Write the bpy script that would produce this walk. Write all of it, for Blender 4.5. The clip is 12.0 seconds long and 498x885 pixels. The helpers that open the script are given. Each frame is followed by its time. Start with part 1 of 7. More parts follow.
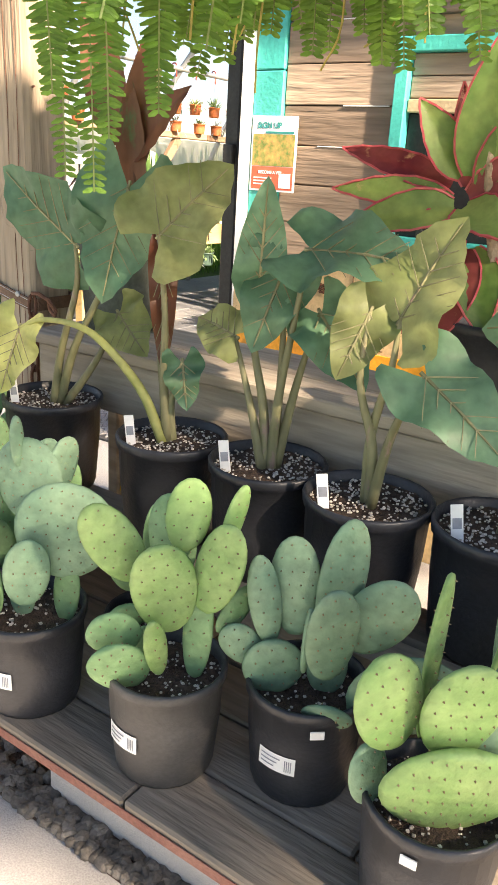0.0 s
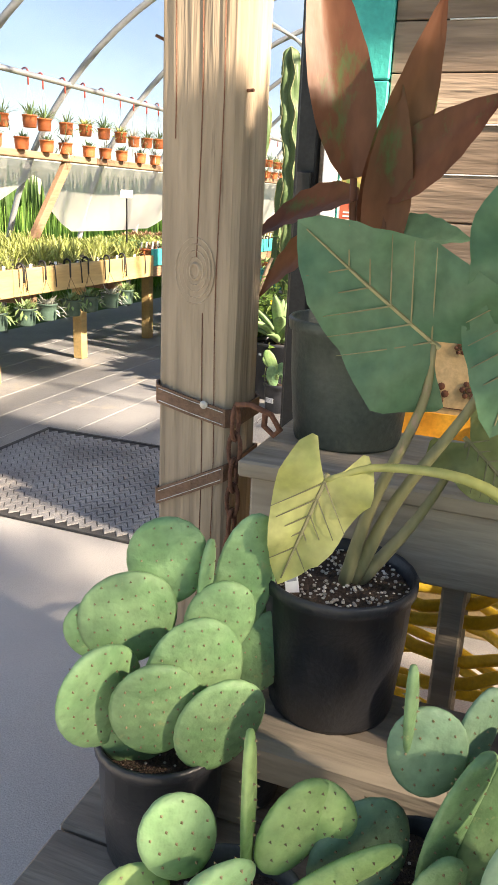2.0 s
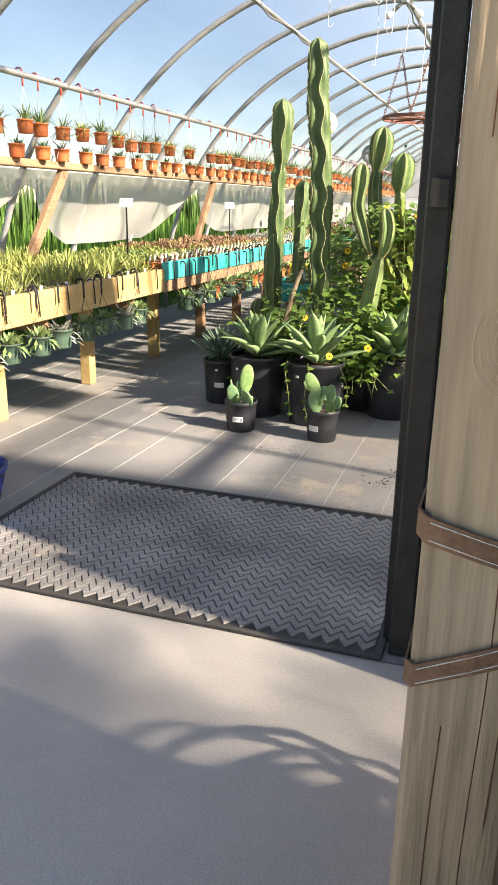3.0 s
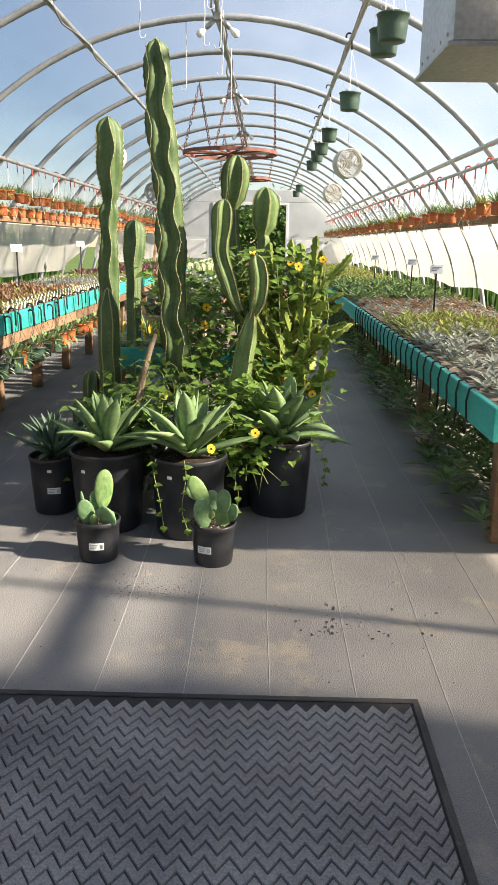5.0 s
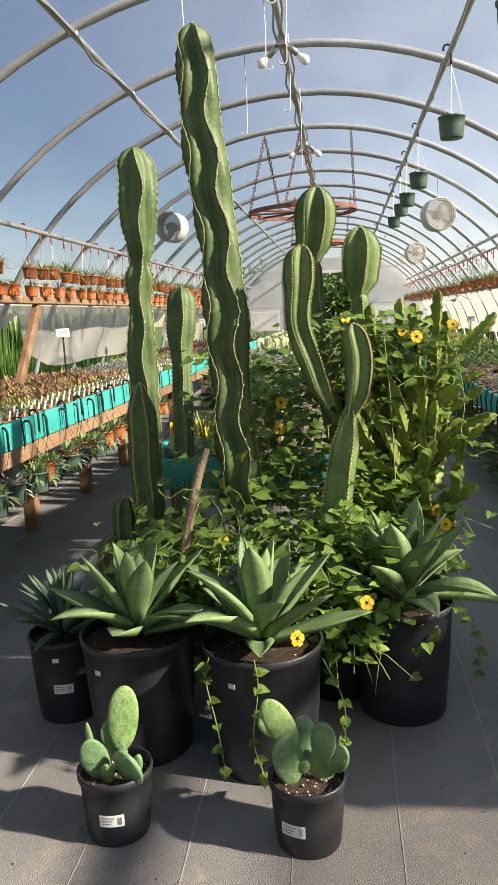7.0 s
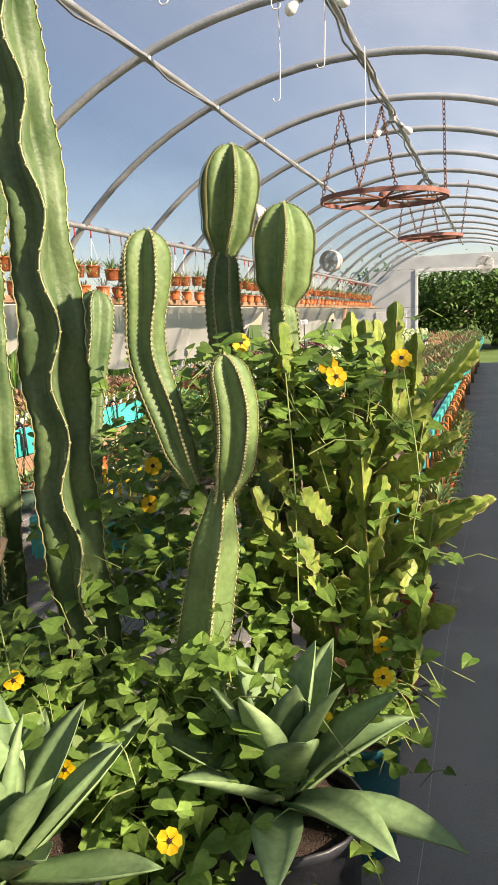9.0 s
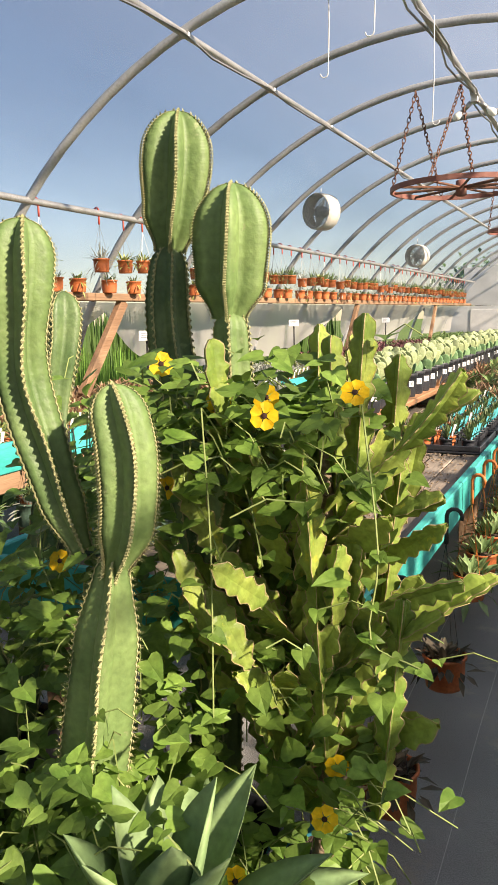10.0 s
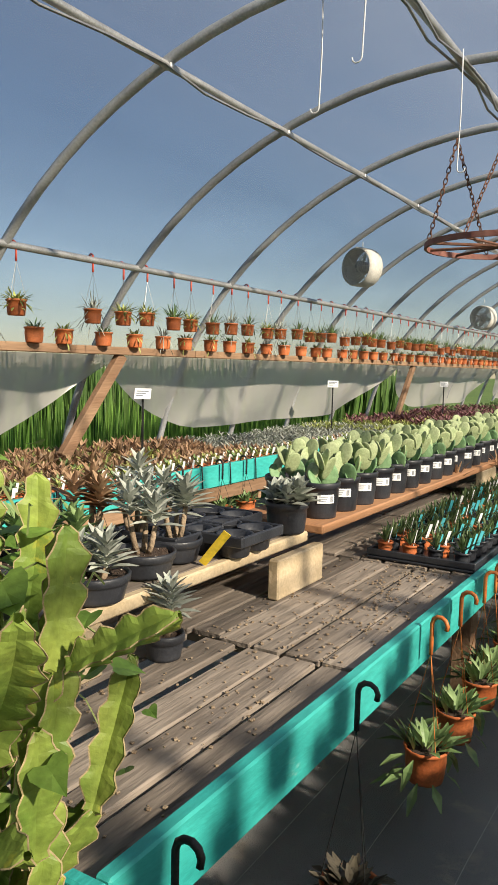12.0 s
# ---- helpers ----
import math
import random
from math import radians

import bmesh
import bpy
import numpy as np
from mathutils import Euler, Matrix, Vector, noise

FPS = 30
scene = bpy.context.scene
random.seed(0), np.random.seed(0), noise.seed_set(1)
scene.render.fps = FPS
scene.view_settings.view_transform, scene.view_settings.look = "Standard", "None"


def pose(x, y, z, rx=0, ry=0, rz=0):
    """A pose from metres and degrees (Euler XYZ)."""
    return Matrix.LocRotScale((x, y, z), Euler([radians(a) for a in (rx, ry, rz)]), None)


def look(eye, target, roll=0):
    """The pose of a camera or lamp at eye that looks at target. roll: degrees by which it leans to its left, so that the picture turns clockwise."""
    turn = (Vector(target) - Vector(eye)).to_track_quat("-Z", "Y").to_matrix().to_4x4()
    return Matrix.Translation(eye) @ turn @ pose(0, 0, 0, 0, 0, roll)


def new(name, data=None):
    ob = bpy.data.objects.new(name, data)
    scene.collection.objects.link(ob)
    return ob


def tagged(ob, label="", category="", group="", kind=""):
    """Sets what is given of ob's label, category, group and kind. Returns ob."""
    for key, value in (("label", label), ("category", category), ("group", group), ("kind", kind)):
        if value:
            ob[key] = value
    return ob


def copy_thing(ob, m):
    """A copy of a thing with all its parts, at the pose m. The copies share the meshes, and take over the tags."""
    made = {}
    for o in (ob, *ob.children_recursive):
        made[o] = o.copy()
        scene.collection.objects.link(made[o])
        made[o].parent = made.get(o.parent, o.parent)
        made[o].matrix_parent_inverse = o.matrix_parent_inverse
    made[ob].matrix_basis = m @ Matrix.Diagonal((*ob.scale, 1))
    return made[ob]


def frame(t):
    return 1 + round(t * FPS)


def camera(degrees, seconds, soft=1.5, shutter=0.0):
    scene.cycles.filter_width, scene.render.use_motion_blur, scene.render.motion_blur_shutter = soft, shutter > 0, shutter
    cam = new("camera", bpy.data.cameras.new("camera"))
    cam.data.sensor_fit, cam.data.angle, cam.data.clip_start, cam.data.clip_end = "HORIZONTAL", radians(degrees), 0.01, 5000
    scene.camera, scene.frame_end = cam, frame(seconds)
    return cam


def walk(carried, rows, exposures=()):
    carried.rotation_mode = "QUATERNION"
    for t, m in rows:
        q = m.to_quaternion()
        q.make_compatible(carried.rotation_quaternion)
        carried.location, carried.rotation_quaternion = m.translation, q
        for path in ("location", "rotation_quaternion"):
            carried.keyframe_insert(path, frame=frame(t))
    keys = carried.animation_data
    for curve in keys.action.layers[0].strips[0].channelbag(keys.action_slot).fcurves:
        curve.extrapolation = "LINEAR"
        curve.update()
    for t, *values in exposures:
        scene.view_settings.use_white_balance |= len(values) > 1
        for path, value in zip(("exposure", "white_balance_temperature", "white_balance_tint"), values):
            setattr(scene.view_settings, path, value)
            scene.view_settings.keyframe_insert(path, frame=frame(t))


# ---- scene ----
cam = camera(36.1, 12.0)
PATH = [
    (0, (3.068, -2.774, 1.411), (2.023, -1.208, 0.735), 3.5),
    (0.5, (2.770, -2.754, 1.404), (1.863, -1.098, 0.744), 4.3),
    (1, (2.431, -2.653, 1.414), (1.525, -0.992, 0.766), 4.0),
    (1.5, (2.126, -2.637, 1.393), (1.355, -0.898, 0.776), 4.1),
    (2, (1.835, -2.604, 1.405), (1.173, -0.818, 0.798), 2.6),
    (2.5, (1.504, -2.409, 1.416), (0.869, -0.612, 0.811), 1.7),
    (2.7, (1.388, -2.344, 1.421), (0.766, -0.541, 0.817), 1.5),
    (4.3, (0.644, -1.499, 1.453), (0.349, 0.398, 0.893), 0.3),
    (4.5, (0.574, -1.376, 1.454), (0.371, 0.539, 0.914), 0.8),
    (5, (0.447, -1.053, 1.464), (0.407, 0.882, 0.958), 0.7),
    (5.5, (0.399, -0.649, 1.463), (0.364, 1.297, 1.003), 0.1),
    (6, (0.305, -0.279, 1.453), (0.267, 1.675, 1.029), -1.6),
    (6.5, (0.249, 0.058, 1.459), (0.165, 2.019, 1.078), -2.7),
    (6.7, (0.283, 0.193, 1.445), (0.123, 2.157, 1.101), -2.9),
    (8.3, (0.683, 1.210, 1.443), (0.292, 3.148, 1.142), -2.8),
    (8.5, (0.782, 1.323, 1.452), (0.315, 3.244, 1.152), -2.4),
    (9, (0.970, 1.578, 1.476), (0.354, 3.454, 1.158), -2.1),
    (9.5, (1.054, 1.886, 1.497), (0.412, 3.752, 1.171), -1.0),
    (10, (1.143, 2.136, 1.505), (0.297, 3.919, 1.181), -1.5),
    (10.5, (1.269, 2.414, 1.533), (0.256, 4.108, 1.211), -0.2),
    (11, (1.270, 2.687, 1.530), (0.243, 4.377, 1.234), 0.6),
    (11.5, (1.254, 2.898, 1.555), (0.211, 4.586, 1.304), 0.8),
    (12, (1.359, 3.034, 1.601), (0.322, 4.732, 1.402), 1.4),
]
EXPOSURES = [(0, 2.5, 7700, 18), (1.6, 2.4, 7600, 17), (2.5, 2.2, 7500, 16), (4.3, 1.85, 7200, 13), (6.0, 1.5, 7200, 14), (6.5, 1.4, 7200, 14), (9, 1.6, 7600, 17), (10.5, 1.6, 7600, 17), (12, 0.95, 7100, 11)]
walk(cam, [(t, look(eye, target, roll)) for t, eye, target, roll in PATH], EXPOSURES)

# ---- light ----
SUN_DIR = Vector((0.86, -0.20, 0.52)).normalized()
world = bpy.data.worlds.new("daylight")
scene.world = world
world.use_nodes = True
wn = world.node_tree
sky = wn.nodes.new("ShaderNodeTexSky")
sky.sky_type = "NISHITA"
sky.sun_disc = False
sky.sun_elevation = math.asin(SUN_DIR.z)
sky.sun_rotation = math.atan2(SUN_DIR.x, SUN_DIR.y)
sky.altitude = 200
sky.air_density = 0.95
sky.dust_density = 0.3
sky.ozone_density = 1.2
wn.links.new(sky.outputs[0], wn.nodes["Background"].inputs[0])
wn.nodes["Background"].inputs[1].default_value = 0.05
sun_data = bpy.data.lights.new("sun", "SUN")
sun_data.energy = 5.0
sun_data.angle = radians(1.8)
sun_data.color = (1.0, 0.90, 0.74)
sun = new("sun", sun_data)
sun.matrix_world = look(SUN_DIR * 30, (0, 0, 0))


# ---- materials ----
def surface(name, c1, c2, rough=0.7, scale=6.0, bump=0.2, fine=60.0, metal=0.0, through_light=0.0, stretch=(1, 1, 1),
            wear=None, wear_at=0.62, vary=0.15, spec=0.4, island=False):
    """A procedural surface: two colours mixed by broad noise, fine grain, optional worn patches, bump."""
    m = bpy.data.materials.new(name)
    m.use_nodes = True
    n, l = m.node_tree.nodes, m.node_tree.links
    p = n["Principled BSDF"]
    co = n.new("ShaderNodeTexCoord")
    info = n.new("ShaderNodeObjectInfo")
    mp = n.new("ShaderNodeMapping")
    mp.inputs["Scale"].default_value = stretch
    shift = n.new("ShaderNodeMath")
    shift.operation = "MULTIPLY"
    shift.inputs[1].default_value = 37.0
    l.new(info.outputs["Random"], shift.inputs[0])
    l.new(co.outputs["Object"], mp.inputs["Vector"])
    l.new(shift.outputs[0], mp.inputs["Location"])
    big = n.new("ShaderNodeTexNoise")
    big.inputs["Scale"].default_value = scale
    big.inputs["Detail"].default_value = 5
    small = n.new("ShaderNodeTexNoise")
    small.inputs["Scale"].default_value = fine
    small.inputs["Detail"].default_value = 3
    for t in (big, small):
        l.new(mp.outputs[0], t.inputs["Vector"])
    ramp = n.new("ShaderNodeValToRGB")
    ramp.color_ramp.elements[0].position, ramp.color_ramp.elements[1].position = 0.32, 0.68
    ramp.color_ramp.elements[0].color, ramp.color_ramp.elements[1].color = (*c1, 1), (*c2, 1)
    l.new(big.outputs["Fac"], ramp.inputs[0])
    hsv = n.new("ShaderNodeHueSaturation")
    add = n.new("ShaderNodeMapRange")
    add.inputs["To Min"].default_value, add.inputs["To Max"].default_value = 1 - 1.3 * vary, 1 + 1.3 * vary
    add.inputs["From Min"].default_value, add.inputs["From Max"].default_value = 0.25, 0.75
    l.new(small.outputs["Fac"], add.inputs["Value"])
    each = n.new("ShaderNodeMapRange")
    each.inputs["To Min"].default_value, each.inputs["To Max"].default_value = 1 - vary, 1 + vary
    if island:
        geo = n.new("ShaderNodeNewGeometry")
        l.new(geo.outputs["Random Per Island"], each.inputs["Value"])
        each.inputs["To Min"].default_value, each.inputs["To Max"].default_value = 0.65, 1.4
    else:
        l.new(info.outputs["Random"], each.inputs["Value"])
    mul = n.new("ShaderNodeMath")
    mul.operation = "MULTIPLY"
    l.new(add.outputs[0], mul.inputs[0])
    l.new(each.outputs[0], mul.inputs[1])
    l.new(mul.outputs[0], hsv.inputs["Value"])
    l.new(ramp.outputs[0], hsv.inputs["Color"])
    colour = hsv.outputs[0]
    if wear:
        wn_ = n.new("ShaderNodeTexNoise")
        wn_.inputs["Scale"].default_value = scale * 2.3
        wn_.inputs["Detail"].default_value = 8
        wn_.inputs["Roughness"].default_value = 0.7
        l.new(mp.outputs[0], wn_.inputs["Vector"])
        edge = n.new("ShaderNodeMapRange")
        edge.inputs["From Min"].default_value, edge.inputs["From Max"].default_value = wear_at, wear_at + 0.1
        l.new(wn_.outputs["Fac"], edge.inputs["Value"])
        mix = n.new("ShaderNodeMixRGB")
        mix.inputs["Color2"].default_value = (*wear, 1)
        l.new(edge.outputs[0], mix.inputs["Fac"])
        l.new(colour, mix.inputs["Color1"])
        colour = mix.outputs[0]
    l.new(colour, p.inputs["Base Color"])
    rr = n.new("ShaderNodeMapRange")
    rr.inputs["To Min"].default_value, rr.inputs["To Max"].default_value = max(0.05, rough - 0.12), min(1, rough + 0.12)
    l.new(big.outputs["Fac"], rr.inputs["Value"])
    l.new(rr.outputs[0], p.inputs["Roughness"])
    p.inputs["Metallic"].default_value = metal
    p.inputs["Specular IOR Level"].default_value = spec
    if bump:
        b = n.new("ShaderNodeBump")
        b.inputs["Strength"].default_value = bump
        b.inputs["Distance"].default_value = 0.01
        l.new(small.outputs["Fac"], b.inputs["Height"])
        l.new(b.outputs[0], p.inputs["Normal"])
    if through_light:
        tr = n.new("ShaderNodeBsdfTranslucent")
        l.new(colour, tr.inputs["Color"])
        ms = n.new("ShaderNodeMixShader")
        ms.inputs[0].default_value = through_light
        l.new(p.outputs[0], ms.inputs[1])
        l.new(tr.outputs[0], ms.inputs[2])
        l.new(ms.outputs[0], n["Material Output"].inputs["Surface"])
    return m


def film_surface(name, clear, tint, milk, bounce=0.12):
    """Greenhouse film: partly clear, partly milky, dusty in streaks, a little glossy."""
    m = bpy.data.materials.new(name)
    m.use_nodes = True
    n, l = m.node_tree.nodes, m.node_tree.links
    n.remove(n["Principled BSDF"])
    tp, tl, gl = n.new("ShaderNodeBsdfTransparent"), n.new("ShaderNodeBsdfTranslucent"), n.new("ShaderNodeBsdfGlossy")
    df = n.new("ShaderNodeBsdfDiffuse")
    tp.inputs["Color"].default_value = (*tint, 1)
    tl.inputs["Color"].default_value = (*milk, 1)
    df.inputs["Color"].default_value = (*milk, 1)
    gl.inputs["Roughness"].default_value = 0.25
    co, ns, mr = n.new("ShaderNodeTexCoord"), n.new("ShaderNodeTexNoise"), n.new("ShaderNodeMapRange")
    mp = n.new("ShaderNodeMapping")
    mp.inputs["Scale"].default_value = (1.0, 0.35, 1.0)
    l.new(co.outputs["Object"], mp.inputs["Vector"])
    l.new(mp.outputs[0], ns.inputs["Vector"])
    ns.inputs["Scale"].default_value, ns.inputs["Detail"].default_value = 1.6, 8
    mr.inputs["From Min"].default_value, mr.inputs["From Max"].default_value = 0.3, 0.75
    mr.inputs["To Min"].default_value, mr.inputs["To Max"].default_value = 1 - clear - 0.06, 1 - clear + 0.10
    l.new(ns.outputs["Fac"], mr.inputs["Value"])
    both, a, b = n.new("ShaderNodeMixShader"), n.new("ShaderNodeMixShader"), n.new("ShaderNodeMixShader")
    both.inputs[0].default_value = bounce
    l.new(tl.outputs[0], both.inputs[1])
    l.new(df.outputs[0], both.inputs[2])
    l.new(mr.outputs[0], a.inputs[0])
    l.new(tp.outputs[0], a.inputs[1])
    l.new(both.outputs[0], a.inputs[2])
    b.inputs[0].default_value = 0.03
    l.new(a.outputs[0], b.inputs[1])
    l.new(gl.outputs[0], b.inputs[2])
    l.new(b.outputs[0], n["Material Output"].inputs["Surface"])
    return m


FILM = film_surface("greenhouse film", 0.76, (0.90, 0.93, 0.98), (0.40, 0.47, 0.60))
SIDE_FILM = film_surface("taut side film", 0.42, (0.95, 0.95, 0.94), (0.62, 0.61, 0.58), 0.4)
CURTAIN = film_surface("milky film", 0.20, (0.95, 0.95, 0.92), (0.66, 0.64, 0.60), 0.5)
STEEL = surface("galvanised pipe", (0.44, 0.44, 0.44), (0.58, 0.58, 0.57), 0.45, 8, 0.1, 90, metal=0.7, wear=(0.22, 0.18, 0.15), wear_at=0.68)
HOOP = surface("painted hoop", (0.34, 0.35, 0.36), (0.44, 0.45, 0.46), 0.5, 5, 0.08, 80, metal=0.25, wear=(0.2, 0.19, 0.18), wear_at=0.66)
DULL_STEEL = surface("dull sheet steel", (0.36, 0.36, 0.35), (0.5, 0.5, 0.48), 0.4, 3, 0.05, 50, metal=0.8)
RUST = surface("rusty iron", (0.10, 0.045, 0.03), (0.20, 0.09, 0.055), 0.85, 25, 0.5, 160)
RED_RUST = surface("faded red iron", (0.20, 0.065, 0.05), (0.28, 0.13, 0.10), 0.7, 12, 0.3, 120, wear=(0.16, 0.08, 0.05), wear_at=0.58)
FABRIC = surface("grey ground fabric", (0.18, 0.18, 0.185), (0.275, 0.27, 0.265), 0.56, 1.4, 0.6, 260, wear=(0.40, 0.36, 0.31), wear_at=0.57, vary=0.3)
CONCRETE = surface("pale concrete", (0.36, 0.35, 0.34), (0.46, 0.45, 0.435), 0.85, 1.3, 0.3, 240, wear=(0.38, 0.35, 0.32), wear_at=0.66)
SEAM = surface("pale seam thread", (0.42, 0.42, 0.41), (0.56, 0.55, 0.54), 0.8, 30, 0.1, 90)
DUSTY_RIB = surface("dust on raised rubber", (0.19, 0.188, 0.19), (0.33, 0.325, 0.32), 0.8, 3, 0.3, 160, wear=(0.34, 0.31, 0.28), wear_at=0.62, vary=0.25)
RUBBER = surface("dusty black rubber", (0.035, 0.035, 0.037), (0.09, 0.088, 0.085), 0.75, 4, 0.3, 200, wear=(0.17, 0.15, 0.13), wear_at=0.62)
OLD_WOOD = surface("weathered grey wood", (0.27, 0.225, 0.175), (0.44, 0.38, 0.305), 0.85, 7, 0.7, 45, stretch=(0.12, 1, 1), wear=(0.33, 0.30, 0.25), wear_at=0.62, vary=0.2)
OLD_WOOD_Y = surface("weathered grey planks", (0.16, 0.13, 0.105), (0.31, 0.26, 0.215), 0.85, 7, 0.7, 45, stretch=(1, 0.12, 1), wear=(0.06, 0.045, 0.035), wear_at=0.63, vary=0.22)
POST_WOOD = surface("weathered post wood", (0.21, 0.165, 0.12), (0.38, 0.31, 0.235), 0.85, 9, 0.8, 50, stretch=(1, 1, 0.07), wear=(0.10, 0.075, 0.055), wear_at=0.62, vary=0.2)
BARN = surface("brown barn boards", (0.21, 0.15, 0.11), (0.39, 0.30, 0.23), 0.85, 6, 0.8, 45, stretch=(0.1, 1, 1), wear=(0.33, 0.29, 0.25), wear_at=0.63, vary=0.25)
DECK = surface("deck boards", (0.17, 0.14, 0.11), (0.31, 0.26, 0.205), 0.8, 6, 0.6, 55, stretch=(0.12, 1, 1), wear=(0.28, 0.245, 0.20), wear_at=0.60, vary=0.2)
NEW_WOOD = surface("yellow pine board", (0.50, 0.33, 0.13), (0.62, 0.45, 0.22), 0.7, 5, 0.25, 60, stretch=(1, 0.1, 1), vary=0.1)
RAW_WOOD = surface("brown stained board", (0.23, 0.13, 0.075), (0.36, 0.23, 0.14), 0.8, 5, 0.4, 60, stretch=(1, 0.1, 1), vary=0.15)
ORANGE_WOOD = surface("orange cedar board", (0.44, 0.21, 0.10), (0.56, 0.30, 0.16), 0.7, 5, 0.3, 60, stretch=(1, 0.1, 1), vary=0.1)
CREAM_WOOD = surface("cream pine block", (0.48, 0.37, 0.23), (0.60, 0.48, 0.32), 0.75, 8, 0.3, 70, vary=0.1)
TEAL = surface("turquoise paint", (0.02, 0.36, 0.33), (0.05, 0.50, 0.45), 0.55, 5, 0.25, 60, stretch=(1, 0.3, 1), wear=(0.28, 0.46, 0.42), wear_at=0.66, vary=0.1)
WHITE_PAINT = surface("white paint", (0.68, 0.69, 0.69), (0.80, 0.80, 0.79), 0.6, 5, 0.1, 50, wear=(0.5, 0.48, 0.44), wear_at=0.68, vary=0.05)
PANEL = surface("grey end wall sheet", (0.50, 0.52, 0.53), (0.62, 0.64, 0.65), 0.5, 2, 0.1, 40, vary=0.05)
BLACK_METAL = surface("black painted steel", (0.012, 0.012, 0.013), (0.03, 0.03, 0.03), 0.5, 10, 0.2, 80)
POT_BLACK = surface("black plastic pot", (0.018, 0.020, 0.026), (0.036, 0.039, 0.047), 0.42, 9, 0.12, 120, wear=(0.07, 0.065, 0.06), wear_at=0.68, spec=0.5)
POT_GREY = surface("charcoal plastic pot", (0.045, 0.045, 0.047), (0.075, 0.074, 0.075), 0.5, 9, 0.12, 120, spec=0.5)
POT_BLUE = surface("blue plastic", (0.015, 0.13, 0.18), (0.03, 0.21, 0.27), 0.4, 9, 0.1, 100)
POT_DUSTY = surface("scuffed dark green pot", (0.055, 0.07, 0.062), (0.10, 0.118, 0.105), 0.5, 5, 0.2, 90, wear=(0.20, 0.20, 0.18), wear_at=0.66)
COBALT = surface("cobalt glaze", (0.012, 0.03, 0.22), (0.02, 0.05, 0.32), 0.25, 9, 0.05, 100, spec=0.6)
POT_GREEN = surface("green plastic pot", (0.05, 0.09, 0.065), (0.08, 0.135, 0.10), 0.45, 9, 0.1, 100)
TERRA = surface("terracotta plastic", (0.48, 0.125, 0.04), (0.62, 0.19, 0.07), 0.55, 9, 0.15, 100, wear=(0.5, 0.27, 0.16), wear_at=0.7)
SOIL = surface("potting soil", (0.04, 0.025, 0.018), (0.10, 0.066, 0.048), 0.95, 60, 1.0, 220, wear=(0.24, 0.15, 0.10), wear_at=0.62)
PERLITE = surface("perlite grains", (0.40, 0.36, 0.31), (0.60, 0.56, 0.50), 0.9, 80, 0.2, 200, island=True)
LABEL = surface("paper label", (0.78, 0.80, 0.80), (0.85, 0.86, 0.85), 0.6, 20, 0.02, 60, vary=0.04)
INK = surface("label ink", (0.20, 0.22, 0.26), (0.28, 0.30, 0.34), 0.6, 20, 0.02, 60)
YELLOW_TAG = surface("yellow tag", (0.72, 0.50, 0.03), (0.80, 0.60, 0.06), 0.5, 20, 0.02, 60)
BLUE_TAG = surface("aqua tag", (0.05, 0.42, 0.48), (0.10, 0.52, 0.58), 0.5, 20, 0.02, 60)
PEAR = surface("prickly pear skin", (0.14, 0.28, 0.125), (0.23, 0.38, 0.19), 0.58, 14, 0.45, 48, through_light=0.06, wear=(0.30, 0.36, 0.17), wear_at=0.62)
PEAR_YELLOW = surface("young prickly pear skin", (0.18, 0.33, 0.11), (0.29, 0.43, 0.17), 0.55, 14, 0.45, 48, through_light=0.08)
PEAR_PALE = surface("pale prickly pear skin", (0.30, 0.38, 0.19), (0.43, 0.49, 0.27), 0.6, 20, 0.2, 110, through_light=0.06)
PEAR_BLUE = surface("blue prickly pear skin", (0.14, 0.26, 0.17), (0.22, 0.34, 0.22), 0.62, 14, 0.45, 48, through_light=0.05, wear=(0.28, 0.38, 0.2), wear_at=0.63)
SPOT = surface("areoles", (0.22, 0.16, 0.09), (0.35, 0.28, 0.17), 0.9, 80, 0.1, 200)
CEREUS = surface("column cactus skin", (0.075, 0.135, 0.05), (0.135, 0.20, 0.08), 0.5, 9, 0.2, 70, wear=(0.17, 0.25, 0.10), wear_at=0.60, through_light=0.03)
CEREUS_PALE = surface("pale column cactus skin", (0.105, 0.18, 0.06), (0.18, 0.265, 0.095), 0.55, 9, 0.2, 70, wear=(0.26, 0.29, 0.15), wear_at=0.62, through_light=0.03)
RIDGE = surface("pale rib crest", (0.27, 0.28, 0.13), (0.40, 0.38, 0.20), 0.8, 40, 0.2, 150)
CORK = surface("corky stem", (0.24, 0.17, 0.11), (0.38, 0.29, 0.20), 0.9, 20, 0.7, 90)
AGAVE = surface("agave leaf", (0.16, 0.27, 0.12), (0.26, 0.38, 0.17), 0.56, 6, 0.1, 60, through_light=0.12, wear=(0.30, 0.42, 0.20), wear_at=0.64)
AGAVE_DARK = surface("grey agave leaf", (0.08, 0.15, 0.10), (0.14, 0.22, 0.14), 0.5, 6, 0.1, 60, through_light=0.1)
VINE = surface("vine leaf", (0.09, 0.18, 0.03), (0.21, 0.33, 0.07), 0.5, 14, 0.15, 90, through_light=0.30, island=True)
VINE_STEM = surface("vine stem", (0.14, 0.20, 0.06), (0.24, 0.28, 0.10), 0.7, 14, 0.1, 90)
DRAGON = surface("dragon cactus stem", (0.16, 0.27, 0.05), (0.35, 0.43, 0.09), 0.5, 9, 0.2, 70, through_light=0.25, wear=(0.52, 0.50, 0.07), wear_at=0.59, vary=0.2)
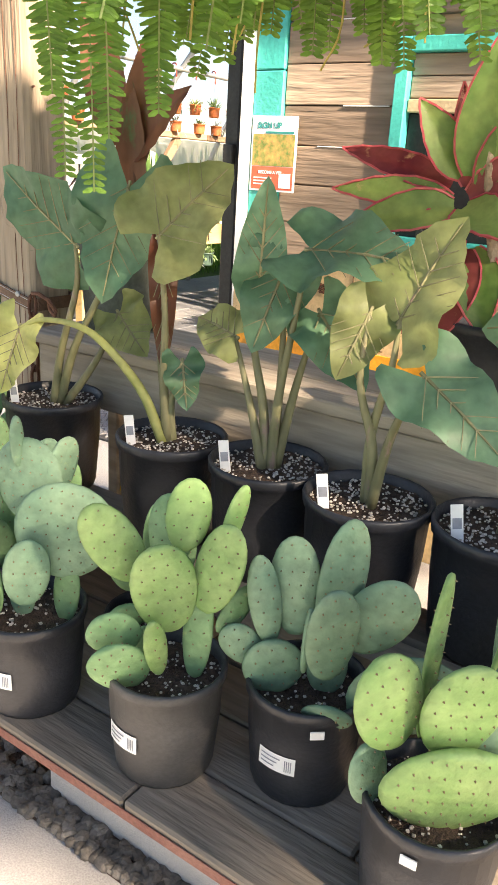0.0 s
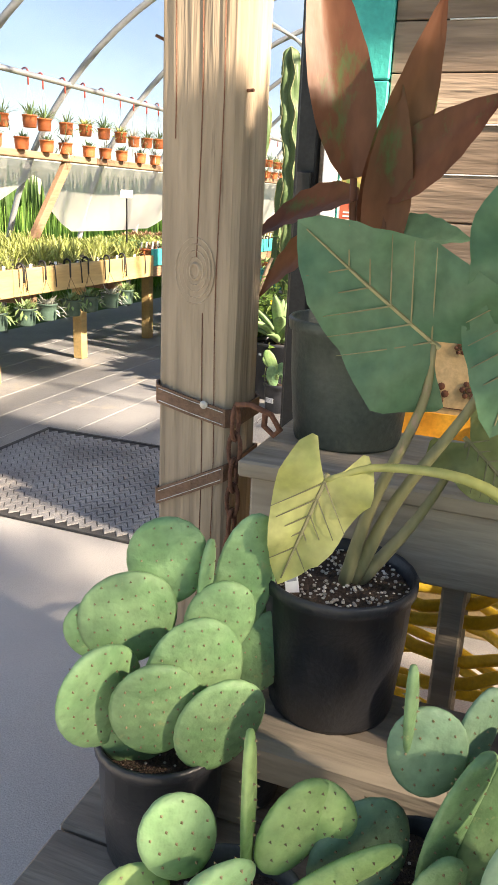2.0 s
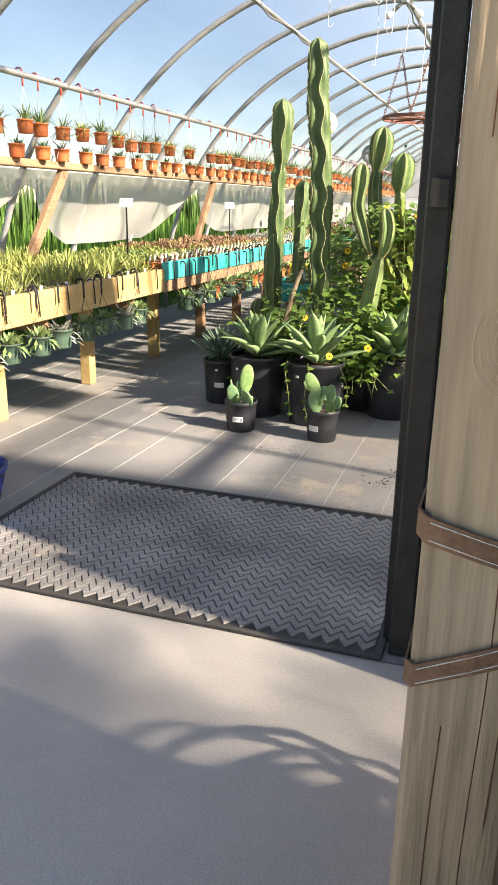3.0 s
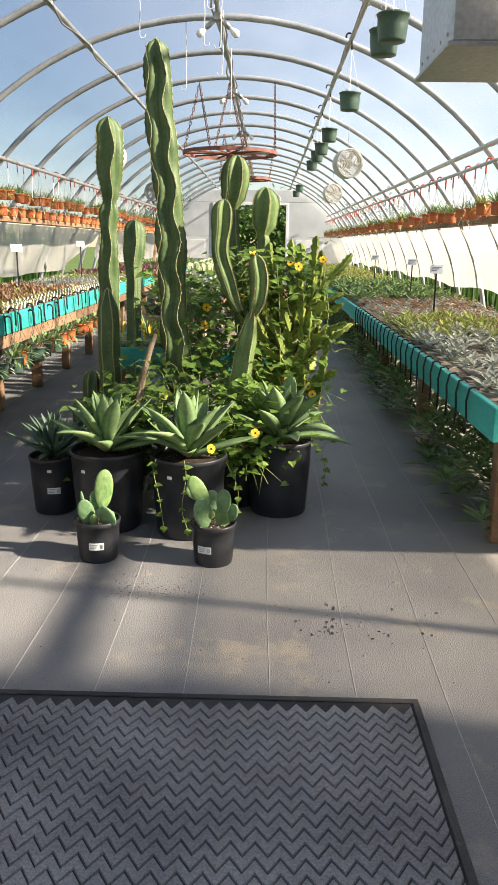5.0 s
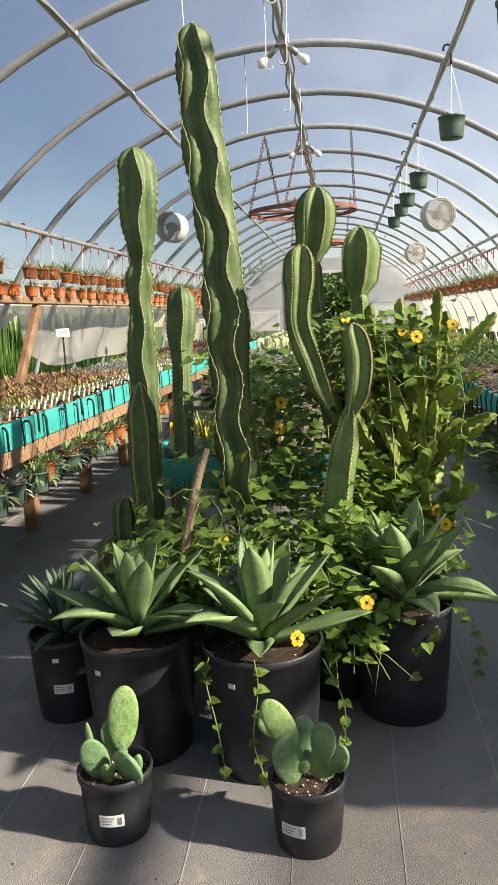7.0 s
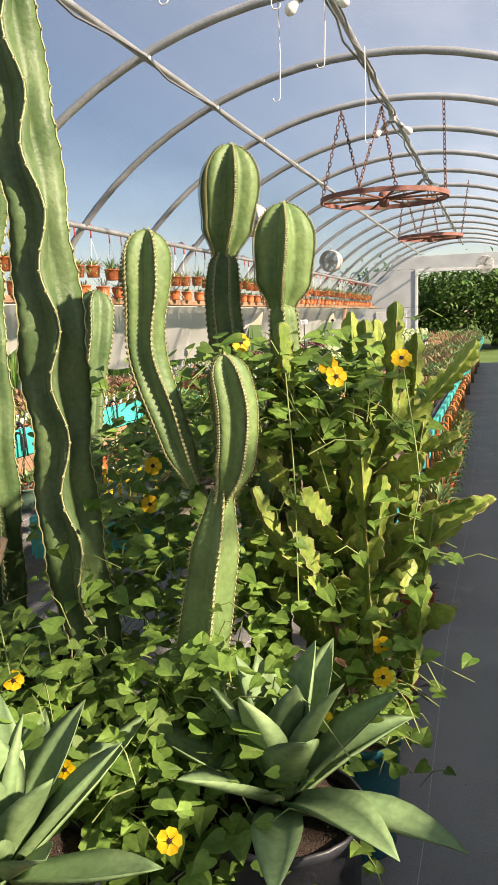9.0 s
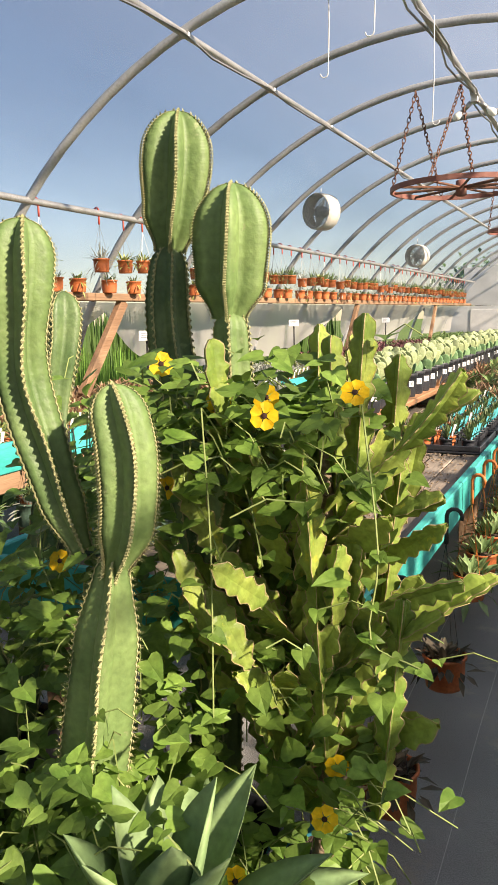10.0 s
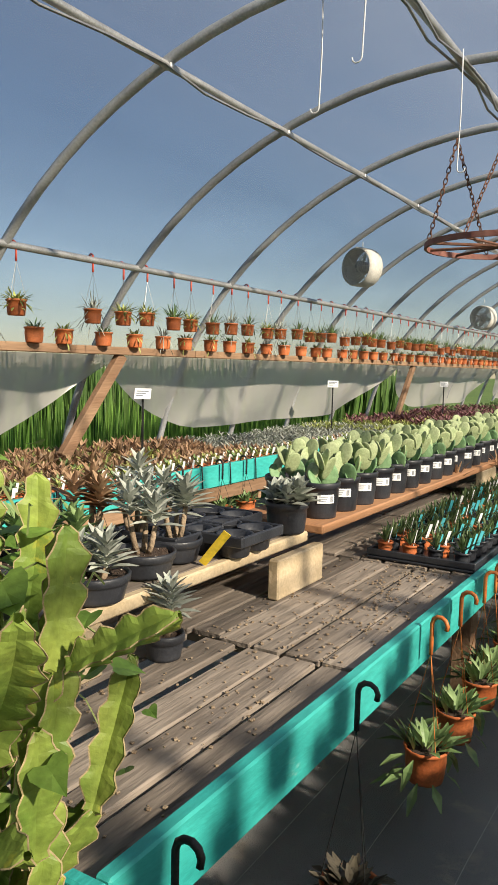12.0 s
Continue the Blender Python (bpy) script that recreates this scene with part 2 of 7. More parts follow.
DRAGON_RIM = surface("corky wing rim", (0.30, 0.24, 0.12), (0.42, 0.33, 0.18), 0.9, 30, 0.3, 120)
PETAL = surface("golden petal", (0.78, 0.45, 0.01), (0.85, 0.58, 0.02), 0.6, 30, 0.05, 90, through_light=0.3)
EYE = surface("dark flower eye", (0.02, 0.006, 0.004), (0.04, 0.012, 0.006), 0.8, 60, 0.1, 90)
EAR = surface("elephant ear leaf", (0.085, 0.20, 0.12), (0.16, 0.29, 0.17), 0.42, 8, 0.12, 40, through_light=0.35)
EAR_PALE = surface("yellowing elephant ear leaf", (0.42, 0.46, 0.14), (0.56, 0.56, 0.24), 0.5, 8, 0.12, 40, through_light=0.35)
EAR_OLIVE = surface("olive elephant ear leaf", (0.22, 0.27, 0.10), (0.33, 0.36, 0.16), 0.5, 8, 0.12, 40, through_light=0.4)
STALK = surface("elephant ear stalk", (0.16, 0.16, 0.08), (0.28, 0.26, 0.14), 0.5, 12, 0.1, 70, stretch=(1, 1, 0.3), wear=(0.30, 0.20, 0.17), wear_at=0.60)
CANNA = surface("bronze canna leaf", (0.16, 0.055, 0.035), (0.25, 0.12, 0.065), 0.4, 6, 0.12, 40, through_light=0.35, wear=(0.11, 0.15, 0.06), wear_at=0.57, stretch=(1, 1, 0.4))
TI_GREEN = surface("ti leaf", (0.10, 0.22, 0.05), (0.30, 0.40, 0.12), 0.45, 8, 0.1, 40, through_light=0.4, wear=(0.55, 0.42, 0.2), wear_at=0.62)
TI_RED = surface("red ti leaf", (0.20, 0.025, 0.04), (0.42, 0.10, 0.09), 0.45, 8, 0.1, 40, through_light=0.4, wear=(0.6, 0.32, 0.18), wear_at=0.60)
TI_PINK = surface("pink ti margin", (0.50, 0.06, 0.09), (0.65, 0.16, 0.16), 0.5, 8, 0.1, 40, through_light=0.3)
FERN = surface("fern frond", (0.10, 0.22, 0.03), (0.20, 0.36, 0.06), 0.5, 10, 0.1, 60, through_light=0.45, island=True)
FERN_OLD = surface("dry fern strands", (0.42, 0.33, 0.10), (0.55, 0.46, 0.16), 0.7, 10, 0.1, 60, through_light=0.3)
SUC_GREEN = surface("green succulent", (0.13, 0.23, 0.08), (0.26, 0.36, 0.15), 0.5, 12, 0.1, 60, through_light=0.15, island=True)
SUC_GREY = surface("frosted succulent", (0.30, 0.33, 0.28), (0.45, 0.47, 0.41), 0.6, 12, 0.1, 60, through_light=0.1, island=True)
SUC_RED = surface("bronze succulent", (0.27, 0.15, 0.09), (0.40, 0.27, 0.16), 0.5, 12, 0.1, 60, through_light=0.12, island=True)
SUC_LIME = surface("lime succulent", (0.30, 0.36, 0.09), (0.44, 0.47, 0.17), 0.5, 12, 0.1, 60, through_light=0.2, island=True)
SUC_DARK = surface("dark trailing foliage", (0.075, 0.13, 0.05), (0.16, 0.22, 0.09), 0.5, 12, 0.1, 60, through_light=0.2, island=True)
WILTED = surface("wilted brown foliage", (0.06, 0.05, 0.035), (0.13, 0.11, 0.075), 0.7, 12, 0.2, 60, through_light=0.1, island=True)
SUC_PURPLE = surface("purple rosettes", (0.16, 0.07, 0.08), (0.28, 0.14, 0.14), 0.5, 12, 0.1, 60, through_light=0.1, island=True)
GRASS = surface("strap grass", (0.09, 0.22, 0.03), (0.20, 0.36, 0.07), 0.6, 10, 0.1, 60, through_light=0.35, island=True)
VIOLET = surface("violet flowers", (0.22, 0.08, 0.34), (0.34, 0.16, 0.46), 0.7, 10, 0.1, 60, through_light=0.2, island=True)
TREE_LEAF = surface("tree leaves", (0.03, 0.08, 0.015), (0.07, 0.14, 0.03), 0.6, 3, 0.1, 60, through_light=0.25, island=True)
BARK = surface("bark", (0.06, 0.045, 0.03), (0.12, 0.09, 0.065), 0.9, 12, 0.8, 60)
LAWN = surface("lawn", (0.05, 0.10, 0.02), (0.09, 0.15, 0.035), 0.9, 0.6, 0.5, 80)
HOSE = surface("yellow hose", (0.62, 0.40, 0.02), (0.72, 0.50, 0.05), 0.45, 12, 0.1, 90, wear=(0.4, 0.27, 0.06), wear_at=0.64)
LEATHER = surface("brown leather strap", (0.10, 0.055, 0.035), (0.20, 0.115, 0.075), 0.6, 15, 0.3, 120)
GRAVEL = surface("gravel stones", (0.07, 0.065, 0.06), (0.20, 0.18, 0.155), 0.9, 15, 0.4, 120, island=True)
OCHRE = surface("cream painted metal", (0.52, 0.36, 0.17), (0.64, 0.48, 0.27), 0.6, 5, 0.15, 60, wear=(0.40, 0.24, 0.11), wear_at=0.66)
ORANGE_PAINT = surface("orange painted metal", (0.62, 0.25, 0.02), (0.72, 0.36, 0.04), 0.5, 8, 0.1, 60)
BROWN_MOTIF = surface("dark brown motif", (0.08, 0.03, 0.015), (0.14, 0.055, 0.03), 0.7, 20, 0.1, 60)
POSTER_RED = surface("poster red", (0.62, 0.11, 0.06), (0.70, 0.16, 0.09), 0.5, 10, 0.02, 60, vary=0.03)
POSTER_GREEN = surface("poster foliage", (0.12, 0.20, 0.05), (0.55, 0.36, 0.12), 0.5, 45, 0.02, 60, wear=(0.65, 0.2, 0.1), wear_at=0.56)
POSTER_TEAL = surface("poster lettering", (0.01, 0.20, 0.20), (0.02, 0.25, 0.25), 0.5, 10, 0.02, 60)
FAN_WHITE = surface("cream fan housing", (0.58, 0.56, 0.50), (0.70, 0.68, 0.62), 0.5, 10, 0.1, 60)
BULB = surface("white glass bulb", (0.80, 0.79, 0.74), (0.85, 0.84, 0.80), 0.25, 10, 0.0, 60)
RED_HOOK = surface("red plastic hook", (0.50, 0.06, 0.04), (0.60, 0.10, 0.06), 0.5, 10, 0.05, 60)
ORANGE_HOOK = surface("orange plastic hook", (0.60, 0.16, 0.04), (0.68, 0.22, 0.06), 0.5, 10, 0.05, 60)
WIRE = surface("grey wire", (0.30, 0.30, 0.29), (0.42, 0.42, 0.40), 0.5, 10, 0.05, 60, metal=0.6)


# ---- mesh helpers ----
class Geo:
    def __init__(self):
        self.v, self.f, self.k = [], [], []

    def add(self, shape, k=0, m=None):
        vs, fs = shape
        n = len(self.v)
        self.v += [tuple(m @ Vector(p)) for p in vs] if m is not None else [tuple(p) for p in vs]
        self.f += [tuple(i + n for i in q) for q in fs]
        self.k += [k] * len(fs)
        return self


def part(name, g, material, parent=None, label="", smooth=False):
    """Links a Geo (or one shape) as one mesh object, under a thing or part when given."""
    if not isinstance(g, Geo):
        g = Geo().add(g)
    me = bpy.data.meshes.new(name)
    me.from_pydata(g.v, [], g.f)
    for m in material if isinstance(material, (list, tuple)) else (material,):
        me.materials.append(m)
    me.polygons.foreach_set("material_index", g.k)
    if smooth:
        me.polygons.foreach_set("use_smooth", [True] * len(g.f))
    me.update()
    ob = new(name, me)
    if parent is not None:
        ob.parent = parent
    if label:
        ob["label"] = label
    return ob


def share(ob, parent, m):
    """Another object on the mesh of ob, under parent, at the pose m."""
    o = new(ob.name.split(".")[0], ob.data)
    o.parent = parent
    o.matrix_basis = m
    return o


def thing(name, at=(0, 0, 0), label="", category="", group="", kind="", turn=0.0):
    ob = new(name)
    ob.empty_display_size = 0.05
    ob.location = at
    ob.rotation_euler = (0, 0, turn)
    return tagged(ob, label, category, group, kind)


def block(x0, y0, z0, x1, y1, z1, c=0.004):
    """A box with chamfered edges."""
    mid, half = Vector(((x0 + x1) / 2, (y0 + y1) / 2, (z0 + z1) / 2)), ((x1 - x0) / 2, (y1 - y0) / 2, (z1 - z0) / 2)
    vs, at = [], {}
    for s in [(a, b, d) for a in (-1, 1) for b in (-1, 1) for d in (-1, 1)]:
        for ax in range(3):
            at[s, ax] = len(vs)
            vs.append(mid + Vector([s[i] * (half[i] - (0 if i == ax else c)) for i in range(3)]))
    fs = []
    signs = (-1, 1)
    for ax in range(3):
        o = [i for i in range(3) if i != ax]
        for s in signs:
            q = []
            for u, w in ((-1, -1), (1, -1), (1, 1), (-1, 1)):
                k = [0, 0, 0]
                k[ax], k[o[0]], k[o[1]] = s, u, w
                q.append(at[tuple(k), ax])
            fs.append(q)
        for u in signs:
            for w in signs:
                k0, k1 = [0, 0, 0], [0, 0, 0]
                k0[ax], k0[o[0]], k0[o[1]] = -1, u, w
                k1[ax], k1[o[0]], k1[o[1]] = 1, u, w
                fs.append([at[tuple(k0), o[0]], at[tuple(k1), o[0]], at[tuple(k1), o[1]], at[tuple(k0), o[1]]])
    for s in [(a, b, d) for a in signs for b in signs for d in signs]:
        fs.append([at[s, 0], at[s, 1], at[s, 2]])
    out = []
    for q in fs:
        n = (vs[q[1]] - vs[q[0]]).cross(vs[q[2]] - vs[q[0]])
        out.append(tuple(q) if n.dot(sum((vs[i] for i in q), Vector()) / len(q) - mid) > 0 else tuple(reversed(q)))
    return vs, out


def lathe(profile, seg=20, close_top=False):
    """A turned shape from (radius, height) pairs, bottom closed."""
    vs, fs = [], []
    for r, z in profile:
        for i in range(seg):
            a = 2 * math.pi * i / seg
            vs.append(Vector((r * math.cos(a), r * math.sin(a), z)))
    for j in range(len(profile) - 1):
        for i in range(seg):
            k = (i + 1) % seg
            fs.append((j * seg + i, j * seg + k, (j + 1) * seg + k, (j + 1) * seg + i))
    fs.append(tuple(reversed(range(seg))))
    if close_top:
        fs.append(tuple(range((len(profile) - 1) * seg, len(profile) * seg)))
    return vs, fs


def rings(loops, cap=True):
    n, vs, fs = len(loops[0]), [p for loop in loops for p in loop], []
    for j in range(len(loops) - 1):
        for i in range(n):
            k = (i + 1) % n
            fs.append((j * n + i, j * n + k, (j + 1) * n + k, (j + 1) * n + i))
    if cap:
        fs.append(tuple(reversed(range(n))))
        fs.append(tuple(range((len(loops) - 1) * n, len(loops) * n)))
    return vs, fs


def frames_along(pts):
    pts = [Vector(p) for p in pts]
    out, side = [], None
    for i, p in enumerate(pts):
        d = (pts[min(i + 1, len(pts) - 1)] - pts[max(i - 1, 0)]).normalized()
        if side is None:
            side = d.orthogonal().normalized() if abs(d.z) < 0.9 else (Vector((1, 0, 0)) - d * d.x).normalized()
        else:
            side = (side - d * side.dot(d)).normalized()
        out.append((p, side, d.cross(side), d))
    return out


def tube(pts, r, seg=6, cap=True):
    loops = []
    for i, (p, a, b, _) in enumerate(frames_along(pts)):
        rr = r[i] if isinstance(r, (list, tuple)) else r
        loops.append([p + (a * math.cos(2 * math.pi * k / seg) + b * math.sin(2 * math.pi * k / seg)) * rr for k in range(seg)])
    return rings(loops, cap)


def smooth_path(pts, n=8):
    """A smooth curve through the points."""
    pts = [Vector(p) for p in pts]
    ext = [pts[0] * 2 - pts[1], *pts, pts[-1] * 2 - pts[-2]]
    out = []
    for i in range(1, len(ext) - 2):
        a, b, c, d = ext[i - 1:i + 3]
        for k in range(n):
            t = k / n
            out.append(0.5 * (2 * b + (c - a) * t + (2 * a - 5 * b + 4 * c - d) * t * t + (3 * b - a - 3 * c + d) * t ** 3))
    return out + [pts[-1]]


def aim(at, tip, up=(0, 0, 1), roll=0.0):
    """A pose at a point whose x axis points to tip, with z towards up."""
    x = (Vector(tip) - Vector(at)).normalized()
    y = Vector(up).cross(x)
    y = y.normalized() if y.length > 1e-4 else x.orthogonal().normalized()
    m = Matrix((x, y, x.cross(y))).transposed().to_4x4()
    return Matrix.Translation(at) @ m @ Matrix.Rotation(roll, 4, "X")


def small_leaf(length, width, fold=0.25, droop=0.2, n=3):
    """A simple pointed leaf along +x, folded along its midrib."""
    vs, fs = [], []
    for i in range(n + 1):
        t = i / n
        w = width / 2 * math.sin(math.pi * min(1, 0.08 + 0.92 * t) ** 0.8) if 0 < t < 1 else 0.002
        z = -droop * length * t * t
        vs += [Vector((t * length, -w, z + fold * w)), Vector((t * length, 0, z)), Vector((t * length, w, z + fold * w))]
    for i in range(n):
        a = 3 * i
        fs += [(a, a + 3, a + 4, a + 1), (a + 1, a + 4, a + 5, a + 2)]
    return vs, fs


def rosette(rng, leaves, length, width, rise=0.5, n=2):
    g = Geo()
    for i in range(leaves):
        a, e = 2.4 * i + rng.uniform(-0.2, 0.2), rise * (0.35 + 1.1 * i / leaves) + rng.uniform(-0.1, 0.1)
        s = 1.1 - 0.55 * i / leaves
        d = Vector((math.cos(a) * math.cos(e), math.sin(a) * math.cos(e), math.sin(e)))
        g.add(small_leaf(length * s, width * s, 0.3, 0.12, n), 0, aim((0, 0, 0.004 * i), d))
    return g.v, g.f
# ---- ground and floors ----
tagged(part("ground", block(-150, -150, -0.30, 150, 200, -0.06, 0.01), LAWN), "rough lawn round the greenhouse", "ground", kind="structure")
tagged(part("floor", block(-3.3, -0.02, -0.055, 3.3, 24.7, 0.0, 0.002), FABRIC), "dusty grey woven fabric greenhouse floor", "floor", kind="structure")
tagged(part("pavement", block(-6, -8, -0.055, 6.6, -0.024, -0.002, 0.002), CONCRETE), "pale worn concrete apron", "pavement", kind="structure")
seams = Geo()
for i in range(-9, 10):
    x = 0.18 + 0.30 * i
    seams.add(tube([(x + 0.012 * math.sin(y * 1.7 + i), y, 0.0008) for y in [0.02 + 0.6 * k for k in range(41)]], 0.0013, 4))
tagged(part("floor_seams", seams, SEAM), "pale stitched lines in the floor fabric", "floor seam", kind="structure")
rng = random.Random(5)
crumbs = Geo()
for i in range(420):
    if i < 170:
        x, y = rng.gauss(-0.02, 0.16), rng.gauss(1.98, 0.06)
    elif i < 230:
        x, y = rng.gauss(0.74, 0.10), rng.gauss(1.66, 0.16)
    else:
        x, y = rng.uniform(-0.8, 1.4), rng.uniform(1.2, 4.0)
    s = rng.uniform(0.001, 0.0032) * (1.6 if 170 <= i < 230 and rng.random() < 0.15 else 1)
    crumbs.add(block(-s, -s * 0.7, 0, s, s * 0.7, s * 0.8, s * 0.2), 0, pose(x, y, 0.0, 0, 0, rng.uniform(0, 180)))
tagged(part("spilled_soil", crumbs, SOIL), "dark soil crumbs spilled on the floor", "soil", kind="stuff")
scuff = thing("floor_stain", (0.73, 1.66, 0), "dark scuffed stain on the floor fabric", "stain", kind="structure")
rgb = random.Random(17)
for k in range(26):
    x, y = (rgb.gauss(0, 0.03), rgb.gauss(0, 0.035)) if k < 12 else ((rgb.gauss(0.0, 0.012), rgb.uniform(0.05, 0.30)) if k < 18 else (rgb.uniform(-0.15, 0.45), rgb.gauss(0.0, 0.14)))
    a, b = rgb.uniform(0.002, 0.008), rgb.uniform(0.003, 0.018)
    part("blot", ([Vector((x + a * rgb.uniform(0.5, 1.2) * math.cos(q * 0.524), y + b * rgb.uniform(0.5, 1.2) * math.sin(q * 0.524), 0.0012 + 0.00004 * k)) for q in range(12)], [tuple(range(12))]), RUBBER, scuff)


# ---- entrance mat ----
mat = thing("door_mat", (0, 0, 0.0), "dusty black rubber mat with raised zigzag ridges", "mat")
part("base", block(-0.895, -0.03, 0.0, 0.97, 1.19, 0.007, 0.003), RUBBER, mat)
edge = Geo()
for b in ((-0.895, -0.03, 0.97, -0.005), (-0.895, 1.165, 0.97, 1.19), (-0.895, -0.005, -0.87, 1.165), (0.945, -0.005, 0.97, 1.165)):
    edge.add(block(b[0], b[1], 0.007, b[2], b[3], 0.0125, 0.003))
part("border", edge, RUBBER, mat)
zig = Geo()
for r in range(22):
    y0 = 0.02 + r * 0.0505
    for i in range(58):
        x0 = -0.86 + i * 0.031
        up = i % 2
        ya, yb = y0 + (0 if up else 0.045), y0 + (0.045 if up else 0)
        vs = [Vector((x0, ya - 0.022, 0.007)), Vector((x0 + 0.031, yb - 0.022, 0.007)), Vector((x0 + 0.031, yb + 0.022, 0.007)), Vector((x0, ya + 0.022, 0.007)),
              Vector((x0, ya - 0.0185, 0.0125)), Vector((x0 + 0.031, yb - 0.0185, 0.0125)), Vector((x0 + 0.031, yb + 0.0185, 0.0125)), Vector((x0, ya + 0.0185, 0.0125))]
        zig.add((vs, [(0, 1, 5, 4), (2, 3, 7, 6), (4, 5, 6, 7)]))
tagged(part("zigzag_relief", zig, DUSTY_RIB, mat), kind="stuff")

# ---- greenhouse frame and film ----
R, ZC, HOOPS = 3.235, 0.12, [0.02 + 1.25 * k for k in range(20)]


def arch(r, a):
    return r * math.sin(a), ZC + r * math.cos(a)


frame_thing = thing("greenhouse_frame", (0, 0, 0), "arched galvanised pipe greenhouse frame", "frame", kind="structure")
hoop_shape = [(arch(R, radians(a))[0], 0, arch(R, radians(a))[1]) for a in range(-92, 93, 4)]
hoop0 = part("hoop", tube(hoop_shape, 0.029, 8), HOOP, frame_thing, smooth=True)
hoop0.location = (0, HOOPS[0], 0)
for y in HOOPS[1:]:
    share(hoop0, frame_thing, pose(0, y, 0))
rngf = random.Random(3)
for nm, x, z, r in (("purlin", -1.155, 3.115, 0.021), ("purlin", 1.12, 3.125, 0.021), ("ridge_pipe", 0.0, 3.335, 0.024),
                    ("side_rail", -2.377, 2.300, 0.024), ("side_rail", 2.33, 2.30, 0.024), ("lower_side_rail", 2.24, 2.12, 0.016)):
    part(nm, tube([(x, 0.05 + 1.22 * k, z) for k in range(21)], r, 8), STEEL, frame_thing, smooth=True)
cable = Geo()
for x, z in ((-1.14, 3.088), (1.10, 3.095), (0.03, 3.295), (-0.03, 3.30)):
    cable.add(tube([(x + 0.022 * math.sin(2.1 * k + x * 9), 0.2 + 0.4 * k, z + 0.014 * math.cos(1.7 * k)) for k in range(60)], 0.008, 5))
part("power_cable", cable, DULL_STEEL, frame_thing, "dark cable wound along the pipe")
clamps = Geo()
for y in HOOPS:
    for x, z in ((-1.155, 3.128), (1.12, 3.14), (0, 3.352)):
        clamps.add(block(x - 0.032, y - 0.016, z - 0.03, x + 0.032, y + 0.016, z + 0.028, 0.006))
part("clamps", clamps, STEEL, frame_thing)


def film_sheet(a0, a1, r, y0, y1):
    vs, fs, ys, angles = [], [], [], []
    n = 24
    for y in HOOPS:
        ys += [y, y + 0.61]
    ys = [y0] + [y for y in ys if y0 < y < y1] + [y1]
    for y in ys:
        near = min(abs(y - h) for h in HOOPS)
        for i in range(n + 1):
            a = radians(a0 + (a1 - a0) * i / n)
            x, z = arch(r - 0.03 * near, a)
            vs.append(Vector((x, y, z)))
    for j in range(len(ys) - 1):
        for i in range(n):
            k = j * (n + 1) + i
            fs.append((k, k + 1, k + n + 2, k + n + 1))
    return vs, fs


roof_film = tagged(part("ceiling", film_sheet(-61.5, 63, R + 0.03, 0.1, 24.65), FILM, smooth=True), "dusty clear greenhouse film roof", "roof", kind="structure")
# drooping film along the open side: it hangs in swags between the wooden braces
vs, fs = [], []
cols = [0.2 + 0.2 * k for k in range(122)]
for y in cols:
    ends = (-1.5, 3.9, 7.55, 14.0, 20.0, 26.0)
    k = max(i for i in range(5) if ends[i] <= y)
    f = (y - ends[k]) / (ends[k + 1] - ends[k])
    low = 1.62 - 0.64 * min(1.0, 1.35 * math.sin(math.pi * f) ** 0.8)
    for j in range(7):
        t = j / 6
        z = 1.66 + (low - 1.66) * t
        x = -arch(R, math.acos(max(-1, min(1, (z - ZC) / R))))[0] + 0.05 + 0.06 * math.sin(3 * y + 4 * t) * t
        vs.append(Vector((x, y, z)))
for i in range(len(cols) - 1):
    for j in range(6):
        k = i * 7 + j
        fs.append((k, k + 1, k + 8, k + 7))
tagged(part("side_curtain", (vs, fs), CURTAIN, smooth=True), "sagging milky film side curtain", "curtain", kind="structure")
vs, fs = [], []
for i in range(123):
    y = 0.2 + 0.2 * i
    for j in range(5):
        z = 1.66 - (0.74 + 0.03 * math.sin(2 * y)) * j / 4
        x = arch(R, math.acos((z - ZC) / R))[0] - 0.03 + 0.02 * math.sin(5 * y + j)
        vs.append(Vector((x, y, z)))
for i in range(122):
    for j in range(4):
        k = i * 5 + j
        fs.append((k, k + 1, k + 6, k + 5))
tagged(part("side_curtain", (vs, fs), SIDE_FILM, smooth=True), "taut milky film side wall", "curtain", kind="structure")

# side shelves with braces
for side, x, z in ((-1, -2.52, 1.66), (1, 2.52, 1.66)):
    shelf = thing("side_shelf", (x, 0, z), "long weathered timber shelf board along the film wall", "shelf", kind="structure")
    for k in range(6):
        part("board", block(-0.09, 0.3 + 4.05 * k, 0, 0.05, 0.3 + 4.05 * k + 4.04, 0.06, 0.006), RAW_WOOD, shelf)
    for y in (3.9, 7.5, 14.0, 20.0):
        if side < 0:
            br = Geo().add(block(-0.03, -0.045, -0.95, 0.03, 0.045, 0.0, 0.006), 0, pose(0, y, 0, -40, 0, 0))
            part("brace", br, RAW_WOOD, shelf)

# end walls
end = thing("wall_far", (0, 24.70, 0), "grey sheet end wall with a wide doorway", "wall", kind="structure")
for b in ((-3.2, -1.27, 0, 1.65), (1.02, 3.2, 0, 1.65), (-2.7, -1.27, 1.66, 2.72), (1.02, 2.7, 1.66, 2.72), (-2.0, 2.0, 2.73, 3.1)):
    part("sheet", block(b[0], -0.03, b[2], b[1], 0.03, b[3], 0.004), PANEL, end)
for b in ((-1.35, -1.27, 0, 2.72), (1.02, 1.10, 0, 2.72), (-1.27, 1.02, 2.64, 2.72)):
    part("door_frame", block(b[0], -0.06, b[2], b[1], 0.06, b[3], 0.006), WHITE_PAINT, end)
